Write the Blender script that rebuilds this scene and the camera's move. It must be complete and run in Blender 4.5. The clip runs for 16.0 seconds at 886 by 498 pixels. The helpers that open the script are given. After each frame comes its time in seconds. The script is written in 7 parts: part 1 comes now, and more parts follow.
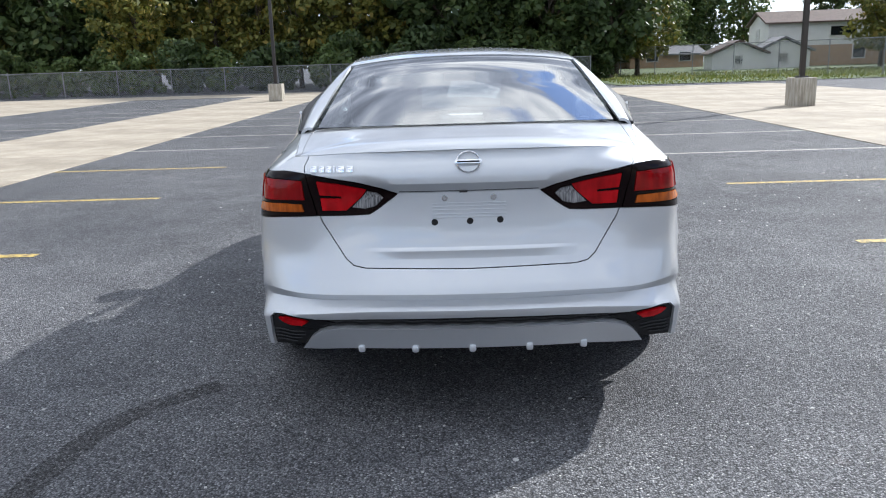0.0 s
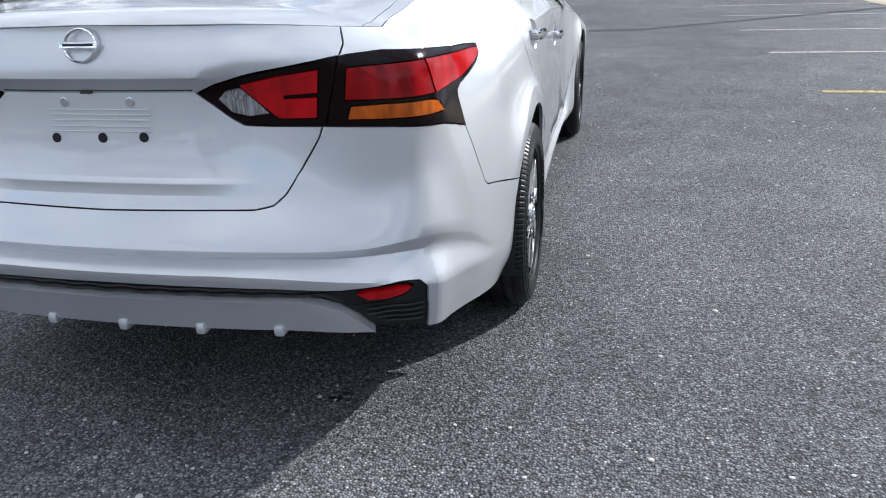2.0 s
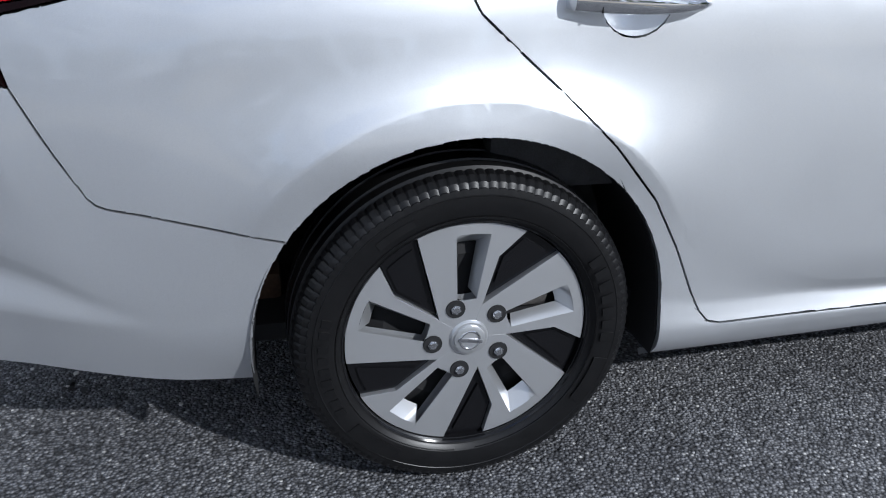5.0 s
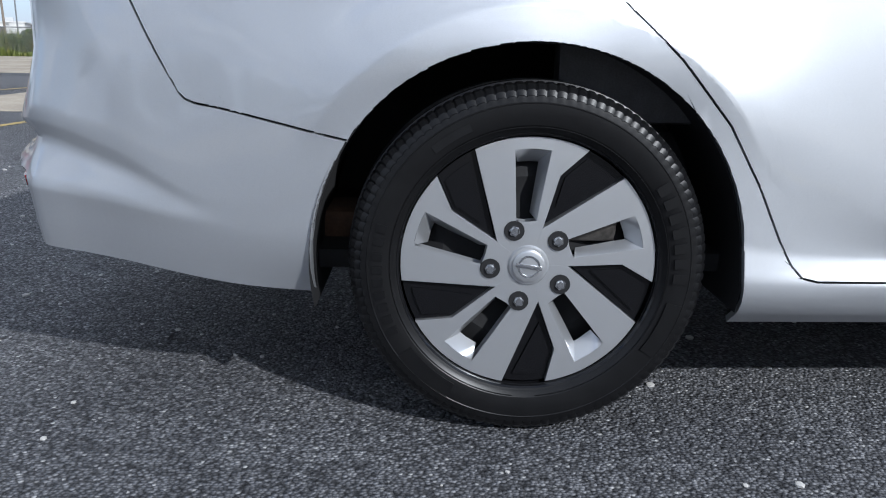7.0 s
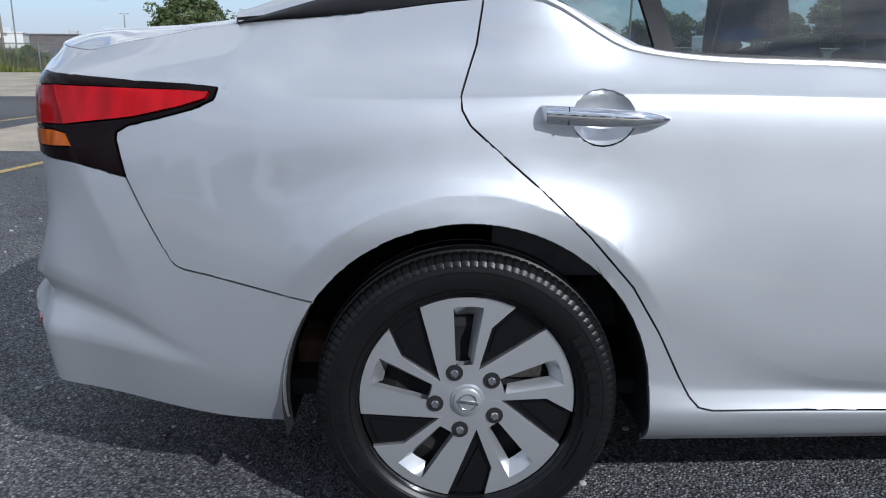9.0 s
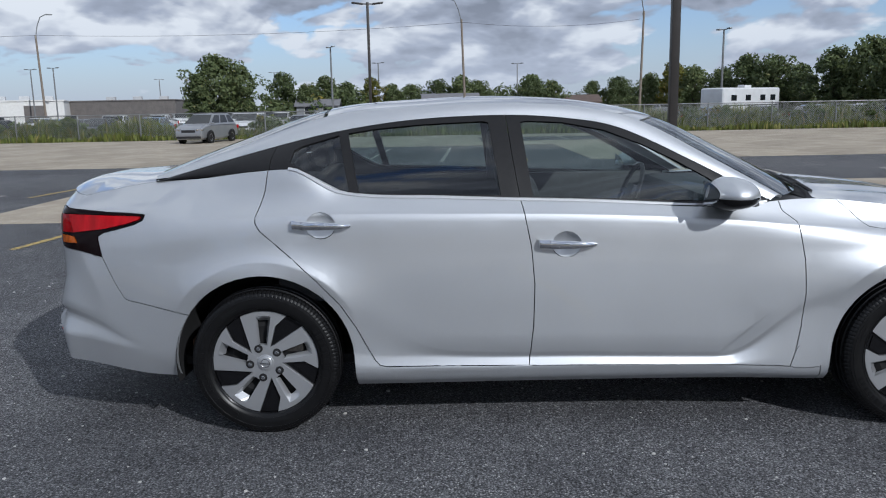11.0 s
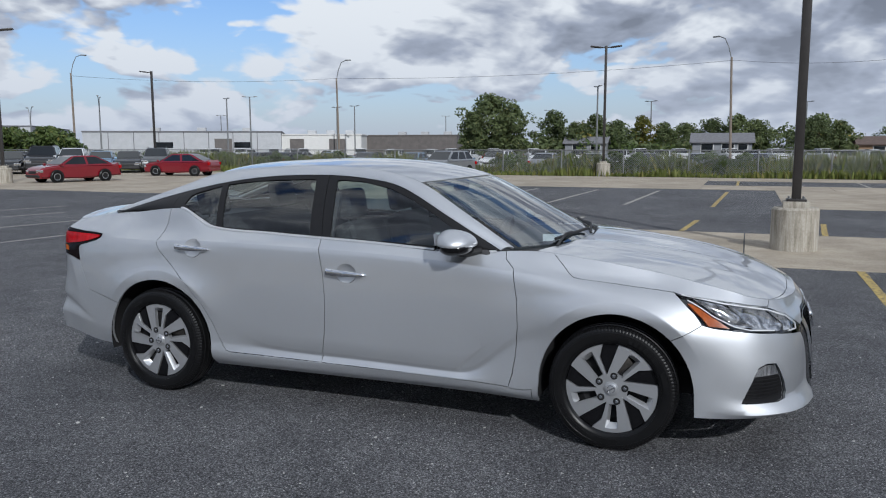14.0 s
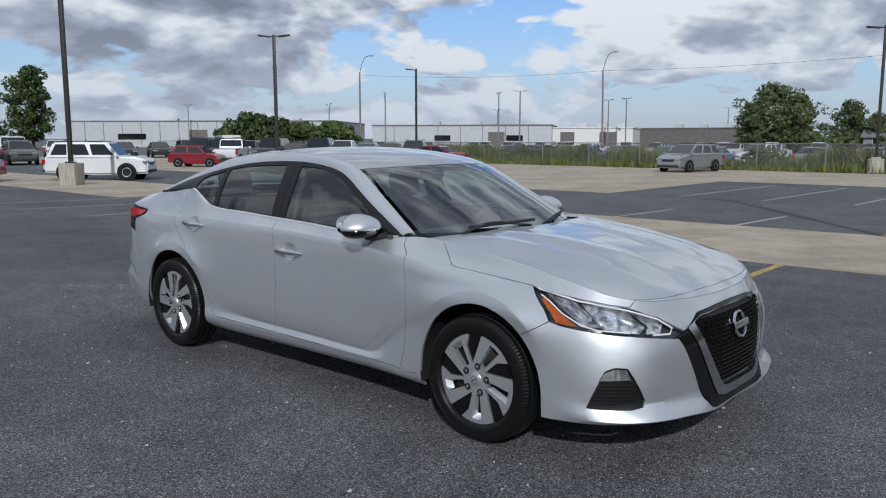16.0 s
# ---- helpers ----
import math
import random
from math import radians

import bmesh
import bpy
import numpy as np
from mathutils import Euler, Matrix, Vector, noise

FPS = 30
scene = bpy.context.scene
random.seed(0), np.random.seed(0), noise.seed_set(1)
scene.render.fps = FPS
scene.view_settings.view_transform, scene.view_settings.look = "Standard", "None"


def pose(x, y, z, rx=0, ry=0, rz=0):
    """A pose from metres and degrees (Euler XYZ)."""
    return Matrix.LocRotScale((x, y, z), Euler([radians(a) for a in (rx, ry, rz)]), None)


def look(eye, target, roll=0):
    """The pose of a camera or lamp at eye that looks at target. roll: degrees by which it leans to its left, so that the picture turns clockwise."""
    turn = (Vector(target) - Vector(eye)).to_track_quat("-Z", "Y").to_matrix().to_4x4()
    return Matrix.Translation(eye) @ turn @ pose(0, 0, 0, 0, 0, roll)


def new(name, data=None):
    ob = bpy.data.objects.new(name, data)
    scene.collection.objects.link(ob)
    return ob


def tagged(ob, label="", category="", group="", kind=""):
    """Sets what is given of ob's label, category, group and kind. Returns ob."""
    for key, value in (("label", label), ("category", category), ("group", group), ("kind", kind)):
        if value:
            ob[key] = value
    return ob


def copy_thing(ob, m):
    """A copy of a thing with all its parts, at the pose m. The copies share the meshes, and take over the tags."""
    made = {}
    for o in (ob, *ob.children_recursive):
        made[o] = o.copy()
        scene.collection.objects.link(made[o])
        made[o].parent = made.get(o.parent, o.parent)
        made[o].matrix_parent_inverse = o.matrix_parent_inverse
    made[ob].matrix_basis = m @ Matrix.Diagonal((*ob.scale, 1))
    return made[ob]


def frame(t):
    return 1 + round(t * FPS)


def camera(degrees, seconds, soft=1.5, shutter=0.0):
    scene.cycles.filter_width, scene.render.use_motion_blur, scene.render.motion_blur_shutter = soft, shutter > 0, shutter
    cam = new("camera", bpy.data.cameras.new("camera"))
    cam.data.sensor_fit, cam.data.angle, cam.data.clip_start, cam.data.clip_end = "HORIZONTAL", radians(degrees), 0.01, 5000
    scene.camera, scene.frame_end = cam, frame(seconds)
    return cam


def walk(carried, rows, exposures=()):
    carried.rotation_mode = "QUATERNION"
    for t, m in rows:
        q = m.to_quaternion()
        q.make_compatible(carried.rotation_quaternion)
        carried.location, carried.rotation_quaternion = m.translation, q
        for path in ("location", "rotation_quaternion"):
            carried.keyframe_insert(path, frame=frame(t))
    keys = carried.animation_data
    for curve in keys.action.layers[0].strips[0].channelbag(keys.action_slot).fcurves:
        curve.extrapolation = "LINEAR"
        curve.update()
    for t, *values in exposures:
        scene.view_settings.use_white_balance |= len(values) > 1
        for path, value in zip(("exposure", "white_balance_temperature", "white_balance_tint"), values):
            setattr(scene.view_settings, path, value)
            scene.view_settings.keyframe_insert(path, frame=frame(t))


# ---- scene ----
cam = camera(58.8, 16.0, 1.1)
EXPOSURES = [(0.0, 1.36, 5950, 9), (2.0, 1.28, 5950, 9), (3.0, 1.04, 5900, 9), (4.5, 0.76, 5750, 9), (7.0, 0.72, 5700, 9), (8.5, 0.64, 5700, 9), (9.5, 0.38, 5700, 9), (12.5, 0.21, 5850, 9), (16.0, 0.16, 5850, 9)]
PATH = [
    (0, (-0.047, -2.759, 1.381), (-0.084, -0.814, 0.919), -1.8),
    (0.5, (0.129, -2.504, 1.338), (0.057, -0.571, 0.828), -2.1),
    (1, (0.45, -2.242, 1.275), (0.307, -0.331, 0.702), -2.2),
    (1.5, (0.861, -1.953, 1.229), (0.6, -0.075, 0.594), -2.3),
    (2, (1.231, -1.578, 1.196), (0.802, 0.247, 0.499), -2.0),
    (2.5, (1.602, -1.172, 1.187), (0.949, 0.559, 0.428), -1.7),
    (3, (1.892, -0.7, 1.16), (0.967, 0.879, 0.355), -1.1),
    (3.5, (2.091, -0.227, 1.157), (0.881, 1.114, 0.298), -0.1),
    (4, (2.148, 0.176, 1.147), (0.699, 1.208, 0.233), 0.9),
    (4.5, (2.106, 0.528, 1.151), (0.486, 1.196, 0.186), 1.9),
    (6.8, (2.279, 0.917, 0.694), (0.343, 0.954, 0.191), 1.2),
    (7, (2.287, 0.917, 0.703), (0.35, 0.959, 0.206), 1.0),
    (7.5, (2.308, 0.914, 0.708), (0.365, 0.965, 0.234), 1.0),
    (8, (2.305, 0.921, 0.71), (0.366, 0.97, 0.224), 1.1),
    (8.5, (2.298, 0.942, 0.751), (0.368, 0.985, 0.228), 0.8),
    (9, (2.475, 1.012, 1.049), (0.536, 1.055, 0.56), 0.4),
    (9.5, (2.852, 1.191, 1.278), (0.911, 1.222, 0.798), 0.0),
    (10, (3.285, 1.467, 1.346), (1.334, 1.467, 0.907), -0.5),
    (10.2, (3.481, 1.546, 1.362), (1.523, 1.564, 0.954), -0.8),
    (12.3, (4.93, 2.861, 1.502), (2.957, 2.656, 1.249), -0.1),
    (12.5, (4.968, 3.027, 1.517), (3.0, 2.775, 1.265), -0.1),
    (13, (4.981, 3.516, 1.536), (3.037, 3.125, 1.28), -0.0),
    (13.5, (4.966, 4.023, 1.552), (3.061, 3.473, 1.293), -0.1),
    (14, (4.812, 4.514, 1.55), (2.962, 3.801, 1.286), -0.1),
    (14.5, (4.653, 5.009, 1.547), (2.876, 4.131, 1.278), -0.1),
    (15, (4.417, 5.461, 1.532), (2.725, 4.43, 1.261), 0.1),
    (15.5, (4.176, 5.919, 1.526), (2.585, 4.739, 1.251), 0.0),
    (16, (3.899, 6.303, 1.521), (2.407, 4.999, 1.241), 0.0),
]
walk(cam, [(t, look(eye, target, roll)) for t, eye, target, roll in PATH], EXPOSURES)


# ---- light ----
SUN_AZ, SUN_EL = 50.0, 32.0          # degrees from +y towards +x, and above the ground
world = bpy.data.worlds.new("sky")
scene.world = world
world.use_nodes = True
wn, wl = world.node_tree.nodes, world.node_tree.links
wn.clear()


def w_math(op, a, b=None, clamp=False):
    n = wn.new("ShaderNodeMath")
    n.operation, n.use_clamp = op, clamp
    for i, v in enumerate((a, b)):
        if v is None:
            continue
        if isinstance(v, (int, float)):
            n.inputs[i].default_value = v
        else:
            wl.new(v, n.inputs[i])
    return n.outputs[0]


w_out = wn.new("ShaderNodeOutputWorld")
w_bg = wn.new("ShaderNodeBackground")
w_sky = wn.new("ShaderNodeTexSky")
w_sky.sky_type, w_sky.sun_disc = 'NISHITA', False
w_sky.sun_elevation, w_sky.sun_rotation = radians(SUN_EL), radians(SUN_AZ)
w_co = wn.new("ShaderNodeTexCoord")
w_sep = wn.new("ShaderNodeSeparateXYZ")
wl.new(w_co.outputs["Generated"], w_sep.inputs[0])
# clouds lie on a flat layer above: the direction over its height gives the place on the layer
w_h = w_math('ADD', w_math('MAXIMUM', w_sep.outputs[2], 0.0), 0.42)
w_px, w_py = w_math('DIVIDE', w_sep.outputs[0], w_h), w_math('DIVIDE', w_sep.outputs[1], w_h)
w_vec = wn.new("ShaderNodeCombineXYZ")
wl.new(w_px, w_vec.inputs[0])
wl.new(w_py, w_vec.inputs[1])
wl.new(w_math('MULTIPLY', w_sep.outputs[2], 2.2), w_vec.inputs[2])


def cloud_noise(shift, nearer=1.0):
    off = wn.new("ShaderNodeVectorMath")
    off.operation = 'MULTIPLY_ADD'
    off.inputs[1].default_value = (nearer, nearer, 1.0)
    off.inputs[2].default_value = shift
    wl.new(w_vec.outputs[0], off.inputs[0])
    n = wn.new("ShaderNodeTexNoise")
    n.inputs["Scale"].default_value, n.inputs["Detail"].default_value = 1.75, 10.0
    n.inputs["Roughness"].default_value, n.inputs["Distortion"].default_value = 0.50, 0.15
    wl.new(off.outputs[0], n.inputs["Vector"])
    # rounded heads: cells bulge the edge of each cloud
    sw = wn.new("ShaderNodeVectorMath")
    sw.operation = 'MULTIPLY_ADD'
    sw.inputs[1].default_value = (0.5, 0.5, 0.5)
    wl.new(n.outputs["Color"], sw.inputs[0])
    wl.new(off.outputs[0], sw.inputs[2])
    v = wn.new("ShaderNodeTexVoronoi")
    v.feature = 'SMOOTH_F1'
    v.inputs["Scale"].default_value, v.inputs["Detail"].default_value, v.inputs["Roughness"].default_value = 4.4, 3.0, 0.55
    v.inputs["Smoothness"].default_value = 0.35
    wl.new(sw.outputs[0], v.inputs["Vector"])
    return w_math('ADD', n.outputs["Fac"], w_math('MULTIPLY', w_math('SUBTRACT', 0.42, v.outputs["Distance"]), 0.30))


SHIFT = Vector((3.7, 1.9, 0.4))
w_n1 = cloud_noise(SHIFT)
w_n2 = cloud_noise(SHIFT + Vector((0.03 * math.sin(radians(SUN_AZ)), 0.03 * math.cos(radians(SUN_AZ)), 0.05)), 0.955)
w_cover = wn.new("ShaderNodeMapRange")
w_cover.interpolation_type = 'SMOOTHSTEP'
w_cover.inputs["From Min"].default_value, w_cover.inputs["From Max"].default_value = 0.258, 0.335
# the cover closes overhead and opens towards the horizon
w_more = w_math('MULTIPLY', w_math('MINIMUM', w_math('MAXIMUM', w_math('SUBTRACT', w_sep.outputs[2], 0.07), 0.0), 0.13), 0.95)
wl.new(w_math('ADD', w_n1, w_more), w_cover.inputs["Value"])
# thin or sun-facing parts are bright, thick parts have grey bases
w_edge = w_math('MULTIPLY', w_math('SUBTRACT', w_n1, w_n2), 3.8)
w_thick = w_math('MULTIPLY', w_math('SUBTRACT', w_n1, 0.37), -1.5)
w_high = w_math('MULTIPLY', w_math('MINIMUM', w_math('MAXIMUM', w_math('SUBTRACT', w_sep.outputs[2], 0.10), 0.0), 0.12), -0.9)
# banks of thicker cloud, wider than single heads
w_bank = wn.new("ShaderNodeTexNoise")
w_bank.inputs["Scale"].default_value, w_bank.inputs["Detail"].default_value = 0.75, 2.0
wl.new(w_vec.outputs[0], w_bank.inputs["Vector"])
w_dim = w_math('MULTIPLY', w_math('SUBTRACT', 0.5, w_bank.outputs["Fac"]), 1.3)
w_lit = w_math('ADD', w_math('ADD', w_math('ADD', w_math('ADD', w_edge, w_thick), w_high), w_dim), 0.56, True)
w_ramp = wn.new("ShaderNodeValToRGB")
el = w_ramp.color_ramp.elements
el[0].position, el[0].color = 0.0, (0.215, 0.232, 0.275, 1)
el[1].position, el[1].color = 1.0, (1.0, 0.99, 0.96, 1)
mid = el.new(0.50)
mid.color = (0.43, 0.455, 0.525, 1)
wl.new(w_lit, w_ramp.inputs[0])
w_gain = wn.new("ShaderNodeVectorMath")
w_gain.operation = 'SCALE'
w_gain.inputs["Scale"].default_value = 4.9
wl.new(w_ramp.outputs[0], w_gain.inputs[0])
w_tint = wn.new("ShaderNodeMix")
w_tint.data_type, w_tint.blend_type = 'RGBA', 'MULTIPLY'
w_tint.inputs[0].default_value = 1.0
w_tint.inputs[7].default_value = (0.46, 0.54, 0.68, 1)
wl.new(w_sky.outputs[0], w_tint.inputs[6])
w_mix = wn.new("ShaderNodeMix")
w_mix.data_type = 'RGBA'
wl.new(w_cover.outputs[0], w_mix.inputs[0])
wl.new(w_tint.outputs[2], w_mix.inputs[6])
wl.new(w_gain.outputs[0], w_mix.inputs[7])
w_bg.inputs["Strength"].default_value = 0.15
# pale haze near the horizon
w_haze = wn.new("ShaderNodeMix")
w_haze.data_type = 'RGBA'
w_haze.inputs[7].default_value = (2.95, 3.10, 3.45, 1)
wl.new(w_math('MULTIPLY', w_math('POWER', w_math('SUBTRACT', 1.0, w_math('MULTIPLY', w_math('MAXIMUM', w_sep.outputs[2], 0.0), 4.2), True), 2.0), 0.80), w_haze.inputs[0])
wl.new(w_mix.outputs[2], w_haze.inputs[6])
wl.new(w_haze.outputs[2], w_bg.inputs["Color"])
wl.new(w_bg.outputs[0], w_out.inputs["Surface"])

sun = new("sun", bpy.data.lights.new("sun", 'SUN'))
sun.data.energy, sun.data.angle, sun.data.color = 2.6, radians(0.9), (1.0, 0.95, 0.88)
sun_dir = Vector((math.sin(radians(SUN_AZ)) * math.cos(radians(SUN_EL)), math.cos(radians(SUN_AZ)) * math.cos(radians(SUN_EL)), math.sin(radians(SUN_EL))))
sun.matrix_world = look(sun_dir * 60, (0, 0, 0))

# ---- materials ----
def material(name, color, rough=0.6, metal=0.0, coat=0.0, spec=0.5):
    m = bpy.data.materials.new(name)
    m.use_nodes = True
    b = m.node_tree.nodes["Principled BSDF"]
    b.inputs["Base Color"].default_value = (*color, 1)
    b.inputs["Roughness"].default_value = rough
    b.inputs["Metallic"].default_value = metal
    b.inputs["Coat Weight"].default_value = coat
    b.inputs["Coat Roughness"].default_value = 0.03
    b.inputs["Specular IOR Level"].default_value = spec
    return m


def noise_node(m, scale, detail=4.0, rough=0.55, coords="Object", stretch=None):
    nt = m.node_tree
    tc = nt.nodes.new("ShaderNodeTexCoord")
    n = nt.nodes.new("ShaderNodeTexNoise")
    n.inputs["Scale"].default_value, n.inputs["Detail"].default_value, n.inputs["Roughness"].default_value = scale, detail, rough
    src = tc.outputs[coords]
    if stretch:
        mp = nt.nodes.new("ShaderNodeMapping")
        mp.inputs["Scale"].default_value = stretch
        nt.links.new(src, mp.inputs[0])
        src = mp.outputs[0]
    nt.links.new(src, n.inputs["Vector"])
    return n.outputs["Fac"]


def ramp(m, fac, *stops):
    r = m.node_tree.nodes.new("ShaderNodeValToRGB")
    e = r.color_ramp.elements
    while len(e) < len(stops):
        e.new(0.5)
    for k, (p, c) in zip(e, stops):
        k.position, k.color = p, (*c, 1) if len(c) == 3 else c
    m.node_tree.links.new(fac, r.inputs[0])
    return r.outputs[0]


def blend(m, fac, a, b, mode='MIX'):
    n = m.node_tree.nodes.new("ShaderNodeMix")
    n.data_type, n.blend_type = 'RGBA', mode
    for sock, v in ((n.inputs[0], fac), (n.inputs[6], a), (n.inputs[7], b)):
        if isinstance(v, (int, float)):
            sock.default_value = v
        elif isinstance(v, tuple):
            sock.default_value = (*v, 1)
        else:
            m.node_tree.links.new(v, sock)
    return n.outputs[2]


def wire(m, what, out):
    m.node_tree.links.new(out, m.node_tree.nodes["Principled BSDF"].inputs[what])


def bump(m, height, strength, distance=0.01):
    n = m.node_tree.nodes.new("ShaderNodeBump")
    n.inputs["Strength"].default_value, n.inputs["Distance"].default_value = strength, distance
    m.node_tree.links.new(height, n.inputs["Height"])
    m.node_tree.links.new(n.outputs[0], m.node_tree.nodes["Principled BSDF"].inputs["Normal"])


def speckled(name, c1, c2, scale, rough=0.8, bump_s=0.2, bump_d=0.005, fine=60.0, metal=0.0, spec=0.5):
    m = material(name, c1, rough, metal, spec=spec)
    a, b = noise_node(m, scale), noise_node(m, fine)
    c = ramp(m, a, (0.35, c1), (0.65, c2))
    wire(m, "Base Color", blend(m, 0.35, c, ramp(m, b, (0.3, tuple(v * 0.55 for v in c1)), (0.7, tuple(min(1, v * 1.45) for v in c2))), 'MIX'))
    bump(m, b, bump_s, bump_d)
    return m


# silver metallic paint under a clear coat, with a faint flake
PAINT = material("silver_paint", (0.56, 0.565, 0.575), 0.42, 0.78, 1.0)
PAINT.node_tree.nodes["Principled BSDF"].inputs["Coat IOR"].default_value = 1.60
flake = noise_node(PAINT, 900.0, 2.0)
wire(PAINT, "Base Color", ramp(PAINT, flake, (0.3, (0.51, 0.526, 0.548)), (0.7, (0.63, 0.649, 0.675))))
wire(PAINT, "Roughness", ramp(PAINT, noise_node(PAINT, 5.0, 6.0), (0.3, (0.45,) * 3), (0.7, (0.50,) * 3)))
BLACK_GLOSS = material("gloss_black_plastic", (0.007, 0.007, 0.008), 0.10, 0.0, 0.0, 0.35)
BLACK_TRIM = speckled("satin_black_trim", (0.008, 0.008, 0.009), (0.012, 0.012, 0.013), 40.0, 0.45, 0.05, 0.001, 400.0, spec=0.3)
BLACK_PLASTIC = speckled("textured_black_plastic", (0.014, 0.014, 0.015), (0.022, 0.022, 0.024), 30.0, 0.6, 0.15, 0.001, 300.0)
# near-black for shell, liners and underbody, and for shade put into hollows
SHADOW_GAP = material("dark_shell_and_shade", (0.006, 0.006, 0.007), 0.8)
CHROME = material("chrome", (0.82, 0.83, 0.85), 0.07, 1.0)
BRIGHT_TRIM = material("brushed_bright_trim", (0.80, 0.805, 0.81), 0.30, 0.7)
WHITE_LENS = material("white_light_guide", (0.78, 0.79, 0.80), 0.25, 0.0, 0.5)
SATIN_CHROME = material("satin_chrome", (0.66, 0.67, 0.69), 0.20, 1.0)
RUBBER = speckled("tyre_rubber", (0.004, 0.004, 0.0045), (0.007, 0.007, 0.0075), 25.0, 0.37, 0.10, 0.001, 250.0, spec=0.30)
ALLOY = material("silver_wheel_paint", (0.56, 0.57, 0.585), 0.33, 0.75, 0.6)
ALLOY_DARK = material("black_wheel_insert", (0.006, 0.006, 0.007), 0.15, 0.0, 0.0, 0.3)
STEEL = speckled("dark_steel", (0.06, 0.055, 0.05), (0.12, 0.11, 0.10), 20.0, 0.45, 0.2, 0.002, 120.0, 0.8)
RUST = speckled("rusty_steel", (0.06, 0.035, 0.022), (0.11, 0.06, 0.035), 20.0, 0.8, 0.3, 0.002, 120.0)
RED_LENS = material("red_lens", (0.52, 0.006, 0.012), 0.15, 0.0, 0.0, 0.3)
# darker copy of the red lens: shade on one side of the fold, as colour
RED_SHADED = material("shaded_red_lens", (0.22, 0.002, 0.005), 0.12, 0.0, 0.0, 0.25)
DARK_RED = material("smoked_red_lens", (0.0045, 0.0012, 0.0016), 0.14, 0.0, 0.0, 0.16)
AMBER_LENS = material("amber_lens", (0.62, 0.17, 0.012), 0.15, 0.0, 0.0, 0.3)
CLEAR_LENS = material("clear_lens_reflector", (0.62, 0.63, 0.65), 0.10, 0.85, 1.0)
for lens_m, (la, lb), sc in ((RED_LENS, ((0.27, 0.001, 0.003), (0.44, 0.002, 0.006)), 26.0), (RED_SHADED, ((0.15, 0.0008, 0.002), (0.27, 0.001, 0.003)), 26.0), (AMBER_LENS, ((0.26, 0.052, 0.003), (0.44, 0.095, 0.006)), 60.0), (CLEAR_LENS, ((0.22, 0.23, 0.245), (0.88, 0.88, 0.89)), 35.0)):
    wire(lens_m, "Base Color", ramp(lens_m, noise_node(lens_m, sc, 2.0, 0.5, "Object", (1, 1, 0.25)), (0.35, la), (0.65, lb)))
SMOKED_LENS = material("smoked_clear_lens", (0.25, 0.25, 0.26), 0.15, 0.3, 0.0, 0.3)
wire(SMOKED_LENS, "Base Color", ramp(SMOKED_LENS, noise_node(SMOKED_LENS, 260.0, 1.0, 0.5, "Object", (1, 1, 0.08)), (0.30, (0.09, 0.09, 0.095)), (0.70, (0.40, 0.40, 0.41))))
SEAT = speckled("black_cloth", (0.030, 0.030, 0.032), (0.050, 0.050, 0.053), 30.0, 0.9, 0.2, 0.002, 500.0)
INTERIOR = speckled("dark_interior_plastic", (0.035, 0.035, 0.037), (0.055, 0.055, 0.058), 30.0, 0.6, 0.1, 0.001, 300.0)
HEADLINER = speckled("grey_headliner", (0.22, 0.22, 0.22), (0.28, 0.28, 0.28), 30.0, 0.9, 0.1, 0.001, 300.0)
PAPER = material("white_paper", (0.75, 0.75, 0.74), 0.8)
INK = material("black_ink", (0.02, 0.02, 0.02), 0.7)


def glass(name, tint, gloss=0.05):
    """A thin pane: clear or tinted straight through, with a mirror gloss that grows towards grazing angles."""
    m = bpy.data.materials.new(name)
    m.use_nodes = True
    nt = m.node_tree
    nt.nodes.clear()
    o = nt.nodes.new("ShaderNodeOutputMaterial")
    t = nt.nodes.new("ShaderNodeBsdfTransparent")
    t.inputs["Color"].default_value = (*tint, 1)
    g = nt.nodes.new("ShaderNodeBsdfGlossy")
    g.inputs["Roughness"].default_value = 0.012
    lw = nt.nodes.new("ShaderNodeLayerWeight")
    lw.inputs["Blend"].default_value = 0.5
    p5 = nt.nodes.new("ShaderNodeMath")
    p5.operation = 'POWER'
    p5.inputs[1].default_value = 4.0
    nt.links.new(lw.outputs["Facing"], p5.inputs[0])
    f = nt.nodes.new("ShaderNodeMath")
    f.operation = 'MULTIPLY_ADD'
    f.inputs[1].default_value, f.inputs[2].default_value = 1 - gloss, gloss
    nt.links.new(p5.outputs[0], f.inputs[0])
    mx = nt.nodes.new("ShaderNodeMixShader")
    nt.links.new(f.outputs[0], mx.inputs[0])
    nt.links.new(t.outputs[0], mx.inputs[1])
    nt.links.new(g.outputs[0], mx.inputs[2])
    nt.links.new(mx.outputs[0], o.inputs["Surface"])
    return m


GLASS = glass("tinted_car_glass", (0.64, 0.74, 0.73), 0.12)
GLASS_CLEAR = glass("windshield_glass", (0.74, 0.86, 0.88), 0.24)
GLASS_DARK = glass("rear_glass", (0.60, 0.66, 0.66), 0.42)
LAMP_COVER = glass("lamp_cover", (0.95, 0.96, 0.97), 0.05)

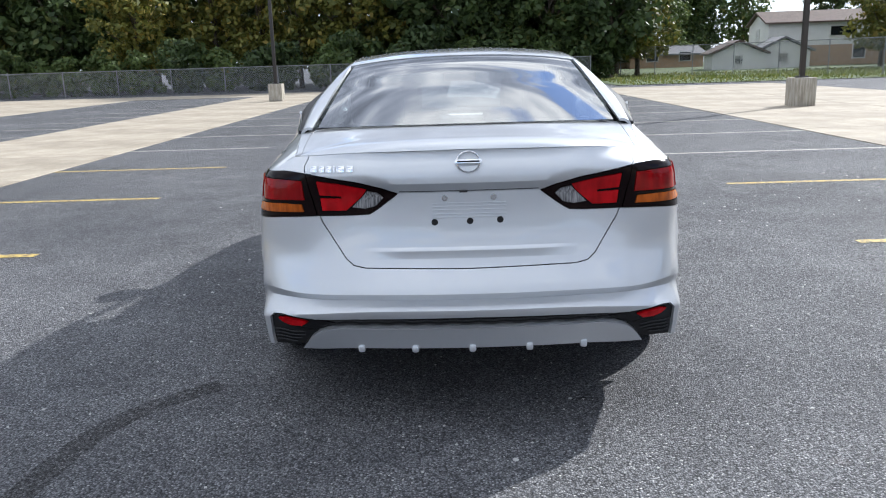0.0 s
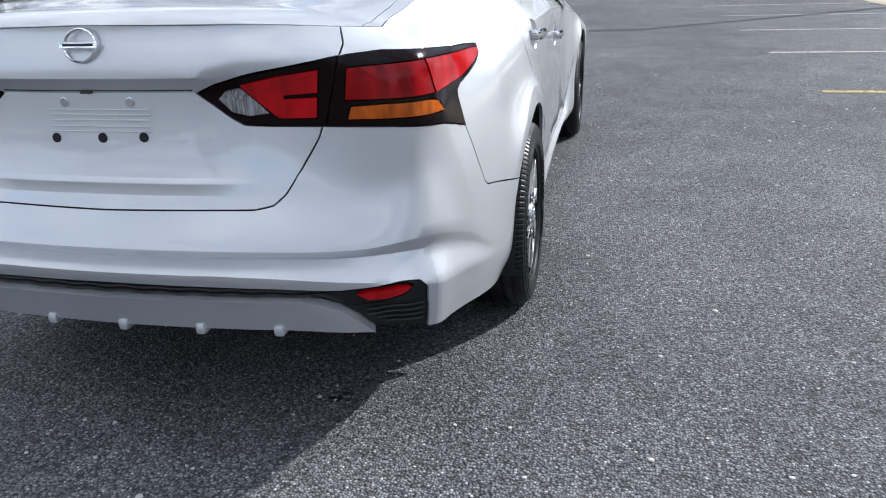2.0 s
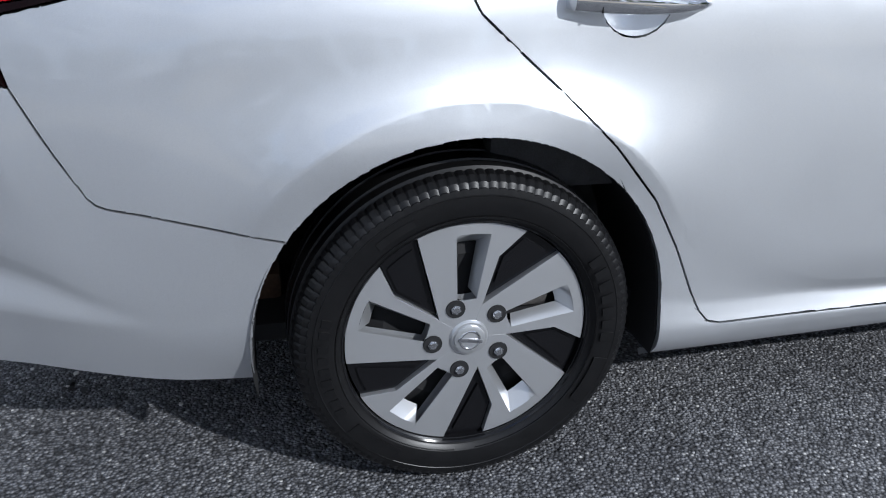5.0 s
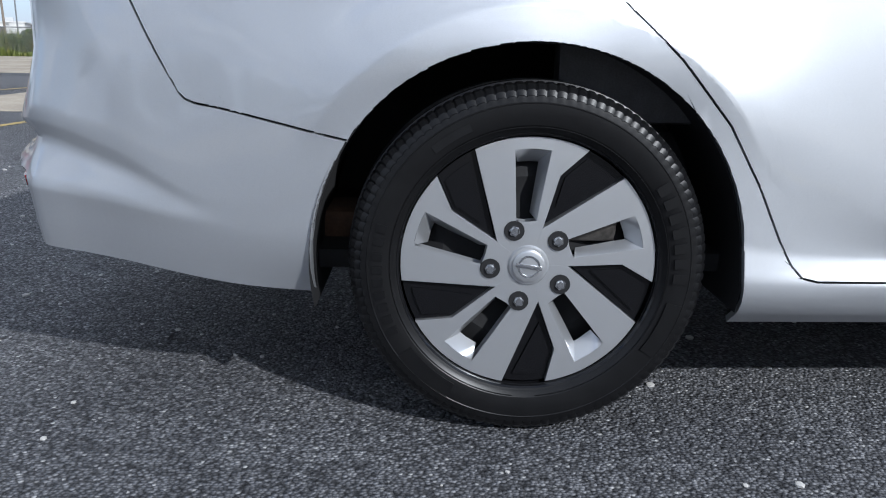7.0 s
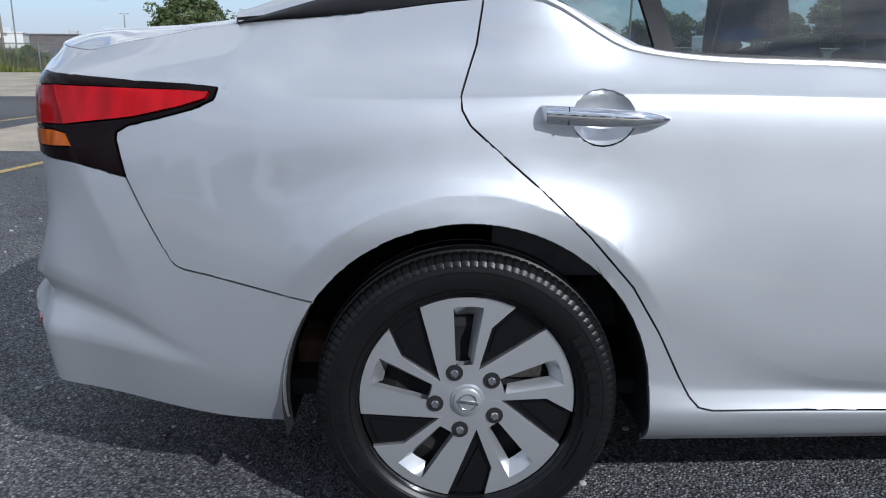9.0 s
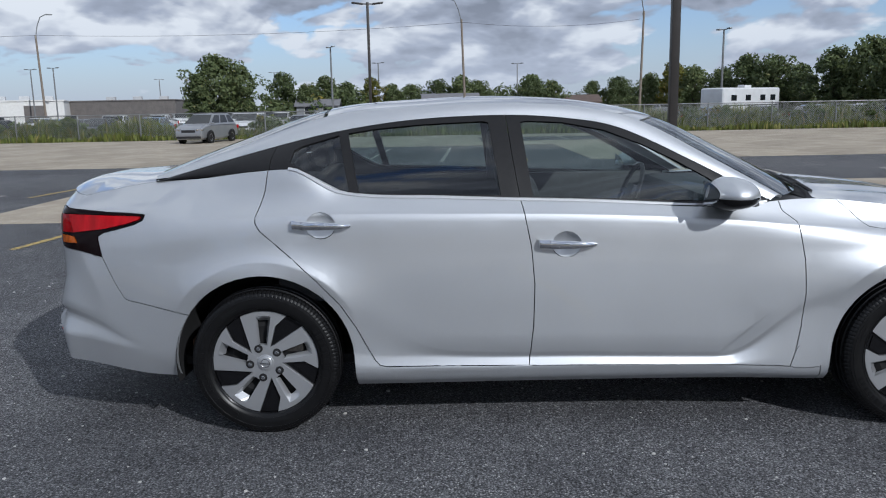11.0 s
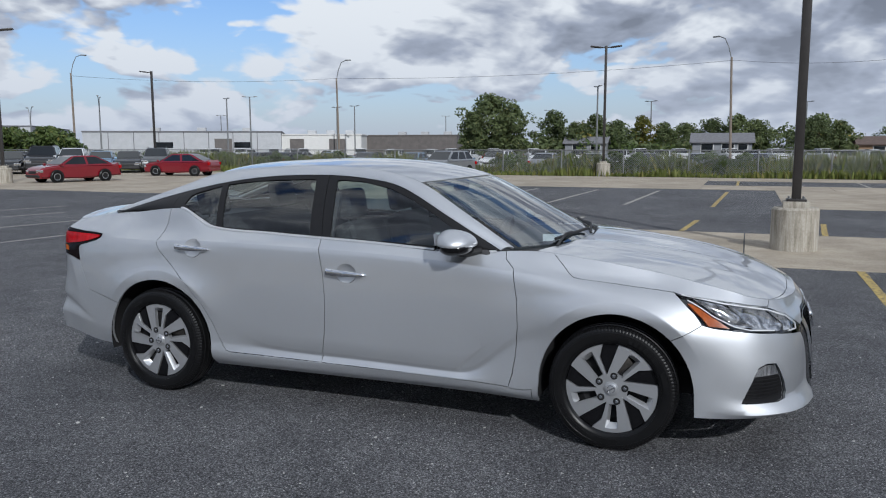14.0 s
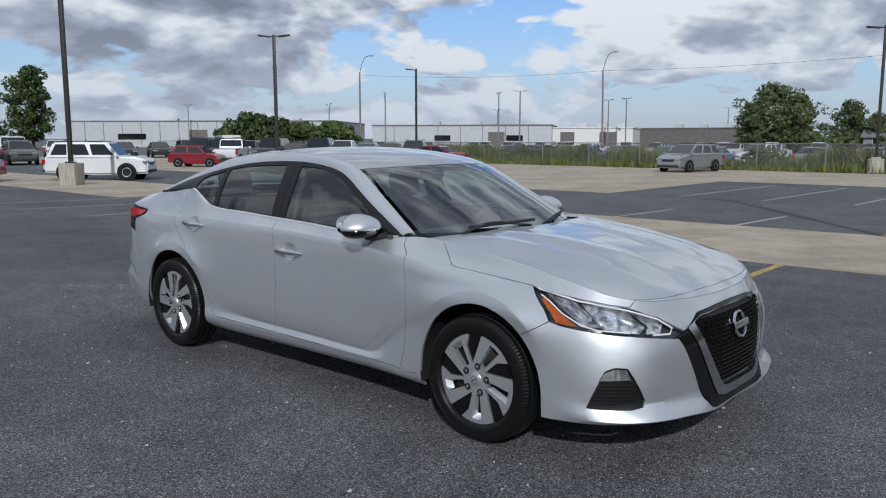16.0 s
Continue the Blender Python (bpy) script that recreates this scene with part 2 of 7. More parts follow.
def asphalt_material():
    m = material("asphalt", (0.05, 0.05, 0.055), 0.8, spec=0.22)
    nt = m.node_tree
    tc = nt.nodes.new("ShaderNodeTexCoord")
    vo = nt.nodes.new("ShaderNodeTexVoronoi")
    vo.inputs["Scale"].default_value = 135.0
    nt.links.new(tc.outputs["Object"], vo.inputs["Vector"])
    sep = nt.nodes.new("ShaderNodeSeparateColor")
    nt.links.new(vo.outputs["Color"], sep.inputs[0])
    chips = ramp(m, sep.outputs[0], (0.0, (0.060, 0.061, 0.066)), (0.45, (0.128, 0.130, 0.139)), (0.80, (0.195, 0.198, 0.210)), (0.975, (0.29, 0.292, 0.302)), (1.0, (0.50, 0.50, 0.49)))
    gaps = ramp(m, vo.outputs["Distance"], (0.30, (1, 1, 1)), (0.75, (0.30, 0.30, 0.30)))
    c = blend(m, 1.0, chips, gaps, 'MULTIPLY')
    # worn and stained patches of metre size, and long darker seams of sealer
    big = ramp(m, noise_node(m, 0.33, 5.0, 0.6), (0.32, (0.84, 0.84, 0.85)), (0.62, (1.34, 1.33, 1.31)))
    c = blend(m, 1.0, c, big, 'MULTIPLY')
    mid_n = ramp(m, noise_node(m, 2.3, 6.0, 0.65), (0.35, (0.80, 0.80, 0.81)), (0.70, (1.18, 1.18, 1.17)))
    c = blend(m, 1.0, c, mid_n, 'MULTIPLY')
    rust = ramp(m, noise_node(m, 1.1, 3.0, 0.5, "Object", (1, 1, 1)), (0.735, (0, 0, 0)), (0.80, (0.35, 0.35, 0.35)))
    c = blend(m, rust, c, (0.16, 0.085, 0.05))
    wire(m, "Base Color", c)
    wire(m, "Roughness", ramp(m, sep.outputs[1], (0.0, (0.55,) * 3), (1.0, (0.9,) * 3)))
    hsum = nt.nodes.new("ShaderNodeMath")
    hsum.operation = 'SUBTRACT'
    nt.links.new(sep.outputs[2], hsum.inputs[0])
    nt.links.new(vo.outputs["Distance"], hsum.inputs[1])
    bump(m, hsum.outputs[0], 0.85, 0.006)
    return m


ASPHALT = asphalt_material()
CONCRETE = speckled("pale_concrete", (0.315, 0.268, 0.205), (0.415, 0.362, 0.285), 1.4, 0.85, 0.25, 0.003, 45.0)
c_n = noise_node(CONCRETE, 0.35, 6.0, 0.65)
old = CONCRETE.node_tree.nodes["Principled BSDF"].inputs["Base Color"].links[0].from_socket
wire(CONCRETE, "Base Color", blend(CONCRETE, 1.0, old, ramp(CONCRETE, c_n, (0.35, (0.72, 0.71, 0.69)), (0.65, (1.05, 1.05, 1.05))), 'MULTIPLY'))
BASE_CONCRETE = speckled("grey_concrete", (0.36, 0.33, 0.275), (0.46, 0.43, 0.37), 5.0, 0.85, 0.3, 0.004, 60.0)
st = noise_node(BASE_CONCRETE, 7.0, 5.0, 0.6, "Object", (3, 3, 0.25))
old = BASE_CONCRETE.node_tree.nodes["Principled BSDF"].inputs["Base Color"].links[0].from_socket
wire(BASE_CONCRETE, "Base Color", blend(BASE_CONCRETE, 1.0, old, ramp(BASE_CONCRETE, st, (0.38, (0.62, 0.60, 0.56)), (0.60, (1.0, 1.0, 1.0))), 'MULTIPLY'))


def paint_material(name, col, old_col):
    m = material(name, col, 0.7)
    w = ramp(m, noise_node(m, 22.0, 6.0, 0.7), (0.42, old_col), (0.56, col))
    wire(m, "Base Color", w)
    return m


YELLOW = paint_material("worn_yellow_line_paint", (0.52, 0.38, 0.10), (0.16, 0.13, 0.07))
WHITE_LINE = paint_material("worn_white_line_paint", (0.46, 0.44, 0.38), (0.15, 0.145, 0.14))
POLE_DARK = speckled("dark_bronze_paint", (0.022, 0.019, 0.017), (0.032, 0.028, 0.026), 8.0, 0.45, 0.05, 0.001, 120.0)
GALV = speckled("galvanised_steel", (0.20, 0.205, 0.205), (0.28, 0.285, 0.285), 6.0, 0.5, 0.05, 0.001, 90.0, 0.6)
TIMBER = speckled("grey_utility_timber", (0.16, 0.13, 0.10), (0.25, 0.21, 0.17), 3.0, 0.9, 0.3, 0.004, 40.0)
BARK = speckled("bark", (0.045, 0.034, 0.024), (0.09, 0.07, 0.05), 6.0, 0.95, 0.6, 0.02, 30.0)
TAR = material("tar", (0.006, 0.006, 0.007), 0.6)
STONE = material("pale_stone", (0.48, 0.47, 0.45), 0.8)


def leaf_material(name, dark, light, accent, share_accent=0.9):
    m = material(name, dark, 0.55, spec=0.3)
    nt = m.node_tree
    g = nt.nodes.new("ShaderNodeNewGeometry")
    rp = ramp(m, g.outputs["Random Per Island"], (0.0, dark), (0.6, light), (share_accent, light), (1.0, accent))
    oi = nt.nodes.new("ShaderNodeObjectInfo")
    tone = ramp(m, oi.outputs["Random"], (0.0, (0.80, 0.82, 0.80)), (1.0, (1.18, 1.14, 1.05)))
    c = blend(m, 1.0, rp, tone, 'MULTIPLY')
    wire(m, "Base Color", c)
    b = nt.nodes["Principled BSDF"]
    tr = nt.nodes.new("ShaderNodeBsdfTranslucent")
    nt.links.new(c, tr.inputs["Color"])
    mx = nt.nodes.new("ShaderNodeMixShader")
    mx.inputs[0].default_value = 0.3
    nt.links.new(b.outputs[0], mx.inputs[1])
    nt.links.new(tr.outputs[0], mx.inputs[2])
    nt.links.new(mx.outputs[0], nt.nodes["Material Output"].inputs["Surface"])
    return m


LEAF_DARK = leaf_material("dark_green_leaves", (0.030, 0.050, 0.020), (0.070, 0.105, 0.035), (0.12, 0.13, 0.045))
LEAF_MID = leaf_material("green_leaves", (0.050, 0.078, 0.026), (0.105, 0.150, 0.045), (0.18, 0.17, 0.05))
# paler, greyer green with distance haze put into the colour; the hedge shares it
LEAF_PALE_HAZE = leaf_material("pale_hazed_leaves", (0.072, 0.098, 0.045), (0.13, 0.165, 0.07), (0.19, 0.19, 0.08))
LEAF_YELLOW = leaf_material("yellowing_leaves", (0.075, 0.092, 0.022), (0.17, 0.17, 0.036), (0.27, 0.20, 0.04), 0.75)
WEED = leaf_material("dry_weeds", (0.080, 0.105, 0.026), (0.17, 0.20, 0.055), (0.29, 0.25, 0.09), 0.8)
GRASS = speckled("mown_grass", (0.050, 0.080, 0.022), (0.085, 0.115, 0.035), 2.0, 0.9, 0.5, 0.03, 25.0)
LINK = material("chain_link_wire", (0.30, 0.31, 0.31), 0.5, 0.5)
lt = LINK.node_tree
l_tc = lt.nodes.new("ShaderNodeTexCoord")
l_vals = []
for ang in (45, -45):
    mp = lt.nodes.new("ShaderNodeMapping")
    mp.inputs["Rotation"].default_value = (0, radians(ang), 0)
    lt.links.new(l_tc.outputs["Object"], mp.inputs[0])
    wv = lt.nodes.new("ShaderNodeTexWave")
    wv.inputs["Scale"].default_value = 4.4
    lt.links.new(mp.outputs[0], wv.inputs["Vector"])
    gt = lt.nodes.new("ShaderNodeMath")
    gt.operation = 'GREATER_THAN'
    gt.inputs[1].default_value = 0.965
    lt.links.new(wv.outputs["Fac"], gt.inputs[0])
    l_vals.append(gt.outputs[0])
l_mx = lt.nodes.new("ShaderNodeMath")
l_mx.operation = 'MAXIMUM'
lt.links.new(l_vals[0], l_mx.inputs[0])
lt.links.new(l_vals[1], l_mx.inputs[1])
lt.links.new(l_mx.outputs[0], lt.nodes["Principled BSDF"].inputs["Alpha"])
CAR_GLASS = material("dark_car_window", (0.012, 0.015, 0.018), 0.06, 0.0, 0.3)
SIDING = speckled("white_siding", (0.62, 0.61, 0.58), (0.70, 0.69, 0.66), 2.0, 0.7, 0.1, 0.003, 30.0)
METAL_WALL = speckled("pale_metal_cladding", (0.40, 0.41, 0.42), (0.47, 0.48, 0.49), 1.0, 0.6, 0.1, 0.003, 20.0)
DARK_WALL = speckled("brown_cladding", (0.10, 0.09, 0.085), (0.15, 0.135, 0.125), 1.0, 0.7, 0.1, 0.003, 20.0)
GREY_BOARD = speckled("grey_boarding", (0.20, 0.21, 0.225), (0.26, 0.27, 0.285), 2.0, 0.75, 0.1, 0.003, 25.0)
BRICK_WALL = speckled("tan_brick", (0.30, 0.19, 0.11), (0.40, 0.27, 0.17), 3.0, 0.85, 0.2, 0.004, 40.0)
ROOF_BROWN = speckled("brown_shingle", (0.085, 0.060, 0.050), (0.13, 0.095, 0.080), 3.0, 0.9, 0.3, 0.01, 20.0)
ROOF_GREY = speckled("grey_shingle", (0.13, 0.13, 0.14), (0.19, 0.19, 0.20), 3.0, 0.9, 0.3, 0.01, 20.0)

# ---- small builders ----
def thing(name, x=0, y=0, z=0, rz=0, label="", category="", group="", kind=""):
    ob = new(name)
    ob.matrix_basis = pose(x, y, z, 0, 0, rz)
    return tagged(ob, label, category, group, kind)


def finish(bm, smooth=True, angle=32.0):
    bm.normal_update()
    lim = radians(angle)
    for f in bm.faces:
        f.smooth = smooth
    if smooth:
        for e in bm.edges:
            e.smooth = not (len(e.link_faces) == 2 and e.calc_face_angle(0.0) > lim)


def mesh_of(name, bm, mat, smooth=True, angle=32.0):
    finish(bm, smooth, angle)
    me = bpy.data.meshes.new(name)
    bm.to_mesh(me)
    bm.free()
    for m in (mat if isinstance(mat, (list, tuple)) else (mat,)):
        me.materials.append(m)
    return me


def part(name, bm, mat, parent=None, label="", smooth=True, angle=32.0):
    ob = new(name, mesh_of(name, bm, mat, smooth, angle))
    ob.parent = parent
    return tagged(ob, label)


def share(name, me, parent, m=None, label=""):
    ob = new(name, me)
    ob.parent = parent
    if m is not None:
        ob.matrix_basis = m
    return tagged(ob, label)


def add_box(bm, c, s, bev=0.0, rot=None, seg=2):
    r = bmesh.ops.create_cube(bm, size=1.0)
    vs = r["verts"]
    for v in vs:
        v.co = Vector((v.co.x * s[0], v.co.y * s[1], v.co.z * s[2]))
    if bev > 0:
        es = list({e for v in vs for e in v.link_edges})
        g = bmesh.ops.bevel(bm, geom=es, offset=bev, segments=seg, affect='EDGES', profile=0.6, clamp_overlap=True)
        vs = list({v for f in g["faces"] for v in f.verts} | {v for v in vs if v.is_valid})
    m = Matrix.Translation(c) @ (rot.to_4x4() if rot else Matrix.Identity(4))
    for v in vs:
        v.co = m @ v.co
    return vs


def box_bm(c, s, bev=0.0, rot=None, seg=2):
    bm = bmesh.new()
    add_box(bm, c, s, bev, rot, seg)
    return bm


def add_cyl(bm, p, q, r1, r2=None, n=16, caps=True):
    r2 = r1 if r2 is None else r2
    p, q = Vector(p), Vector(q)
    d = (q - p).normalized()
    a = d.orthogonal().normalized()
    b = d.cross(a)
    rings = []
    for c, r in ((p, r1), (q, r2)):
        rings.append([bm.verts.new(c + (a * math.cos(k * math.tau / n) + b * math.sin(k * math.tau / n)) * r) for k in range(n)])
    for k in range(n):
        bm.faces.new((rings[0][k], rings[0][(k + 1) % n], rings[1][(k + 1) % n], rings[1][k]))
    if caps:
        bm.faces.new(rings[0][::-1])
        bm.faces.new(rings[1])


def cyl_bm(*a, **k):
    bm = bmesh.new()
    add_cyl(bm, *a, **k)
    return bm


def tube_bm(pts, r, n=8, closed=False, flat=1.0):
    """A tube along points; r a number or a function of 0..1."""
    bm = bmesh.new()
    pts = [Vector(p) for p in pts]
    rings, last = [], None
    for i, p in enumerate(pts):
        d = (pts[min(i + 1, len(pts) - 1)] - pts[max(i - 1, 0)]).normalized()
        a = d.orthogonal().normalized() if last is None else (last - d * last.dot(d)).normalized()
        last = a
        b = d.cross(a)
        rr = r(i / (len(pts) - 1)) if callable(r) else r
        rings.append([bm.verts.new(p + (a * math.cos(k * math.tau / n) + b * math.sin(k * math.tau / n) * flat) * rr) for k in range(n)])
    for i in range(len(rings) - 1):
        for k in range(n):
            bm.faces.new((rings[i][k], rings[i][(k + 1) % n], rings[i + 1][(k + 1) % n], rings[i + 1][k]))
    bm.faces.new(rings[0][::-1])
    bm.faces.new(rings[-1])
    return bm


def lathe_bm(profile, n=64, axis='X', closed=False):
    """Spins (along, radius) pairs round an axis."""
    bm = bmesh.new()
    rings = []
    for k in range(n):
        c, s = math.cos(k * math.tau / n), math.sin(k * math.tau / n)
        row = []
        for a, r in profile:
            row.append(bm.verts.new((a, r * c, r * s) if axis == 'X' else (r * c, r * s, a)))
        rings.append(row)
    m = len(profile)
    for k in range(n):
        for i in range(m if closed else m - 1):
            j = (i + 1) % m
            bm.faces.new((rings[k][i], rings[k][j], rings[(k + 1) % n][j], rings[(k + 1) % n][i]))
    bmesh.ops.remove_doubles(bm, verts=bm.verts, dist=1e-5)
    bmesh.ops.recalc_face_normals(bm, faces=bm.faces)
    return bm


def extrude_poly(bm, pts, depth):
    """A slab from a loop of points and a depth vector."""
    d = Vector(depth)
    a = [bm.verts.new(Vector(p)) for p in pts]
    b = [bm.verts.new(Vector(p) + d) for p in pts]
    fs = [bm.faces.new(a), bm.faces.new(b[::-1])]
    for i in range(len(a)):
        j = (i + 1) % len(a)
        fs.append(bm.faces.new((a[j], a[i], b[i], b[j])))
    bmesh.ops.recalc_face_normals(bm, faces=fs)
    return a, b


def grid_bm(rows, closed=False):
    bm = bmesh.new()
    vs = [[bm.verts.new(p) for p in r] for r in rows]
    for i in range(len(vs) - 1):
        for j in range(len(vs[0]) - 1):
            bm.faces.new((vs[i][j], vs[i + 1][j], vs[i + 1][j + 1], vs[i][j + 1]))
    return bm


def mirrored(bm_src):
    b = bm_src.copy()
    for v in b.verts:
        v.co.x = -v.co.x
    bmesh.ops.reverse_faces(b, faces=b.faces)
    return b


def catmull(keys, t):
    """A smooth curve through rows of numbers at even steps; t from 0 to len - 1."""
    keys = np.asarray(keys, float)
    n = len(keys)
    i = int(min(max(math.floor(t), 0), n - 2))
    f = t - i
    p0, p1, p2, p3 = keys[max(i - 1, 0)], keys[i], keys[i + 1], keys[min(i + 2, n - 1)]
    m1, m2 = (p2 - p0) * 0.5, (p3 - p1) * 0.5
    f2, f3 = f * f, f * f * f
    return (2 * f3 - 3 * f2 + 1) * p1 + (f3 - 2 * f2 + f) * m1 + (-2 * f3 + 3 * f2) * p2 + (f3 - f2) * m2


def inside(poly, x, y):
    hit = False
    j = len(poly) - 1
    for i in range(len(poly)):
        (xi, yi), (xj, yj) = poly[i], poly[j]
        if (yi > y) != (yj > y) and x < (xj - xi) * (y - yi) / (yj - yi) + xi:
            hit = not hit
        j = i
    return hit

# ---- the silver saloon car: tail at y = 0, nose at y = 4.9, wheels on z = 0 ----
car = thing("car", 0, 2.45, 0, label="silver four-door saloon car parked on dark asphalt", category="car")
CAR0 = Vector((0, 2.45, 0))


def hermite(xs, ys, q, mono=False):
    xs, ys = np.asarray(xs, float), np.asarray(ys, float)
    h, d = np.diff(xs), None
    d = np.diff(ys) / h
    m = np.empty(len(xs))
    m[0], m[-1] = d[0], d[-1]
    m[1:-1] = (d[:-1] * h[1:] + d[1:] * h[:-1]) / (h[1:] + h[:-1])
    if mono:
        flat = d[:-1] * d[1:] <= 0
        m[1:-1][flat] = 0
        lim = 3 * np.minimum(np.abs(d[:-1]), np.abs(d[1:]))
        m[1:-1] = np.clip(m[1:-1], -lim, lim)
    q = np.clip(q, xs[0], xs[-1])
    i = np.clip(np.searchsorted(xs, q) - 1, 0, len(xs) - 2)
    f = (q - xs[i]) / h[i]
    f2, f3 = f * f, f * f * f
    return (2 * f3 - 3 * f2 + 1) * ys[i] + (f3 - 2 * f2 + f) * h[i] * m[i] + (3 * f2 - 2 * f3) * ys[i + 1] + (f3 - f2) * h[i] * m[i + 1]


# plan outline of the lower body, from the middle of the tail round the right side to the middle of the nose,
# each with its upright section: inset from the outline and height, from the lower edge to the shoulder
SECTIONS = [
    ((0.00, 0.000), "46 335 20 42 6 455 -4 491 38 522 0 553 44 648 86 918 54 955 80 1074"),
    ((0.265, 0.0097), "46 335 20 42 6 455 -4 491 38 522 0 553 43 648 86 918 54 955 80 1070"),
    ((0.40, 0.022), "46 335 20 42 6 452 -4 488 38 523 0 553 43 652 86 895 54 985 82 1069"),
    ((0.63, 0.078), "36 325 10 38 -4 44 -12 470 34 520 -2 550 42 665 56 900 56 985 112 1056"),
    ((0.785, 0.185), "3 318 -4 36 -10 41 -14 441 10 525 -6 562 18 700 24 900 40 985 148 1046"),
    ((0.845, 0.340), "12 300 4 34 -4 39 -10 421 3 486 -4 520 12 720 36 920 52 985 180 1070"),
    ((0.893, 0.550), "16 270 6 32 0 36 -2 388 -2 410 -2 432 14 740 56 950 74 985 200 1102"),
    ((0.930, 0.800), "44 250 16 300 0 420 0 470 0 520 0 620 24 760 58 952 72 963 195 1119"),
    ((0.947, 1.080), "30 220 10 300 0 450 0 525 0 600 0 690 30 790 56 955 70 966 160 1150"),
    ((0.945, 1.220), "30 220 10 300 0 450 0 515 0 580 0 670 28 790 48 960 60 971 135 1158"),
    ((0.936, 1.450), "70 200 20 240 0 300 3 340 6 380 5 600 20 780 34 966 46 977 108 1052"),
    ((0.925, 1.900), "70 200 20 235 3 288 12 312 21 340 11 368 18 780 30 960 42 971 96 1025"),
    ((0.912, 2.500), "70 200 20 235 3 286 12 306 22 326 11 350 20 770 29 945 41 956 88 1000"),
    ((0.911, 3.100), "70 200 20 235 5 282 13 298 22 315 13 340 20 760 30 912 42 923 86 972"),
    ((0.927, 3.450), "60 200 15 235 8 280 12 420 14 520 8 580 20 770 42 880 55 891 140 990"),
    ((0.945, 3.800), "30 220 10 300 0 450 0 515 0 580 0 680 28 770 74 850 90 861 150 958"),
    ((0.948, 4.100), "30 220 10 300 0 450 0 515 0 580 0 680 32 760 84 822 99 833 160 915"),
    ((0.942, 4.350), "0 230 0 280 0 380 0 430 0 480 2 600 28 700 74 785 88 802 148 868"),
    ((0.885, 4.600), "20 235 -5 258 15 320 12.5 370 10 420 18 540 45 660 84 738 98 755 142 815"),
    ((0.740, 4.765), "20 240 -22 262 30 330 24 375 18 420 20 520 50 630 88 700 102 720 142 785"),
    ((0.450, 4.865), "20 225 -20 248 28 330 26 375 24 420 26 520 46 620 76 685 90 705 125 768"),
    ((0.200, 4.902), "50 200 10 220 10 300 10 360 10 420 20 540 40 640 60 690 75 712 116 762"),
    ((0.000, 4.907), "60 200 20 220 10 300 10 360 10 420 20 540 40 640 60 690 75 712 116 760"),
]


def read_section(text):
    v = [float(a) for a in text.split()]
    ins, zs = v[0::2], v[1::2]
    return [a / 1000 for a in ins], [z / 100 if z < 100 else z / 1000 for z in zs]


BASE = np.array([s[0] for s in SECTIONS])
INS = np.array([read_section(s[1])[0] for s in SECTIONS])
ZS = np.array([read_section(s[1])[1] for s in SECTIONS])
# carry the tables past both ends as mirror images, so that the surface is smooth across the middle
BASE_X = np.vstack([BASE[1] * (-1, 1), BASE, BASE[-2] * (-1, 1)])
INS_X = np.vstack([INS[1], INS, INS[-2]])
ZS_X = np.vstack([ZS[1], ZS, ZS[-2]])
ARC = np.concatenate([[0], np.cumsum(np.hypot(*np.diff(BASE_X, axis=0).T))])
ARC -= ARC[1]
S_END = ARC[-2]
FINE_S = np.linspace(0, S_END, 1400)
FINE_X, FINE_Y = hermite(ARC, BASE_X[:, 0], FINE_S), hermite(ARC, BASE_X[:, 1], FINE_S)
FINE_Z = np.array([hermite(ARC, ZS_X[:, k], FINE_S, True) for k in range(10)])
FINE_I = np.array([hermite(ARC, INS_X[:, k], FINE_S, True) for k in range(10)])
TX, TY = np.gradient(FINE_X), np.gradient(FINE_Y)
TL = np.hypot(TX, TY)
NX, NY = TY / TL, -TX / TL


Z_GRID = np.arange(0.15, 1.2001, 0.003)
INSET = np.array([hermite(FINE_Z[:, i], FINE_I[:, i], Z_GRID, True) for i in range(1400)])
# the ledge across the rear bumper and the crease low on the doors have flat faces that meet in crisp, slightly rounded edges
for i in range(1400):
    if FINE_Y[i] < 0.62 or 1.6 < FINE_Y[i] < 3.22:
        crisp = np.interp(Z_GRID, FINE_Z[:, i], FINE_I[:, i])
        crisp[1:-1] = (crisp[:-2] + 2 * crisp[1:-1] + crisp[2:]) / 4
        crisp[1:-1] = (crisp[:-2] + 2 * crisp[1:-1] + crisp[2:]) / 4
        keep = np.clip((0.62 - FINE_Y[i]) / 0.15, 0, 1) if FINE_Y[i] < 0.62 else np.clip(min((FINE_Y[i] - 1.6) / 0.2, (3.22 - FINE_Y[i]) / 0.12), 0, 1)
        low_part = Z_GRID <= FINE_Z[6 if FINE_Y[i] < 0.62 else 5, i]
        # the overhang above the plate, between the two trunk lamps
        brow = (Z_GRID > FINE_Z[7, i] - 0.012) & (Z_GRID < FINE_Z[8, i] + 0.012)
        INSET[i, brow] += (crisp[brow] - INSET[i, brow]) * (np.clip((0.36 - FINE_X[i]) / 0.09, 0, 1) if FINE_Y[i] < 0.3 else 0)
        INSET[i, low_part] += (crisp[low_part] - INSET[i, low_part]) * keep


FOLD_A, FOLD_B = (float(np.interp(3.075, FINE_Y[20:1380], FINE_S[20:1380])), 0.338), (float(np.interp(3.285, FINE_Y[20:1380], FINE_S[20:1380])), 0.520)
FOLD_D = (FOLD_B[0] - FOLD_A[0], FOLD_B[1] - FOLD_A[1])
FOLD_L = math.hypot(*FOLD_D)


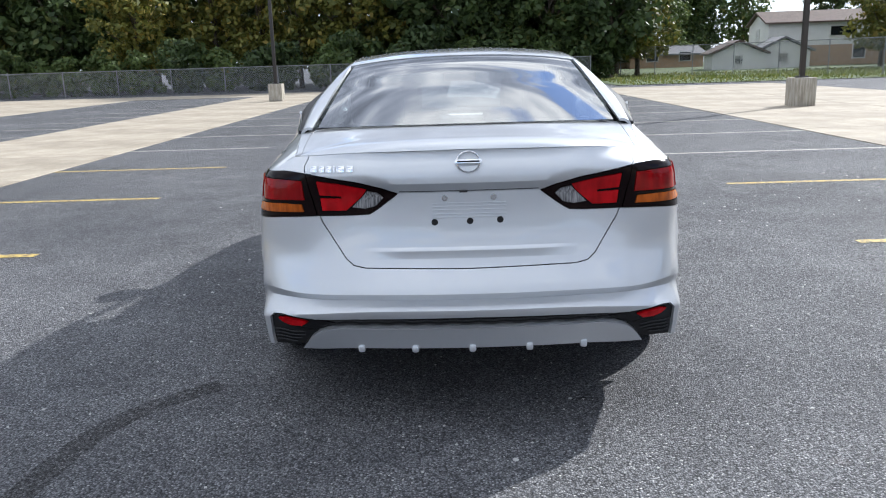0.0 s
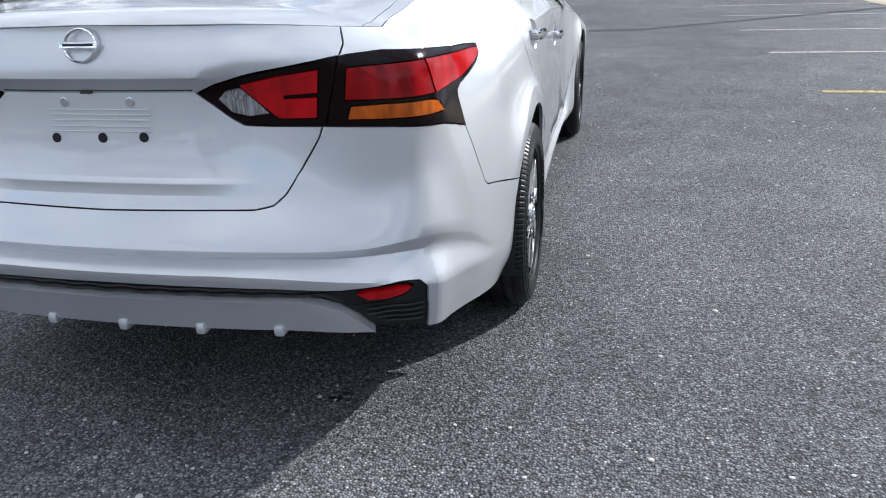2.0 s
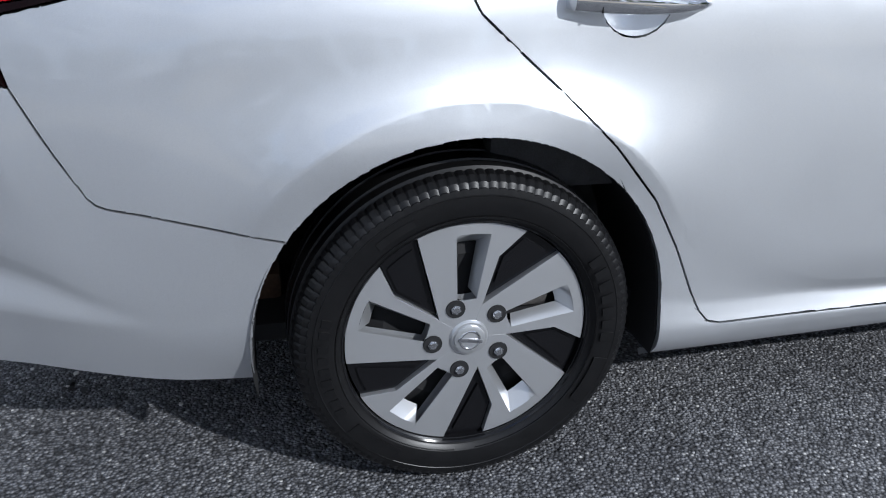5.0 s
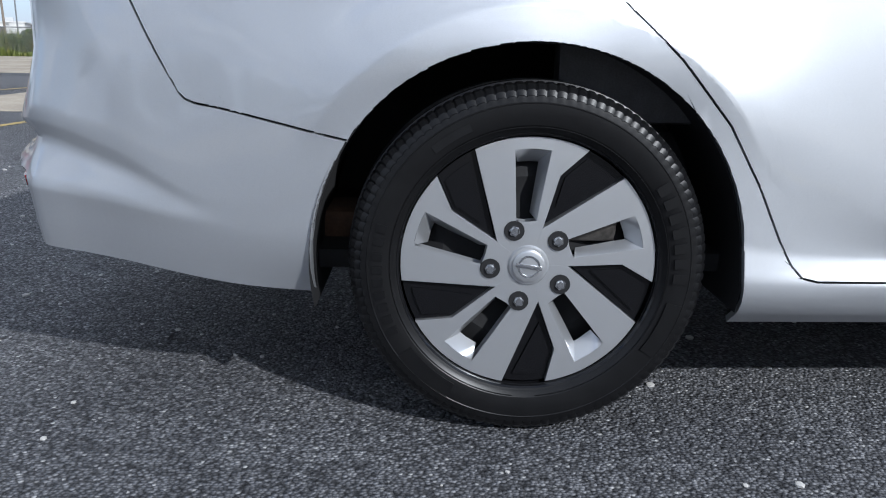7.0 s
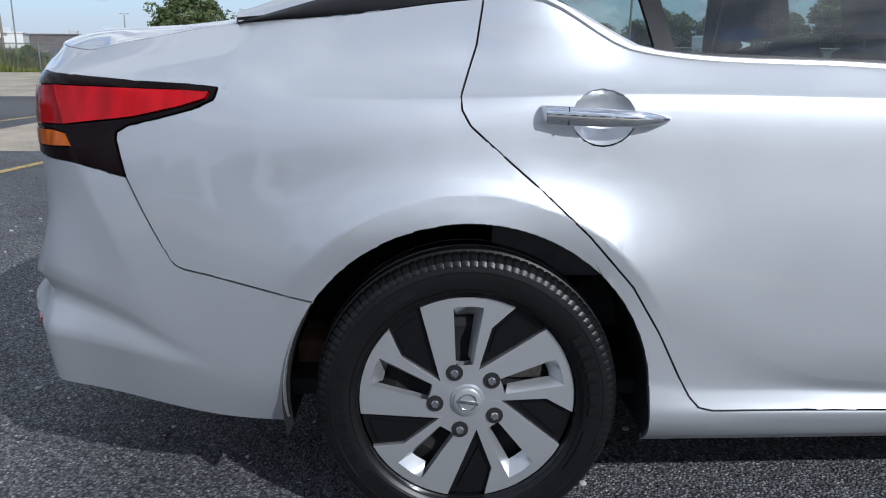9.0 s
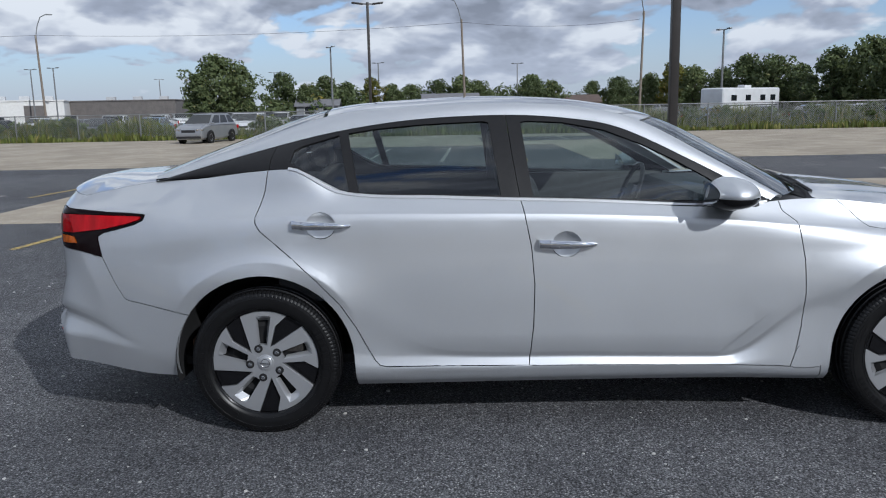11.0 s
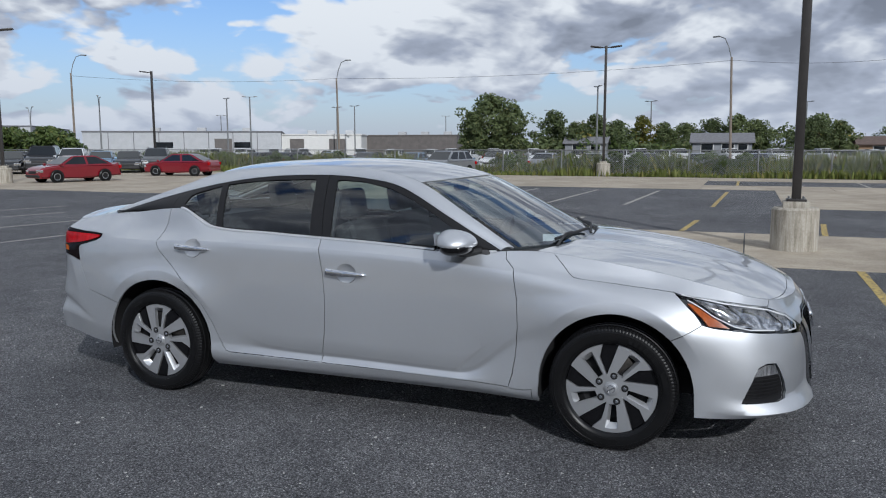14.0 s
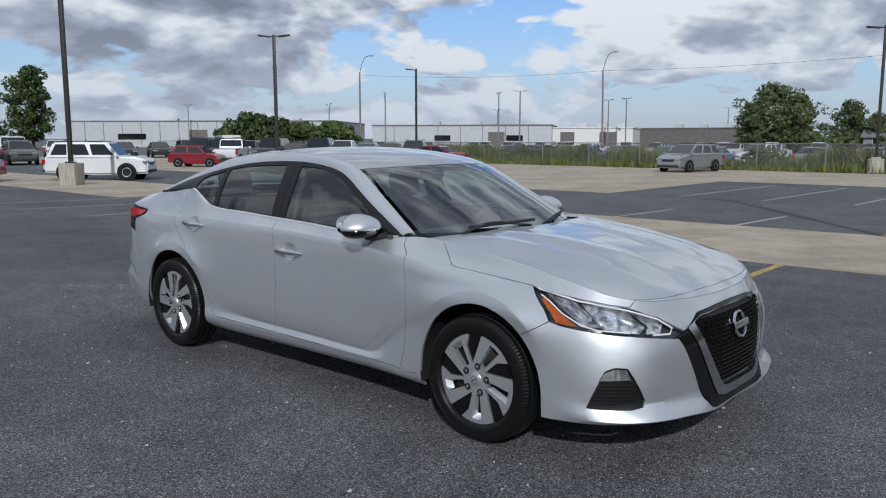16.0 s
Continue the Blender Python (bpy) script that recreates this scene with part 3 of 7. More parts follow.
def door_fold(s, z):
    """A short slanting fold low on the front door: the sheet falls back in front of it."""
    ds, dz = s - FOLD_A[0], z - FOLD_A[1]
    t = (ds * FOLD_D[0] + dz * FOLD_D[1]) / FOLD_L ** 2
    d = (ds * FOLD_D[1] - dz * FOLD_D[0]) / FOLD_L
    if not 0 < t < 1 or not 0 < d < 0.15:
        return 0.0
    return 0.0085 * min(d / 0.016, 1) * (1 - d / 0.15) * min(t / 0.08, 1) * min((1 - t) / 0.6, 1)


LIPS = [(float(np.interp(y0, FINE_Y[20:1380], FINE_S[20:1380])), 0.325, r) for y0, r in ((1.10, 0.389), (3.935, 0.387))]
LIP_W = 0.060


def arch_lip(s, z):
    """The sheet flares out towards a crisp edge round each wheel arch and turns in again inside it."""
    for s0, z0, r0 in LIPS:
        if abs(s - s0) < 0.75 and z > 0.34:
            q = math.hypot(s - s0, z - z0) - r0
            if q < 0.26:
                a = math.degrees(math.atan2(z - z0, s - s0))
                w = min(max((a - 22) / 32, 0), 1) * min(max((152 - a) / 30, 0), 1)
                h = 0.016 * ((0.26 - q) / (0.26 - LIP_W)) ** 2.6 if q > LIP_W else 0.016 - 0.012 * (LIP_W - q) / LIP_W
                return w * h
    return 0.0


# folds of the rear corner: an upright edge beside the bumper vent, and one that falls from the lamp and fades
RIDGES = [((0.832, 0.20), (0.832, 0.441), 0.013, 0.075, 0.10, 0.0), ((0.905, 0.86), (1.045, 0.57), 0.007, 0.085, 0.03, 0.16)]


def ridge(s, z):
    out = 0.0
    for (sa, za), (sb, zb), amp, wide, fade_a, fade_b in RIDGES:
        ds, dz = sb - sa, zb - za
        ln = math.hypot(ds, dz)
        t = ((s - sa) * ds + (z - za) * dz) / ln
        d = abs((s - sa) * dz - (z - za) * ds) / ln
        if d >= wide:
            continue
        k = 1.0
        if zb > za:
            k = min(max((zb + fade_a - z) / fade_a, 0.0), 1.0)
        else:
            k = min(max((t + fade_a) / fade_a, 0.0), 1.0) * min(max((ln + 0.02 - t) / fade_b, 0.0), 1.0)
        out += amp * k * (1 - d / wide)
    return out


def tail_lip(s, z):
    """The trunk lid hollows under the lip along its upper edge."""
    if s > 0.66 or not 0.985 < z < 1.075:
        return 0.0
    return 0.008 * math.sin(math.pi * ((z - 0.985) / 0.09) ** 2.4) * min((0.66 - s) / 0.08, 1.0)


def lower(s, z):
    """The point of the lower body at arc length s and height z."""
    k = min(max(s / S_END * 1399, 0.0), 1398.999)
    i = int(k)
    f = k - i
    c = min(max((z - 0.15) / 0.003, 0.0), len(Z_GRID) - 1.001)
    j = int(c)
    g = c - j
    ins = (INSET[i, j] * (1 - g) + INSET[i, j + 1] * g) * (1 - f) + (INSET[i + 1, j] * (1 - g) + INSET[i + 1, j + 1] * g) * f
    ins += door_fold(s, z) - arch_lip(s, z) - (ridge(s, z) - tail_lip(s, z) if s < 1.2 else 0.0)
    x, y = FINE_X[i] * (1 - f) + FINE_X[i + 1] * f, FINE_Y[i] * (1 - f) + FINE_Y[i + 1] * f
    nx, ny = NX[i] * (1 - f) + NX[i + 1] * f, NY[i] * (1 - f) + NY[i + 1] * f
    return Vector((max(x - nx * ins, 0.0), y - ny * ins, z))


def s_of(x, y, z):
    """The arc length at which the lower body passes a place."""
    j = int(min(max((z - 0.15) / 0.003, 0), len(Z_GRID) - 1))
    d = np.hypot(FINE_X - NX * INSET[:, j] - x, FINE_Y - NY * INSET[:, j] - y)
    return float(FINE_S[int(np.argmin(d))])


def sy(y, z=0.6):
    return float(np.interp(y, FINE_Y[20:1380], FINE_S[20:1380]))


class Sheet:
    """A flat sheet in two parameters: cut along lines, sorted into panels, and then mapped into space."""

    def __init__(self, rows, place, out_from=None):
        self.bm = grid_bm([[(a, b, 0) for a, b in r] for r in rows])
        self.place = place

    def cut(self, line, closed=False):
        pts = [Vector((*p, 0)) for p in line]
        if closed:
            pts.append(pts[0])
        bm = self.bm
        for p, q in zip(pts, pts[1:]):
            d = q - p
            ln = d.length
            if ln < 1e-6:
                continue
            d /= ln
            n = Vector((-d.y, d.x, 0))
            lo_x, hi_x, lo_y, hi_y = min(p.x, q.x) - .05, max(p.x, q.x) + .05, min(p.y, q.y) - .05, max(p.y, q.y) + .05
            geom = set()
            for f in bm.faces:
                c = f.verts[0].co
                if not (lo_x < c.x < hi_x and lo_y < c.y < hi_y):
                    continue
                ts = [(v.co - p).dot(d) for v in f.verts]
                if max(ts) < 0 or min(ts) > ln:
                    continue
                ds = [(v.co - p).dot(n) for v in f.verts]
                if min(ds) < 1e-6 and max(ds) > -1e-6:
                    geom.add(f)
            es = {e for f in geom for e in f.edges}
            vs = {v for f in geom for v in f.verts}
            bmesh.ops.bisect_plane(bm, geom=list(geom) + list(es) + list(vs), dist=1e-5, plane_co=p, plane_no=n)

    def panel(self, name, want, mat, parent, mirror="join", label="", lift=0.0, depth=0.012, shrink=0.0022, angle=32.0):
        src = bmesh.new()
        made = {}
        for f in self.bm.faces:
            c = f.calc_center_median()
            if not want(c.x, c.y):
                continue
            vs = []
            for v in f.verts:
                if v.index not in made:
                    made[v.index] = src.verts.new(self.place(v.co.x, v.co.y))
                vs.append(made[v.index])
            try:
                src.faces.new(vs)
            except ValueError:
                pass
        return panel_from(src, name, mat, parent, mirror, label, lift, depth, shrink, angle)

    def ready(self):
        self.bm.verts.index_update()
        self.bm.verts.ensure_lookup_table()


def panel_from(src, name, mat, parent, mirror="join", label="", lift=0.0, depth=0.012, shrink=0.0022, angle=32.0):
    bmesh.ops.remove_doubles(src, verts=src.verts, dist=2e-5)
    src.normal_update()
    mid = Vector((0, 2.45, 0.6))
    if sum(f.calc_area() * f.normal.dot(Vector(((f.calc_center_median() - mid).x * 2.5, (f.calc_center_median() - mid).y, (f.calc_center_median() - mid).z * 3)).normalized()) for f in src.faces) < 0:
        bmesh.ops.reverse_faces(src, faces=src.faces)
    if mirror == "join":
        for v in src.verts:
            if v.co.x < 4e-4:
                v.co.x = 0.0
        other = mirrored(src)
        me = bpy.data.meshes.new("half")
        other.to_mesh(me)
        src.from_mesh(me)
        bpy.data.meshes.remove(me)
        other.free()
        bmesh.ops.remove_doubles(src, verts=src.verts, dist=1e-5)
    src.normal_update()
    if lift:
        moves = [(v, v.normal * lift) for v in src.verts]
        for v, m in moves:
            v.co += m
    if depth:
        edges = [e for e in src.edges if len(e.link_faces) == 1]
        push = {}
        for e in edges:
            f = e.link_faces[0]
            d = (e.verts[1].co - e.verts[0].co).normalized()
            inward = f.normal.cross(d)
            if inward.dot(f.calc_center_median() - e.verts[0].co) < 0:
                inward = -inward
            for v in e.verts:
                push[v] = push.get(v, Vector()) + inward
        normals = {v: v.normal.copy() for v in push}
        for v, p in push.items():
            if p.length > 1e-6:
                v.co += p.normalized() * shrink
        low = {v: src.verts.new(v.co - normals[v] * depth) for v in push}
        for e in edges:
            a, b = e.verts
            lp = e.link_faces[0].loops
            order = [l.vert for l in lp]
            i = order.index(a)
            if order[(i + 1) % len(order)] is b:
                a, b = b, a
            try:
                src.faces.new((a, b, low[b], low[a]))
            except ValueError:
                pass
    for v in src.verts:
        v.co -= CAR0
    if mirror == "copy":
        left = mirrored(src)
        return part(name, src, mat, parent, label, angle=angle), part(name, left, mat, parent, label, angle=angle)
    return (part(name, src, mat, parent, label, angle=angle),)


# rows of the lower sheet follow the section lines, so that the creases lie on edges
SUB = [3, 3, 4, 4, 4, 5, 6, 3, 6]
u_list = []
for i in range(1, len(ARC) - 2):
    step = 12 if (ARC[i + 1] - ARC[i]) > 0.2 else 8
    u_list += list(np.linspace(ARC[i], ARC[i + 1], step, endpoint=False))
u_list.append(S_END)
rows = []
for s in u_list:
    zk = [float(np.interp(s, FINE_S, FINE_Z[k])) for k in range(10)]
    col = [(s, zk[0])]
    for k, n in enumerate(SUB):
        col += [(s, zk[k] + (zk[k + 1] - zk[k]) * j / n) for j in range(1, n + 1)]
    rows.append(col)
body = Sheet(rows, lower)


def arch_poly(y0, r, z0=0.325, spread=0.012):
    pts = [(sy(y0 + r * math.cos(a)), z0 + r * math.sin(a)) for a in np.linspace(math.pi, 0, 33)]
    return [(pts[0][0] - spread, 0.1)] + pts + [(pts[-1][0] + spread, 0.1)]


ARCH_R, ARCH_F = arch_poly(1.10, 0.389), arch_poly(3.935, 0.387)


def sp(*pts):
    """Side lines given by y and height."""
    return [(sy(y), z) for y, z in pts]


def xp(*pts):
    """Lines on the tail given by x and height."""
    return [(s_of(x, 0.1, z), z) for x, z in pts]


def np3(*pts):
    return [(s_of(x, y, z), z) for x, y, z in pts]


DOOR_R = sp((1.13, 1.20), (1.13, 1.15), (1.115, 1.06), (1.08, 0.96), (1.083, 0.935), (1.10, 0.905), (1.145, 0.865), (1.247, 0.777), (1.340, 0.69), (1.438, 0.58), (1.503, 0.475), (1.553, 0.375), (1.580, 0.328), (1.600, 0.307), (1.63, 0.300))
SILL = sp((1.63, 0.300), (1.90, 0.297), (2.25, 0.292), (2.86, 0.283), (3.30, 0.276), (3.38, 0.272))
B_SEAM = sp((2.21, 1.05), (2.225, 1.0), (2.24, 0.92), (2.262, 0.81), (2.275, 0.65), (2.270, 0.47), (2.25, 0.293))
DOOR_F = sp((3.32, 1.02), (3.335, 0.945), (3.39, 0.90), (3.42, 0.74), (3.428, 0.60), (3.418, 0.45), (3.40, 0.34), (3.38, 0.272))
BUMP_SIDE = sp((0.382, 0.79), (0.437, 0.685), (0.464, 0.640), (0.475, 0.620), (0.487, 0.608), (0.505, 0.601), (0.545, 0.595), (0.58, 0.588), (0.73, 0.555), (0.80, 0.540))
TRUNK = [(sp_s, z) for sp_s, z in np3((0.618, 0.15, 1.10), (0.612, 0.15, 1.02), (0.598, 0.14, 0.99), (0.566, 0.13, 0.86), (0.545, 0.12, 0.81), (0.50, 0.10, 0.735), (0.465, 0.09, 0.68), (0.435, 0.08, 0.655), (0.39, 0.08, 0.646))] + [(0.0, 0.640)]
TAIL = np3((0.262, 0.10, 0.916), (0.315, 0.10, 0.938), (0.40, 0.11, 0.962), (0.60, 0.13, 0.995), (0.70, 0.16, 1.002), (0.78, 0.25, 0.996)) + sp((0.40, 0.984), (0.52, 0.978), (0.575, 0.973), (0.570, 0.950), (0.53, 0.931), (0.44, 0.907), (0.385, 0.894), (0.363, 0.881), (0.361, 0.866), (0.382, 0.790), (0.335, 0.801)) + np3((0.808, 0.27, 0.818), (0.70, 0.16, 0.832), (0.56, 0.12, 0.838), (0.42, 0.10, 0.838), (0.37, 0.10, 0.842), (0.34, 0.10, 0.858))
HEAD = np3((0.845, 4.205, 0.826), (0.80, 4.45, 0.787), (0.70, 4.63, 0.752), (0.60, 4.73, 0.705), (0.525, 4.79, 0.655), (0.47, 4.82, 0.626), (0.53, 4.80, 0.608), (0.66, 4.76, 0.626), (0.75, 4.66, 0.640), (0.85, 4.50, 0.660), (0.90, 4.40, 0.672), (0.915, 4.345, 0.686), (0.90, 4.325, 0.712), (0.895, 4.30, 0.742))
FEND_SEAM = np3((0.915, 4.345, 0.686), (0.93, 4.27, 0.640), (0.94, 4.20, 0.602))
HOOD_SIDE = sp((3.56, 1.01), (3.567, 0.995), (3.62, 0.945), (3.675, 0.890), (3.70, 0.873), (3.74, 0.866), (3.95, 0.849), (4.205, 0.826)) + np3((0.80, 4.45, 0.790), (0.70, 4.63, 0.757), (0.66, 4.655, 0.80))
VENT_TOP = [(0.0, 0.460)] + xp((0.40, 0.456), (0.56, 0.450), (0.66, 0.453), (0.735, 0.459)) + np3((0.770, 0.14, 0.455), (0.783, 0.15, 0.436), (0.776, 0.165, 0.37), (0.762, 0.178, 0.310), (0.755, 0.175, 0.28))
VENT_LOW = [(0.0, 0.424)] + xp((0.48, 0.425), (0.535, 0.419), (0.575, 0.404), (0.62, 0.366), (0.660, 0.322), (0.677, 0.30), (0.690, 0.27))
REFL = xp((0.612, 0.434), (0.64, 0.441), (0.750, 0.446), (0.770, 0.440), (0.762, 0.430), (0.735, 0.421), (0.69, 0.414), (0.640, 0.417))
REFL_CUP = xp((0.500, 0.437), (0.60, 0.447), (0.755, 0.4515), (0.778, 0.441), (0.755, 0.418), (0.69, 0.404), (0.61, 0.399), (0.555, 0.414))
GRILLE = np3((0.405, 4.82, 0.662), (0.37, 4.85, 0.585), (0.30, 4.87, 0.46), (0.235, 4.88, 0.365), (0.205, 4.88, 0.335), (0.17, 4.89, 0.325)) + [(S_END, 0.325), (S_END + .1, 0.325), (S_END + .1, 0.70), (S_END, 0.70)] + np3((0.2, 4.86, 0.695), (0.36, 4.83, 0.682))
VBAND = np3((0.455, 4.80, 0.645), (0.425, 4.84, 0.585), (0.355, 4.87, 0.445), (0.29, 4.88, 0.335), (0.255, 4.88, 0.292), (0.20, 4.89, 0.276)) + [(S_END, 0.276), (S_END + .1, 0.276), (S_END + .1, 0.70), (S_END, 0.70)] + np3((0.2, 4.86, 0.70), (0.36, 4.83, 0.688))
VBLACK = np3((0.54, 4.79, 0.622), (0.51, 4.82, 0.575), (0.43, 4.85, 0.42), (0.37, 4.86, 0.30), (0.325, 4.87, 0.248), (0.26, 4.88, 0.232)) + [(S_END, 0.232), (S_END + .1, 0.232), (S_END + .1, 0.72), (S_END, 0.72)] + np3((0.2, 4.86, 0.715), (0.36, 4.83, 0.70), (0.46, 4.81, 0.64))
FOG = np3((0.86, 4.605, 0.485), (0.835, 4.64, 0.503), (0.79, 4.68, 0.500), (0.765, 4.71, 0.44), (0.725, 4.74, 0.345), (0.735, 4.735, 0.318), (0.78, 4.70, 0.308), (0.90, 4.54, 0.312), (0.895, 4.55, 0.335))
FOG_LAMP = np3((0.86, 4.605, 0.480), (0.835, 4.64, 0.498), (0.795, 4.68, 0.495), (0.782, 4.70, 0.445), (0.875, 4.585, 0.438))

def ring(y, z, ry, rz, n=20):
    return [(sy(y) + ry * math.cos(k * math.tau / n), z + rz * math.sin(k * math.tau / n)) for k in range(n)]


CUPS = [ring(1.365, 0.922, 0.062, 0.055), ring(2.412, 0.822, 0.062, 0.055)]
for c in CUPS:
    body.cut(c, True)
for line, closed in ((ARCH_R, 1), (ARCH_F, 1), (DOOR_R, 0), (SILL, 0), (B_SEAM, 0), (DOOR_F, 0), (BUMP_SIDE, 0), (TRUNK, 0), (TAIL, 1), (HEAD, 1), (FEND_SEAM, 0), (HOOD_SIDE, 0),
                     (VENT_TOP, 0), (VENT_LOW, 0), (REFL, 1), (REFL_CUP, 1), (GRILLE, 1), (VBAND, 1), (VBLACK, 1), (FOG, 1), (FOG_LAMP, 1)):
    body.cut(line, closed)
TAIL_RED_OUT = np3((0.612, 0.15, 0.968), (0.70, 0.17, 0.972), (0.78, 0.224, 0.974)) + sp((0.40, 0.969), (0.50, 0.966), (0.560, 0.963), (0.552, 0.949), (0.50, 0.933), (0.40, 0.912)) + np3((0.798, 0.256, 0.894), (0.70, 0.165, 0.895), (0.608, 0.135, 0.896))
TAIL_AMBER = np3((0.622, 0.14, 0.881), (0.70, 0.16, 0.884), (0.78, 0.225, 0.882), (0.797, 0.255, 0.876), (0.805, 0.27, 0.850), (0.785, 0.225, 0.848), (0.70, 0.16, 0.850), (0.615, 0.13, 0.852))
TAIL_FOLD = np3((0.78, 0.224, 0.998), (0.798, 0.256, 0.885))
TAIL_RED_IN = np3((0.372, 0.11, 0.937), (0.47, 0.11, 0.957), (0.558, 0.12, 0.968), (0.545, 0.12, 0.857), (0.455, 0.11, 0.856), (0.42, 0.11, 0.885), (0.39, 0.11, 0.915))
TAIL_CLEAR = np3((0.315, 0.10, 0.903), (0.335, 0.10, 0.923), (0.375, 0.10, 0.930), (0.435, 0.11, 0.868), (0.385, 0.10, 0.862), (0.345, 0.10, 0.872))
TAIL_STRIP = np3((0.47, 0.11, 0.910), (0.558, 0.12, 0.916), (0.556, 0.12, 0.905), (0.47, 0.11, 0.902))
TAIL_SPLIT = np3((0.598, 0.14, 0.998), (0.566, 0.13, 0.838))
HEAD_AMBER = np3((0.87, 4.27, 0.785), (0.865, 4.31, 0.788), (0.87, 4.36, 0.745), (0.86, 4.47, 0.672), (0.905, 4.375, 0.682), (0.905, 4.35, 0.715))
for line in (TAIL_RED_OUT, TAIL_AMBER, TAIL_RED_IN, TAIL_CLEAR, TAIL_STRIP, HEAD_AMBER):
    body.cut(line, True)
body.cut(TAIL_SPLIT)
body.cut(TAIL_FOLD)
for s0, z0, r0 in LIPS:
    for off in (LIP_W - 0.004, LIP_W + 0.004, LIP_W + 0.03):
        body.cut([(s0 + (r0 + off) * math.cos(a), z0 + (r0 + off) * math.sin(a)) for a in np.linspace(radians(15), radians(155), 40)])
for off in (0.0, 0.006, 0.016):
    body.cut([(p[0] + off * FOLD_D[1] / FOLD_L, p[1] - off * FOLD_D[0] / FOLD_L) for p in (FOLD_A, FOLD_B)])
for (sa, za), (sb, zb), *_ in RIDGES:
    for off in (-0.006, 0.006):
        body.cut([(sa + off, za), (sb + off, min(zb + 0.05, 0.50) if zb > za else zb)])
body.ready()

S_TRUNK = lambda z: float(np.interp(z, [p[1] for p in TRUNK[::-1]], [p[0] for p in TRUNK[::-1]]))
BIG = 99.0


def right_of(line, s, z):
    """Whether a place lies ahead of a line that runs up and down."""
    pts = sorted(line, key=lambda p: p[1])
    return s > float(np.interp(z, [p[1] for p in pts], [p[0] for p in pts]))


HOOD_POLY = HOOD_SIDE + [(S_END + .1, 0.80), (S_END + .1, 1.3), (sy(3.56), 1.3)]
BUMP_SIDE_S = [p[0] for p in BUMP_SIDE]


def kind_of(s, z):
    if inside(ARCH_R, s, z) or inside(ARCH_F, s, z):
        return "hole"
    if inside(CUPS[0], s, z) or inside(CUPS[1], s, z):
        return "hole"
    if s < sy(1.2):
        if inside(TAIL, s, z):
            inner = not right_of(TAIL_SPLIT, s, z)
            if inside(TAIL_STRIP, s, z):
                return "tail_smoke_in"
            for poly, nm in ((TAIL_RED_OUT, "red_fold" if right_of(TAIL_FOLD, s, z) else "red_out"), (TAIL_AMBER, "amber"), (TAIL_CLEAR, "clear"), (TAIL_RED_IN, "red_in")):
                if inside(poly, s, z):
                    return nm
            return "tail_smoke_in" if inner else "tail_smoke_out"
        if z > 0.640 and s < S_TRUNK(z):
            return "trunk"
        if inside(REFL, s, z):
            return "reflector"
        if inside(REFL_CUP, s, z):
            return "refl_cup"
        if s < sy(0.22) and inside([(-1, 0.460)] + VENT_TOP + [(VENT_TOP[-1][0] - .03, 0.2), (-1, 0.2)], s, z):
            return "diffuser" if inside([(-1, 0.424)] + VENT_LOW + [(-1, 0.2)], s, z) else "vent"
        edge = float(np.interp(s, [TAIL[17][0]] + BUMP_SIDE_S, [0.85] + [p[1] for p in BUMP_SIDE]))
        if s < sy(1.1) and z < edge:
            return "rear_bumper"
    if s > sy(3.5):
        if inside(HEAD, s, z):
            return "head_amber" if inside(HEAD_AMBER, s, z) else "head"
        if inside(FOG_LAMP, s, z):
            return "fog_lamp"
        if inside(FOG, s, z):
            return "fog_vent"
        if inside(GRILLE, s, z):
            return "grille"
        if inside(VBAND, s, z):
            return "v_band"
        if inside(VBLACK, s, z):
            return "v_black"
        if inside(HOOD_POLY, s, z):
            return "hood"
        if s > sy(4.2) and (s > HEAD[11][0] or z < float(np.interp(s, [FEND_SEAM[2][0], FEND_SEAM[0][0]], [FEND_SEAM[2][1], FEND_SEAM[0][1]]))):
            return "front_bumper"
        if right_of(DOOR_F, s, z):
            return "fender"
    if z < float(np.interp(s, [p[0] for p in SILL], [p[1] for p in SILL])) and s > sy(1.3):
        return "quarter"
    if not right_of(DOOR_R, s, z):
        return "quarter"
    if not right_of(B_SEAM, s, z):
        return "rear_door"
    if not right_of(DOOR_F, s, z):
        return "front_door"
    return "fender"


KIND = {}
for f in body.bm.faces:
    c = f.calc_center_median()
    KIND[(round(c.x, 5), round(c.y, 5))] = kind_of(c.x, c.y)


def of(*kinds):
    return lambda a, b: KIND[(round(a, 5), round(b, 5))] in kinds


body.panel("inner_shell", lambda a, b: not of("hole", "grille", "vent", "fog_vent", "head", "head_amber", "fog_lamp")(a, b), SHADOW_GAP, car, lift=-0.016, depth=0)
body.panel("rear_bumper", of("rear_bumper"), PAINT, car, label="silver painted rear bumper")
body.panel("bumper_vent", of("vent"), BLACK_TRIM, car, lift=-0.012, depth=0.02, label="black honeycomb lower bumper insert")
body.panel("reflector_cup", of("refl_cup"), BLACK_GLOSS, car, "copy", lift=-0.010, depth=0.02, label="gloss black recess round the reflector")
body.panel("diffuser", of("diffuser"), PAINT, car, lift=0.012, depth=0.04, label="silver lower bumper blade")
body.panel("reflector", of("reflector"), RED_LENS, car, "copy", lift=0.0, depth=0.02, label="red bumper reflector")
body.panel("quarter_panel", of("quarter"), PAINT, car, "copy")
doors_r = body.panel("rear_door", of("rear_door"), PAINT, car, "copy", label="silver rear door")
doors_f = body.panel("front_door", of("front_door"), PAINT, car, "copy", label="silver front door")
body.panel("front_wing", of("fender"), PAINT, car, "copy", label="silver front wing")
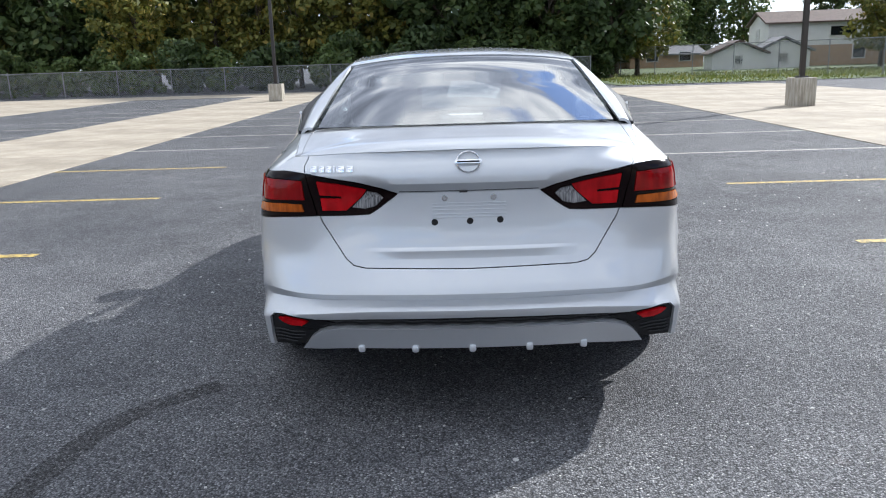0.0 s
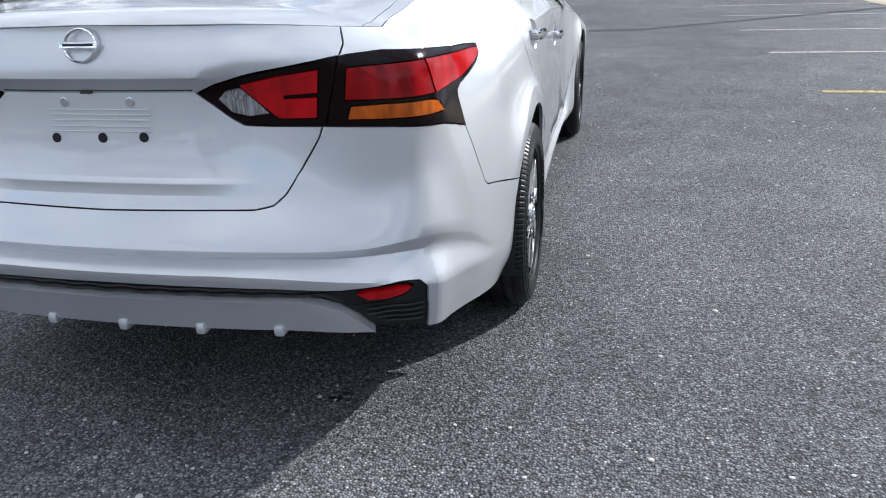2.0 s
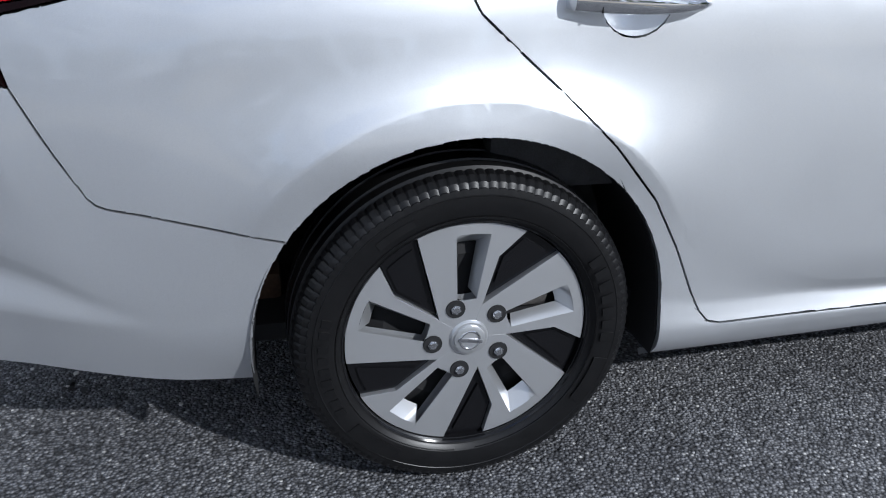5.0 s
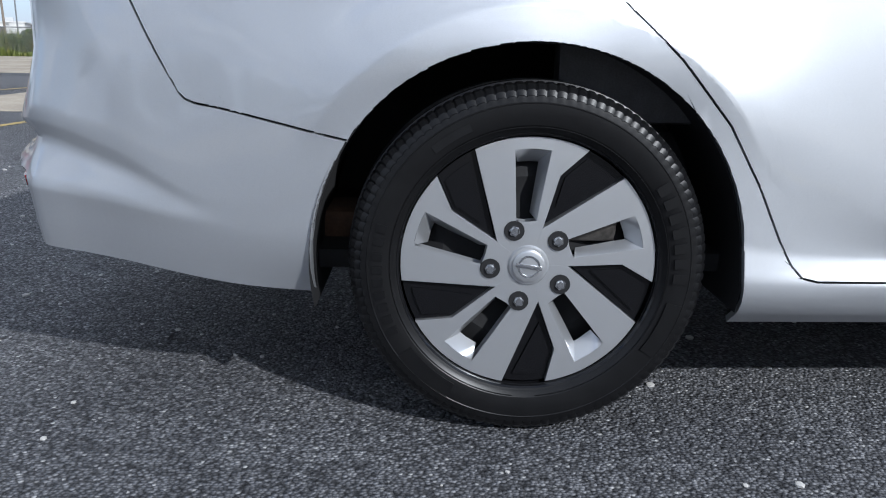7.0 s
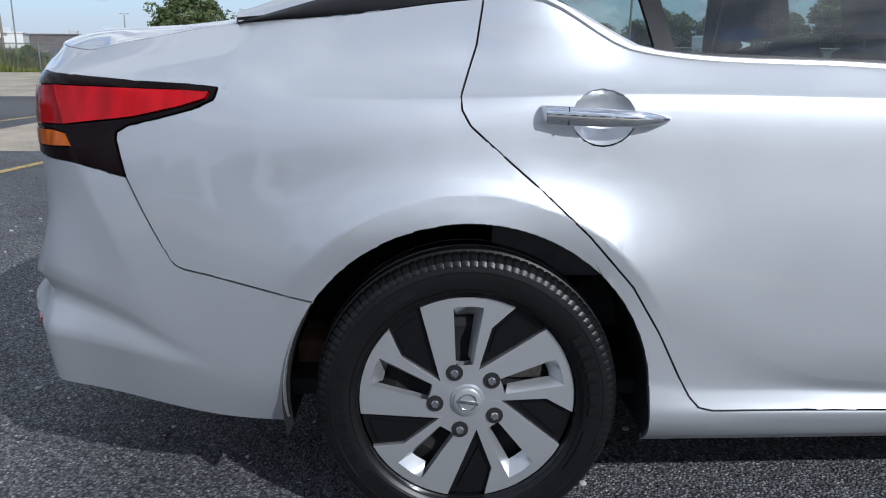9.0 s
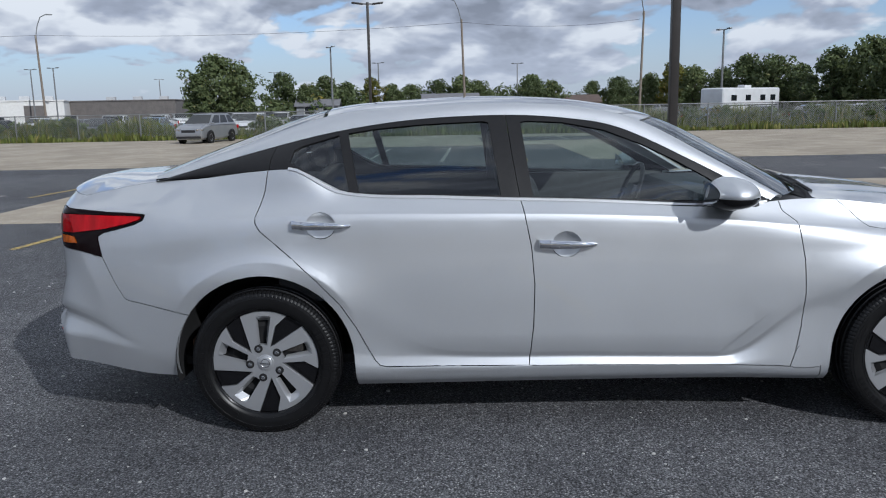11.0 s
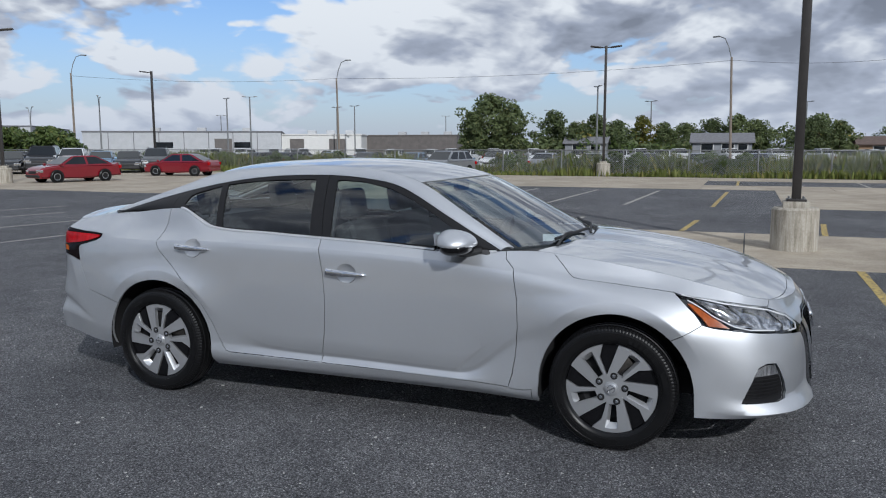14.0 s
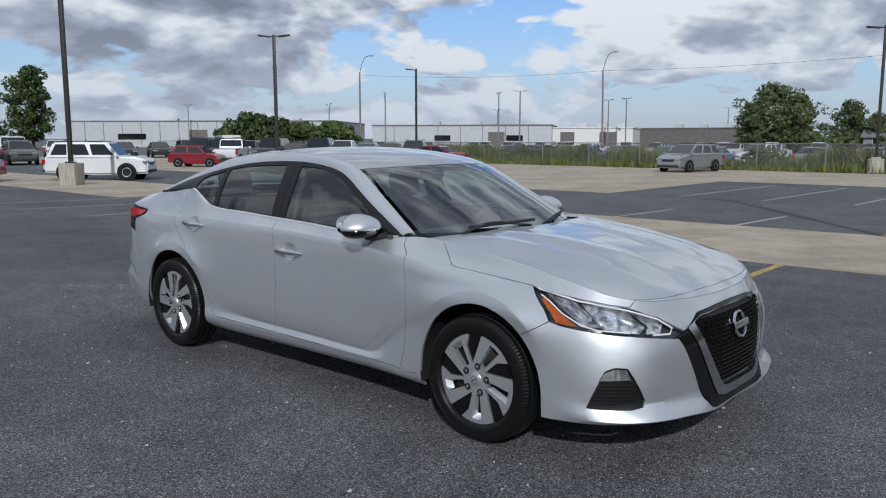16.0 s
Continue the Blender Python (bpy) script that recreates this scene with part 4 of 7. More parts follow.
body.panel("front_bumper", of("front_bumper"), PAINT, car, label="silver front bumper")
trunk = body.panel("trunk_lid", of("trunk"), PAINT, car, label="silver trunk lid with plate recess")[0]
body.panel("hood_side", of("hood"), PAINT, car, "copy", shrink=0.0015)
tail_o = body.panel("tail_lamp", of("tail_smoke_out"), DARK_RED, car, "copy", lift=0.003, label="wraparound red and amber tail lamp")
tail_i = body.panel("trunk_lamp", of("tail_smoke_in"), DARK_RED, car, "copy", lift=0.003, label="red lamp on the trunk lid")
# shaded red copy on the tail side of the fold, lit copy on the wing
for kk, mm, nm, host in (("red_out", RED_SHADED, "red_lens", tail_o), ("red_fold", RED_LENS, "red_wing_lens", tail_o), ("amber", AMBER_LENS, "amber_lens", tail_o), ("red_in", RED_LENS, "red_lens", tail_i), ("clear", SMOKED_LENS, "reversing_lens", tail_i)):
    for ob, h in zip(body.panel(nm, of(kk), mm, car, "copy", lift=0.0075 if kk == "red_fold" else 0.0045, depth=0.01, shrink=0.0008), host):
        ob.parent = h
LAMP_BACK = material("grey_lamp_bowl", (0.07, 0.072, 0.078), 0.28, 0.5)
lamp_front = body.panel("headlamp", of("head"), LAMP_BACK, car, "copy", lift=-0.045, depth=0.0, label="clear headlamp with chrome reflectors")
for ob, h in zip(body.panel("turn_signal", of("head_amber"), AMBER_LENS, car, "copy", lift=-0.010, depth=0.02), lamp_front):
    ob.parent = h
for ob, h in zip(body.panel("lamp_cover", of("head", "head_amber"), LAMP_COVER, car, "copy", lift=0.002, depth=0.0), lamp_front):
    ob.parent = h
    ob.visible_shadow = False
body.panel("fog_lamp", of("fog_lamp"), CLEAR_LENS, car, "copy", lift=-0.006, depth=0.02, label="clear fog lamp")
body.panel("fog_vent", of("fog_vent"), BLACK_TRIM, car, "copy", lift=-0.02, depth=0.0, label="black lower side vent")
body.panel("grille_backing", of("grille"), BLACK_PLASTIC, car, lift=-0.03, depth=0.0)
body.panel("grille_surround", of("v_band"), SATIN_CHROME, car, lift=0.006, depth=0.03, label="chrome V-shaped grille surround")
body.panel("grille_trim", of("v_black"), BLACK_GLOSS, car, lift=0.0, depth=0.02, label="gloss black trim round the grille")

# hood, trunk deck, roof and side windows
TOP_S = FINE_S
TOP_X = np.array([lower(s, float(np.interp(s, FINE_S, FINE_Z[9]))).x for s in FINE_S])
TOP_Y = np.array([lower(s, float(np.interp(s, FINE_S, FINE_Z[9]))).y for s in FINE_S])
TOP_Z = FINE_Z[9]
ORDER = np.argsort(TOP_Y)
Y_TAIL, Y_NOSE = float(TOP_Y[0]), float(TOP_Y[-1])


def top_at(y):
    return float(np.interp(y, TOP_Y[ORDER], TOP_X[ORDER])), float(np.interp(y, TOP_Y[ORDER], TOP_Z[ORDER]))


def deck_place(mid_keys, power):
    ys, zs = zip(*mid_keys)

    def place(x, y):
        xe, ze = top_at(y)
        zc = float(hermite(ys, zs, np.array([y]))[0])
        q = min(abs(x) / max(xe, 1e-4), 1.0)
        return Vector((x, y, ze + (zc - ze) * (1 - q ** power)))
    return place


def deck_rows(y0, y1, n, m, dense_end):
    out = []
    for i in range(n + 1):
        f = i / n
        f = 1 - (1 - f) ** 2 if dense_end else f * f
        y = y0 + (y1 - y0) * f
        xe = top_at(y)[0]
        out.append([(xe * j / m, y) for j in range(m + 1)])
    return out


hood_mid = [(3.50, 1.008), (3.62, 1.006), (3.9, 0.985), (4.2, 0.948), (4.45, 0.898), (4.62, 0.842), (4.72, 0.798), (Y_NOSE, 0.760)]
hood_z = deck_place(hood_mid, 2.3)


def hood_place(x, y):
    p = hood_z(x, y)
    fade = min(max((4.66 - y) / 0.35, 0), 1) * min(max((y - 3.6) / 0.3, 0), 1)
    # two raised creases run along the hood and draw together towards the nose
    for off, hgt, w in ((0.335 - 0.12 * (y - 3.6), 0.010, 0.07), (0.56 - 0.10 * (y - 3.6), 0.006, 0.05)):
        p.z += hgt * math.exp(-((x - off) / w) ** 2) * fade
    return p


hood = Sheet(deck_rows(3.50, Y_NOSE, 44, 30, True), hood_place)
NOSE = [(0.0, 4.752), (0.25, 4.742), (0.42, 4.722), (0.52, 4.70), (0.62, 4.665), (0.74, 4.60)]
COWL = [(0.0, 3.655), (0.30, 3.625), (0.52, 3.578), (0.68, 3.52), (0.745, 3.50)]
hood.cut(NOSE)
hood.cut(COWL)
hood.ready()
nose_y = lambda x: float(np.interp(x, [p[0] for p in NOSE], [p[1] for p in NOSE]))
cowl_y = lambda x: float(np.interp(x, [p[0] for p in COWL], [p[1] for p in COWL]))
hood.panel("hood", lambda x, y: cowl_y(x) < y < nose_y(x), PAINT, car, label="silver creased hood")
hood.panel("nose_panel", lambda x, y: y > nose_y(x), PAINT, car, shrink=0.0012)
hood.panel("hood_underside", lambda x, y: y > 3.5, SHADOW_GAP, car, lift=-0.016, depth=0)

deck_mid = [(Y_TAIL, 1.074), (Y_TAIL + 0.02, 1.090), (Y_TAIL + 0.06, 1.102), (0.22, 1.108), (0.40, 1.118), (0.52, 1.128), (0.64, 1.136)]
deck = Sheet(deck_rows(Y_TAIL, 0.64, 26, 24, False), deck_place(deck_mid, 3.0))
SPLIT = [(0.618, 0.02), (0.624, 0.12), (0.636, 0.25), (0.645, 0.42), (0.648, 0.66)]
deck.cut(SPLIT)
deck.ready()
split_x = lambda y: float(np.interp(y, [p[1] for p in SPLIT], [p[0] for p in SPLIT]))
for ob in deck.panel("trunk_deck", lambda x, y: x < split_x(y), PAINT, car, shrink=0.0012):
    ob.parent = trunk
deck.panel("quarter_top", lambda x, y: x > split_x(y), PAINT, car, "copy", shrink=0.0012)

# roof: outer edge of the glass and roof (x, y, z), middle line (y, z), and the outer line above the side windows
EDGE = [(.768, 3.365, 1.000), (.695, 3.06, 1.175), (.625, 2.766, 1.334), (.592, 2.50, 1.398), (.567, 2.15, 1.424), (.562, 1.75, 1.414), (.566, 1.36, 1.376), (.606, 1.00, 1.262), (.648, 0.60, 1.126)]
MID = [(3.640, 0.995), (3.290, 1.180), (2.925, 1.352), (2.56, 1.430), (2.15, 1.458), (1.75, 1.449), (1.33, 1.414), (0.93, 1.292), (0.50, 1.134)]
OUTER = [(.800, 3.30, 0.985), (.752, 2.99, 1.150), (.668, 2.68, 1.300), (.632, 2.45, 1.348), (.620, 2.15, 1.368), (.630, 1.75, 1.354), (.655, 1.38, 1.303), (.702, 1.00, 1.213), (.700, 0.60, 1.104)]


def canopy(t, s):
    e, m = catmull(EDGE, t), catmull(MID, t)
    q = abs(s) ** 2.3
    return Vector((e[0] * s, m[0] + (e[1] - m[0]) * q, m[1] + (e[2] - m[1]) * q))


def pane(name, t0, t1, s1, mat, label, lift=0.0, nt=24, ns=16, depth=0.006):
    rows = [[canopy(t0 + (t1 - t0) * i / nt, s1 * j / ns) for j in range(ns + 1)] for i in range(nt + 1)]
    return panel_from(grid_bm(rows), name, mat, car, "join", label, lift, depth, 0.001)[0]


windshield = pane("windshield", 0.03, 1.97, 0.965, GLASS_CLEAR, "clear laminated windshield reflecting clouds", -0.003, depth=0)
rear_glass = pane("rear_window", 6.05, 7.97, 0.965, GLASS_DARK, "sloping rear window reflecting clouds", -0.003, depth=0)
pane("roof", 2.0, 6.0, 1.0, PAINT, "silver roof panel", 0.0, 40, 18, 0.012)
pane("roof_lining", 1.95, 6.05, 0.95, HEADLINER, "grey roof lining", -0.035, 20, 10, 0)
for gl in (windshield, rear_glass):
    gl.visible_shadow = False


def band(name, t0, t1, sa, sb, mat, label="", lift=0.0, n=30):
    """A strip across the whole canopy between two places along it, as the dark border of the glass."""
    rows = [[canopy(t0 + (t1 - t0) * i / 3, sa + (sb - sa) * j / n) for j in range(n + 1)] for i in range(4)]
    return panel_from(grid_bm(rows), name, mat, car, "none", label, lift, 0.0, 0.0)[0]


band("windshield_border", 0.03, 0.16, -0.96, 0.96, BLACK_GLOSS, "black ceramic glass border", -0.006)
band("windshield_border", 1.90, 1.97, -0.96, 0.96, BLACK_GLOSS, "black ceramic glass border", -0.006)
band("rear_glass_border", 6.05, 6.13, -0.96, 0.96, BLACK_GLOSS, "black ceramic glass border", -0.006)
band("rear_glass_border", 7.86, 7.97, -0.96, 0.96, BLACK_GLOSS, "black ceramic glass border", -0.006)
for sg in (-1, 1):
    for t0, t1 in ((0.03, 1.97), (6.05, 7.97)):
        rows = [[canopy(t0 + (t1 - t0) * i / 24, sg * (0.915 + 0.05 * j / 2)) for j in range(3)] for i in range(25)]
        panel_from(grid_bm(rows), "glass_border", BLACK_GLOSS, car, "none", "", -0.006, 0.0, 0.0)


def rail(t, f):
    a, b = Vector(catmull(EDGE, t)), Vector(catmull(OUTER, t))
    p = a.lerp(b, f)
    bulge = 4 * f * (1 - f)
    return p + Vector((0.35, 0.15 if t < 2 else -0.1 if t > 6 else 0, 1.0)).normalized() * 0.012 * bulge


rail_rows = [[rail(8.0 * i / 80, j / 8) for j in range(9)] for i in range(81)]
panel_from(grid_bm(rail_rows), "roof_pillar", PAINT, car, "copy", "silver roof side and pillar", 0.0, 0.012, 0.001)

# side windows: between the shoulder and the line under the roof
OUT_Y = np.array([catmull(OUTER, 8 - 8 * i / 200) for i in range(201)])


def glass_edge(y):
    b = top_at(y)
    o = [float(np.interp(y, OUT_Y[:, 1], OUT_Y[:, k])) for k in (0, 2)]
    return b, o


def side_place(y, z):
    (xb, zb), (xo, zo) = glass_edge(y)
    w = (z - zb) / max(zo - zb, 1e-3)
    return Vector((xb - 0.004 + (xo - xb + 0.004) * w + 0.014 * 4 * w * (1 - w), y, z))


srows = []
for i in range(121):
    y = 0.605 + (3.295 - 0.605) * i / 120
    (xb, zb), (xo, zo) = glass_edge(y)
    zo = max(zo, zb + 0.004)
    srows.append([(y, zb + (zo - zb) * j / 16) for j in range(17)])
side = Sheet(srows, side_place)
WIN_Q = [(1.225, 1.185), (1.235, 1.232), (1.27, 1.250), (1.425, 1.292), (1.478, 1.060), (1.455, 1.058), (1.40, 1.085)]
WIN_R = [(1.468, 1.300), (1.60, 1.318), (1.80, 1.333), (2.07, 1.342), (2.09, 1.335), (2.135, 1.030), (1.525, 1.052)]
WIN_F = [(2.235, 1.335), (2.26, 1.340), (2.42, 1.331), (2.60, 1.295), (2.76, 1.232), (2.90, 1.160), (3.02, 1.092), (3.085, 1.050), (3.06, 0.990), (2.275, 1.022)]
for w in (WIN_Q, WIN_R, WIN_F):
    side.cut(w, True)
S_DOOR_R, S_B = [(1.13, 1.10), (1.135, 1.20), (1.165, 1.30)], [(2.222, 1.0), (2.205, 1.10), (2.19, 1.20), (2.165, 1.40)]
side.cut(S_DOOR_R)
side.cut(S_B)
side.ready()
yd = lambda z: float(np.interp(z, [p[1] for p in S_DOOR_R], [p[0] for p in S_DOOR_R]))
yb = lambda z: float(np.interp(z, [p[1] for p in S_B], [p[0] for p in S_B]))
in_win = lambda y, z: inside(WIN_Q, y, z) or inside(WIN_R, y, z) or inside(WIN_F, y, z)
side.panel("pillar_trim", lambda y, z: y < yd(z), BLACK_TRIM, car, "copy", "satin black rear pillar trim", 0.0, 0.012, 0.001)
side.panel("rear_window_frame", lambda y, z: yd(z) < y < yb(z) and not in_win(y, z), BLACK_TRIM, car, "copy", "satin black rear door window frame", 0.0, 0.012, 0.0015)
side.panel("front_window_frame", lambda y, z: y > yb(z) and not in_win(y, z), BLACK_TRIM, car, "copy", "satin black front door window frame", 0.0, 0.012, 0.0015)
for nm, poly, lab in (("quarter_glass", WIN_Q, "small tinted quarter glass"), ("rear_door_glass", WIN_R, "tinted rear door glass"), ("front_door_glass", WIN_F, "tinted front door glass")):
    for ob in side.panel(nm, lambda y, z: inside(poly, y, z), GLASS, car, "copy", lab, -0.006, 0.0, 0.0):
        ob.visible_shadow = False
# bright strip along the foot of the side windows
strip = [Vector((top_at(y)[0] + 0.001, y, top_at(y)[1] + 0.001)) - CAR0 for y in np.linspace(1.22, 3.28, 60)]
tb = tube_bm(strip, 0.0075, 6)
part("belt_moulding", mirrored(tb), BRIGHT_TRIM, car)
part("belt_moulding", tb, BRIGHT_TRIM, car, "thin chrome strip under the side windows")
kick = tube_bm([side_place(y, z) + Vector((.004, 0, 0)) - CAR0 for y, z in ((1.475, 1.050), (1.44, 1.058), (1.39, 1.083), (1.31, 1.126), (1.25, 1.158))], lambda f: .008 + .003 * f - .008 * max(0.0, f - .8) / .2, 8, flat=0.5)
part("window_kick_moulding", mirrored(kick), BRIGHT_TRIM, car)
part("window_kick_moulding", kick, BRIGHT_TRIM, car, "silver trim rising behind the quarter glass")

# ---- wheels ----
WR = 0.2295


def polar(r, deg, x=0.0):
    a = radians(deg)
    return Vector((x, r * WR * math.sin(a), r * WR * math.cos(a)))


def arc(r, a0, a1, n=8, x=0.0):
    return [polar(r, a0 + (a1 - a0) * i / n, x) for i in range(n + 1)]


def spoke_mesh():
    """One fifth of the wheel face: two blades either side of a slot."""
    bm = bmesh.new()
    depth = (-0.024, 0, 0)
    extrude_poly(bm, arc(1.0, 9, 25.6, 5) + [polar(.74, 17.0), polar(.335, 18.6)] + arc(.145, 18, -8, 3) + [polar(.35, -8), polar(.36, 8), polar(.91, 9)], depth)
    extrude_poly(bm, arc(1.0, -26, -9, 5) + [polar(.91, -8.5), polar(.37, -17), polar(.35, -8)] + arc(.145, -8, -54, 4) + [polar(.31, -53.4)], depth)
    extrude_poly(bm, arc(1.0, -9, 9, 5) + arc(.91, 9, -8.5, 5), depth)
    # sloping end and side of the slot
    for quad in ([polar(.91, 9), polar(.91, 0), polar(.80, 0, -.03), polar(.80, 7.5, -.03)], [polar(.91, 0), polar(.91, -8.5), polar(.80, -7.5, -.03), polar(.80, 0, -.03)],
                 [polar(.36, 8), polar(.91, 9), polar(.86, 4.5, -.028), polar(.40, 1.0, -.028)]):
        bm.faces.new([bm.verts.new(p) for p in quad])
    bmesh.ops.remove_doubles(bm, verts=bm.verts, dist=1e-5)
    inner = [f for f in bm.faces if abs(f.normal.x) < 0.3 and sum(len(e.link_faces) for e in f.edges) > 4 * 2]
    if inner:
        bmesh.ops.delete(bm, geom=inner, context='FACES_ONLY')
    bm.normal_update()
    edges = [e for e in bm.edges if len(e.link_faces) == 2 and e.calc_face_angle(0) > 1.0 and all(v.co.x > -0.001 for v in e.verts)]
    bmesh.ops.bevel(bm, geom=edges, offset=0.0055, segments=1, affect='EDGES', clamp_overlap=True)
    for v in bm.verts:
        r = math.hypot(v.co.y, v.co.z) / WR
        v.co.x += 0.090 - 0.004 * (1 - r) ** 2 - 0.006 * r * r
    return mesh_of("spoke", bm, ALLOY, angle=25)


def insert_mesh():
    bm = bmesh.new()
    extrude_poly(bm, [polar(.34, 19.6), polar(.74, 17.8)] + arc(.995, 26.0, 45.6, 5), (-0.012, 0, 0))
    a, b = extrude_poly(bm, [polar(.50, 23.0, .004), polar(.74, 20.5, .004)] + arc(.93, 26.8, 41.5, 5, .004), (-0.006, 0, 0))
    for v in bm.verts:
        r = math.hypot(v.co.y, v.co.z) / WR
        v.co.x += 0.081 - 0.012 * (1 - r) ** 2 - 0.006 * r * r
    return mesh_of("wheel_insert", bm, ALLOY_DARK, angle=20)


def tyre_mesh():
    half = [(0.0, .3265), (.020, .3265), (.023, .319), (.029, .319), (.032, .3262), (.056, .325), (.059, .318), (.065, .318), (.068, .3235), (.084, .320)]
    side = [(.096, .311), (.1005, .3015), (.1025, .3005), (.1030, .2985), (.1045, .2900), (.1060, .2892), (.1060, .2880), (.1052, .2870), (.1055, .282), (.1055, .266), (.102, .251), (.097, .243), (.094, .240), (.092, .2355), (.084, .2315)]
    prof = [(-a, r) for a, r in reversed(half + side)] + (half + side)[1:]
    n = 440
    bm = bmesh.new()
    rings = []
    for k in range(n):
        groove = k % 4 == 0
        c, s = math.cos(k * math.tau / n), math.sin(k * math.tau / n)
        row = []
        for a, r in prof:
            rr = r - (0.0026 if groove and abs(a) > .067 and r > .297 else 0)
            row.append(bm.verts.new((a, rr * s, rr * c)))
        rings.append(row)
    for k in range(n):
        for i in range(len(prof) - 1):
            bm.faces.new((rings[k][i], rings[k][i + 1], rings[(k + 1) % n][i + 1], rings[(k + 1) % n][i]))
    bmesh.ops.recalc_face_normals(bm, faces=bm.faces)
    # raised marks on the sidewall, plain bars in place of lettering, and a thin rib
    def mark(r0, r1, d0, d1, x0=.1046, t=.0028):
        q = []
        for d in np.linspace(d0, d1, max(2, int(abs(d1 - d0) / 4) + 2)):
            q.append((r0, d))
        top = [Vector((x0, r1 * math.sin(radians(d)), r1 * math.cos(radians(d)))) for _, d in q]
        low = [Vector((x0 + .001, r0 * math.sin(radians(d)), r0 * math.cos(radians(d)))) for _, d in q]
        extrude_poly(bm, top + low[::-1], (t, 0, 0))
    for d in (56, 62, 68, 74, 80, 86, 92):
        mark(.258, .283, d, d + 3.8)
    for d in (-118, -113, -108, -103, -98, -93, -88, -82, -77):
        mark(.262, .280, d, d + 3.0)
    mark(.258, .287, 104, 126, .1045, .0022)
    mark(.258, .287, -150, -126, .1045, .0022)
    mark(.262, .276, -40, -24, .1047, .002)
    mark(.2475, .2487, -175, 175, .1000, .0022)
    return mesh_of("tyre", bm, RUBBER, angle=17)


SPOKE, INSERT, TYRE = spoke_mesh(), insert_mesh(), tyre_mesh()
RIM = mesh_of("rim", lathe_bm([(.086, .2325), (.091, .2335), (.0935, .2365), (.090, .2385), (.078, .2380), (.050, .222), (-.02, .212), (-.09, .222), (-.1, .232)], 72), BLACK_GLOSS)
DISC = mesh_of("brake_disc", lathe_bm([(.030, .0), (.030, .075), (.018, .078), (.018, .142), (.002, .142), (.002, .0)], 48), STEEL)
# near-black dish: the shade behind the spokes is put into its colour
SHADE_DISH = mesh_of("wheel_shade_dish", lathe_bm([(.045, .04), (.050, .085), (.040, .12), (.048, .155), (.030, .205), (.034, .22)], 60), SHADOW_GAP)
CAP = mesh_of("centre_cap", lathe_bm([(.098, .0), (.098, .0255), (.0965, .029), (.0925, .0295), (.092, .034), (.088, .037), (.07, .0385)], 36), ALLOY)
nut_bm = bmesh.new()
add_cyl(nut_bm, (.070, 0, 0), (.088, 0, 0), .0112, .0100, 6)
add_cyl(nut_bm, (.088, 0, 0), (.0915, 0, 0), .0085, .0065, 10)
NUT = mesh_of("lug_nut", nut_bm, SATIN_CHROME)
# near-black disc proud of the spoke: a recess's shade as colour
WELL_SHADE = mesh_of("lug_well_shade", lathe_bm([(.0780, .0190), (.0858, .0180), (.0858, .0170), (.0850, .0), ], 20), SHADOW_GAP)
EMBLEM_RING = lathe_bm([(.0983, .0165), (.0995, .0170), (.0997, .0195), (.0983, .0205)], 32)
add_box(EMBLEM_RING, (.0992, 0, 0), (.0016, .047, .0075), .0006)
EMBLEM = mesh_of("cap_emblem", EMBLEM_RING, SATIN_CHROME)
calm = box_bm((.03, 0, 0), (.06, .13, .07), .02)
CALIPER = mesh_of("brake_caliper", calm, STEEL)


def wheel(x, y, turn, flip):
    w = new("wheel")
    w.parent = car
    w.matrix_basis = pose(x, y - CAR0.y, 0.3265, 0, 0, 180 if flip else 0) @ pose(0, 0, 0, -turn if not flip else turn)
    tagged(w, "black tyre on a five-spoke silver and black wheel")
    share("tyre", TYRE, w)
    share("rim", RIM, w)
    share("brake_disc", DISC, w)
    share("wheel_shade_dish", SHADE_DISH, w)
    share("centre_cap", CAP, w)
    share("cap_emblem", EMBLEM, w, pose(0, 0, 0, -turn * 0 - 8))
    share("brake_caliper", CALIPER, w, pose(0, 0.10, 0.07))
    for k in range(5):
        r = pose(0, 0, 0, -72 * k)
        share("spoke", SPOKE, w, r)
        share("wheel_insert", INSERT, w, r)
        n = r @ Matrix.Translation(polar(.30, -23.5, .0042))
        share("lug_nut", NUT, w, n)
        share("lug_well_shade", WELL_SHADE, w, n)


for sx in (1, -1):
    wheel(sx * 0.842, 1.10, 0, sx < 0)
    wheel(sx * 0.842, 3.924, -38, sx < 0)
# dark wheel wells and underside
for y0, r in ((1.10, 0.390), (3.935, 0.388)):
    rows = [[Vector((x, y0 + (r + .004) * math.cos(a), 0.325 + (r + .004) * math.sin(a))) - CAR0 for x in (0.50, 0.60, 0.75, 0.865, 0.925)] for a in np.linspace(-0.22, math.pi + 0.22, 40)]
    g = grid_bm(rows)
    rim_l = [v for v in g.verts if abs(v.co.x - 0.50) < 1e-4]
    hub_v = g.verts.new(Vector((0.50, y0, 0.30)) - CAR0)
    rim_l.sort(key=lambda v: math.atan2(v.co.z - 0.30, v.co.y + CAR0.y - y0))
    for a, b in zip(rim_l, rim_l[1:]):
        g.faces.new((hub_v, a, b))
    part("wheel_arch_liner", mirrored(g), SHADOW_GAP, car)
    part("wheel_arch_liner", g, SHADOW_GAP, car, "dark plastic wheel arch liner")
under = bmesh.new()
add_box(under, (0, 0.10, 0.30), (1.10, 4.3, 0.16), .03)
add_box(under, (0, 0.10, 0.24), (1.66, 1.75, 0.10), .03)
add_box(under, (0, -2.08, 0.42), (1.25, 0.42, 0.16), .05)
add_box(under, (0, 2.02, 0.33), (1.3, 0.36, 0.14), .05)
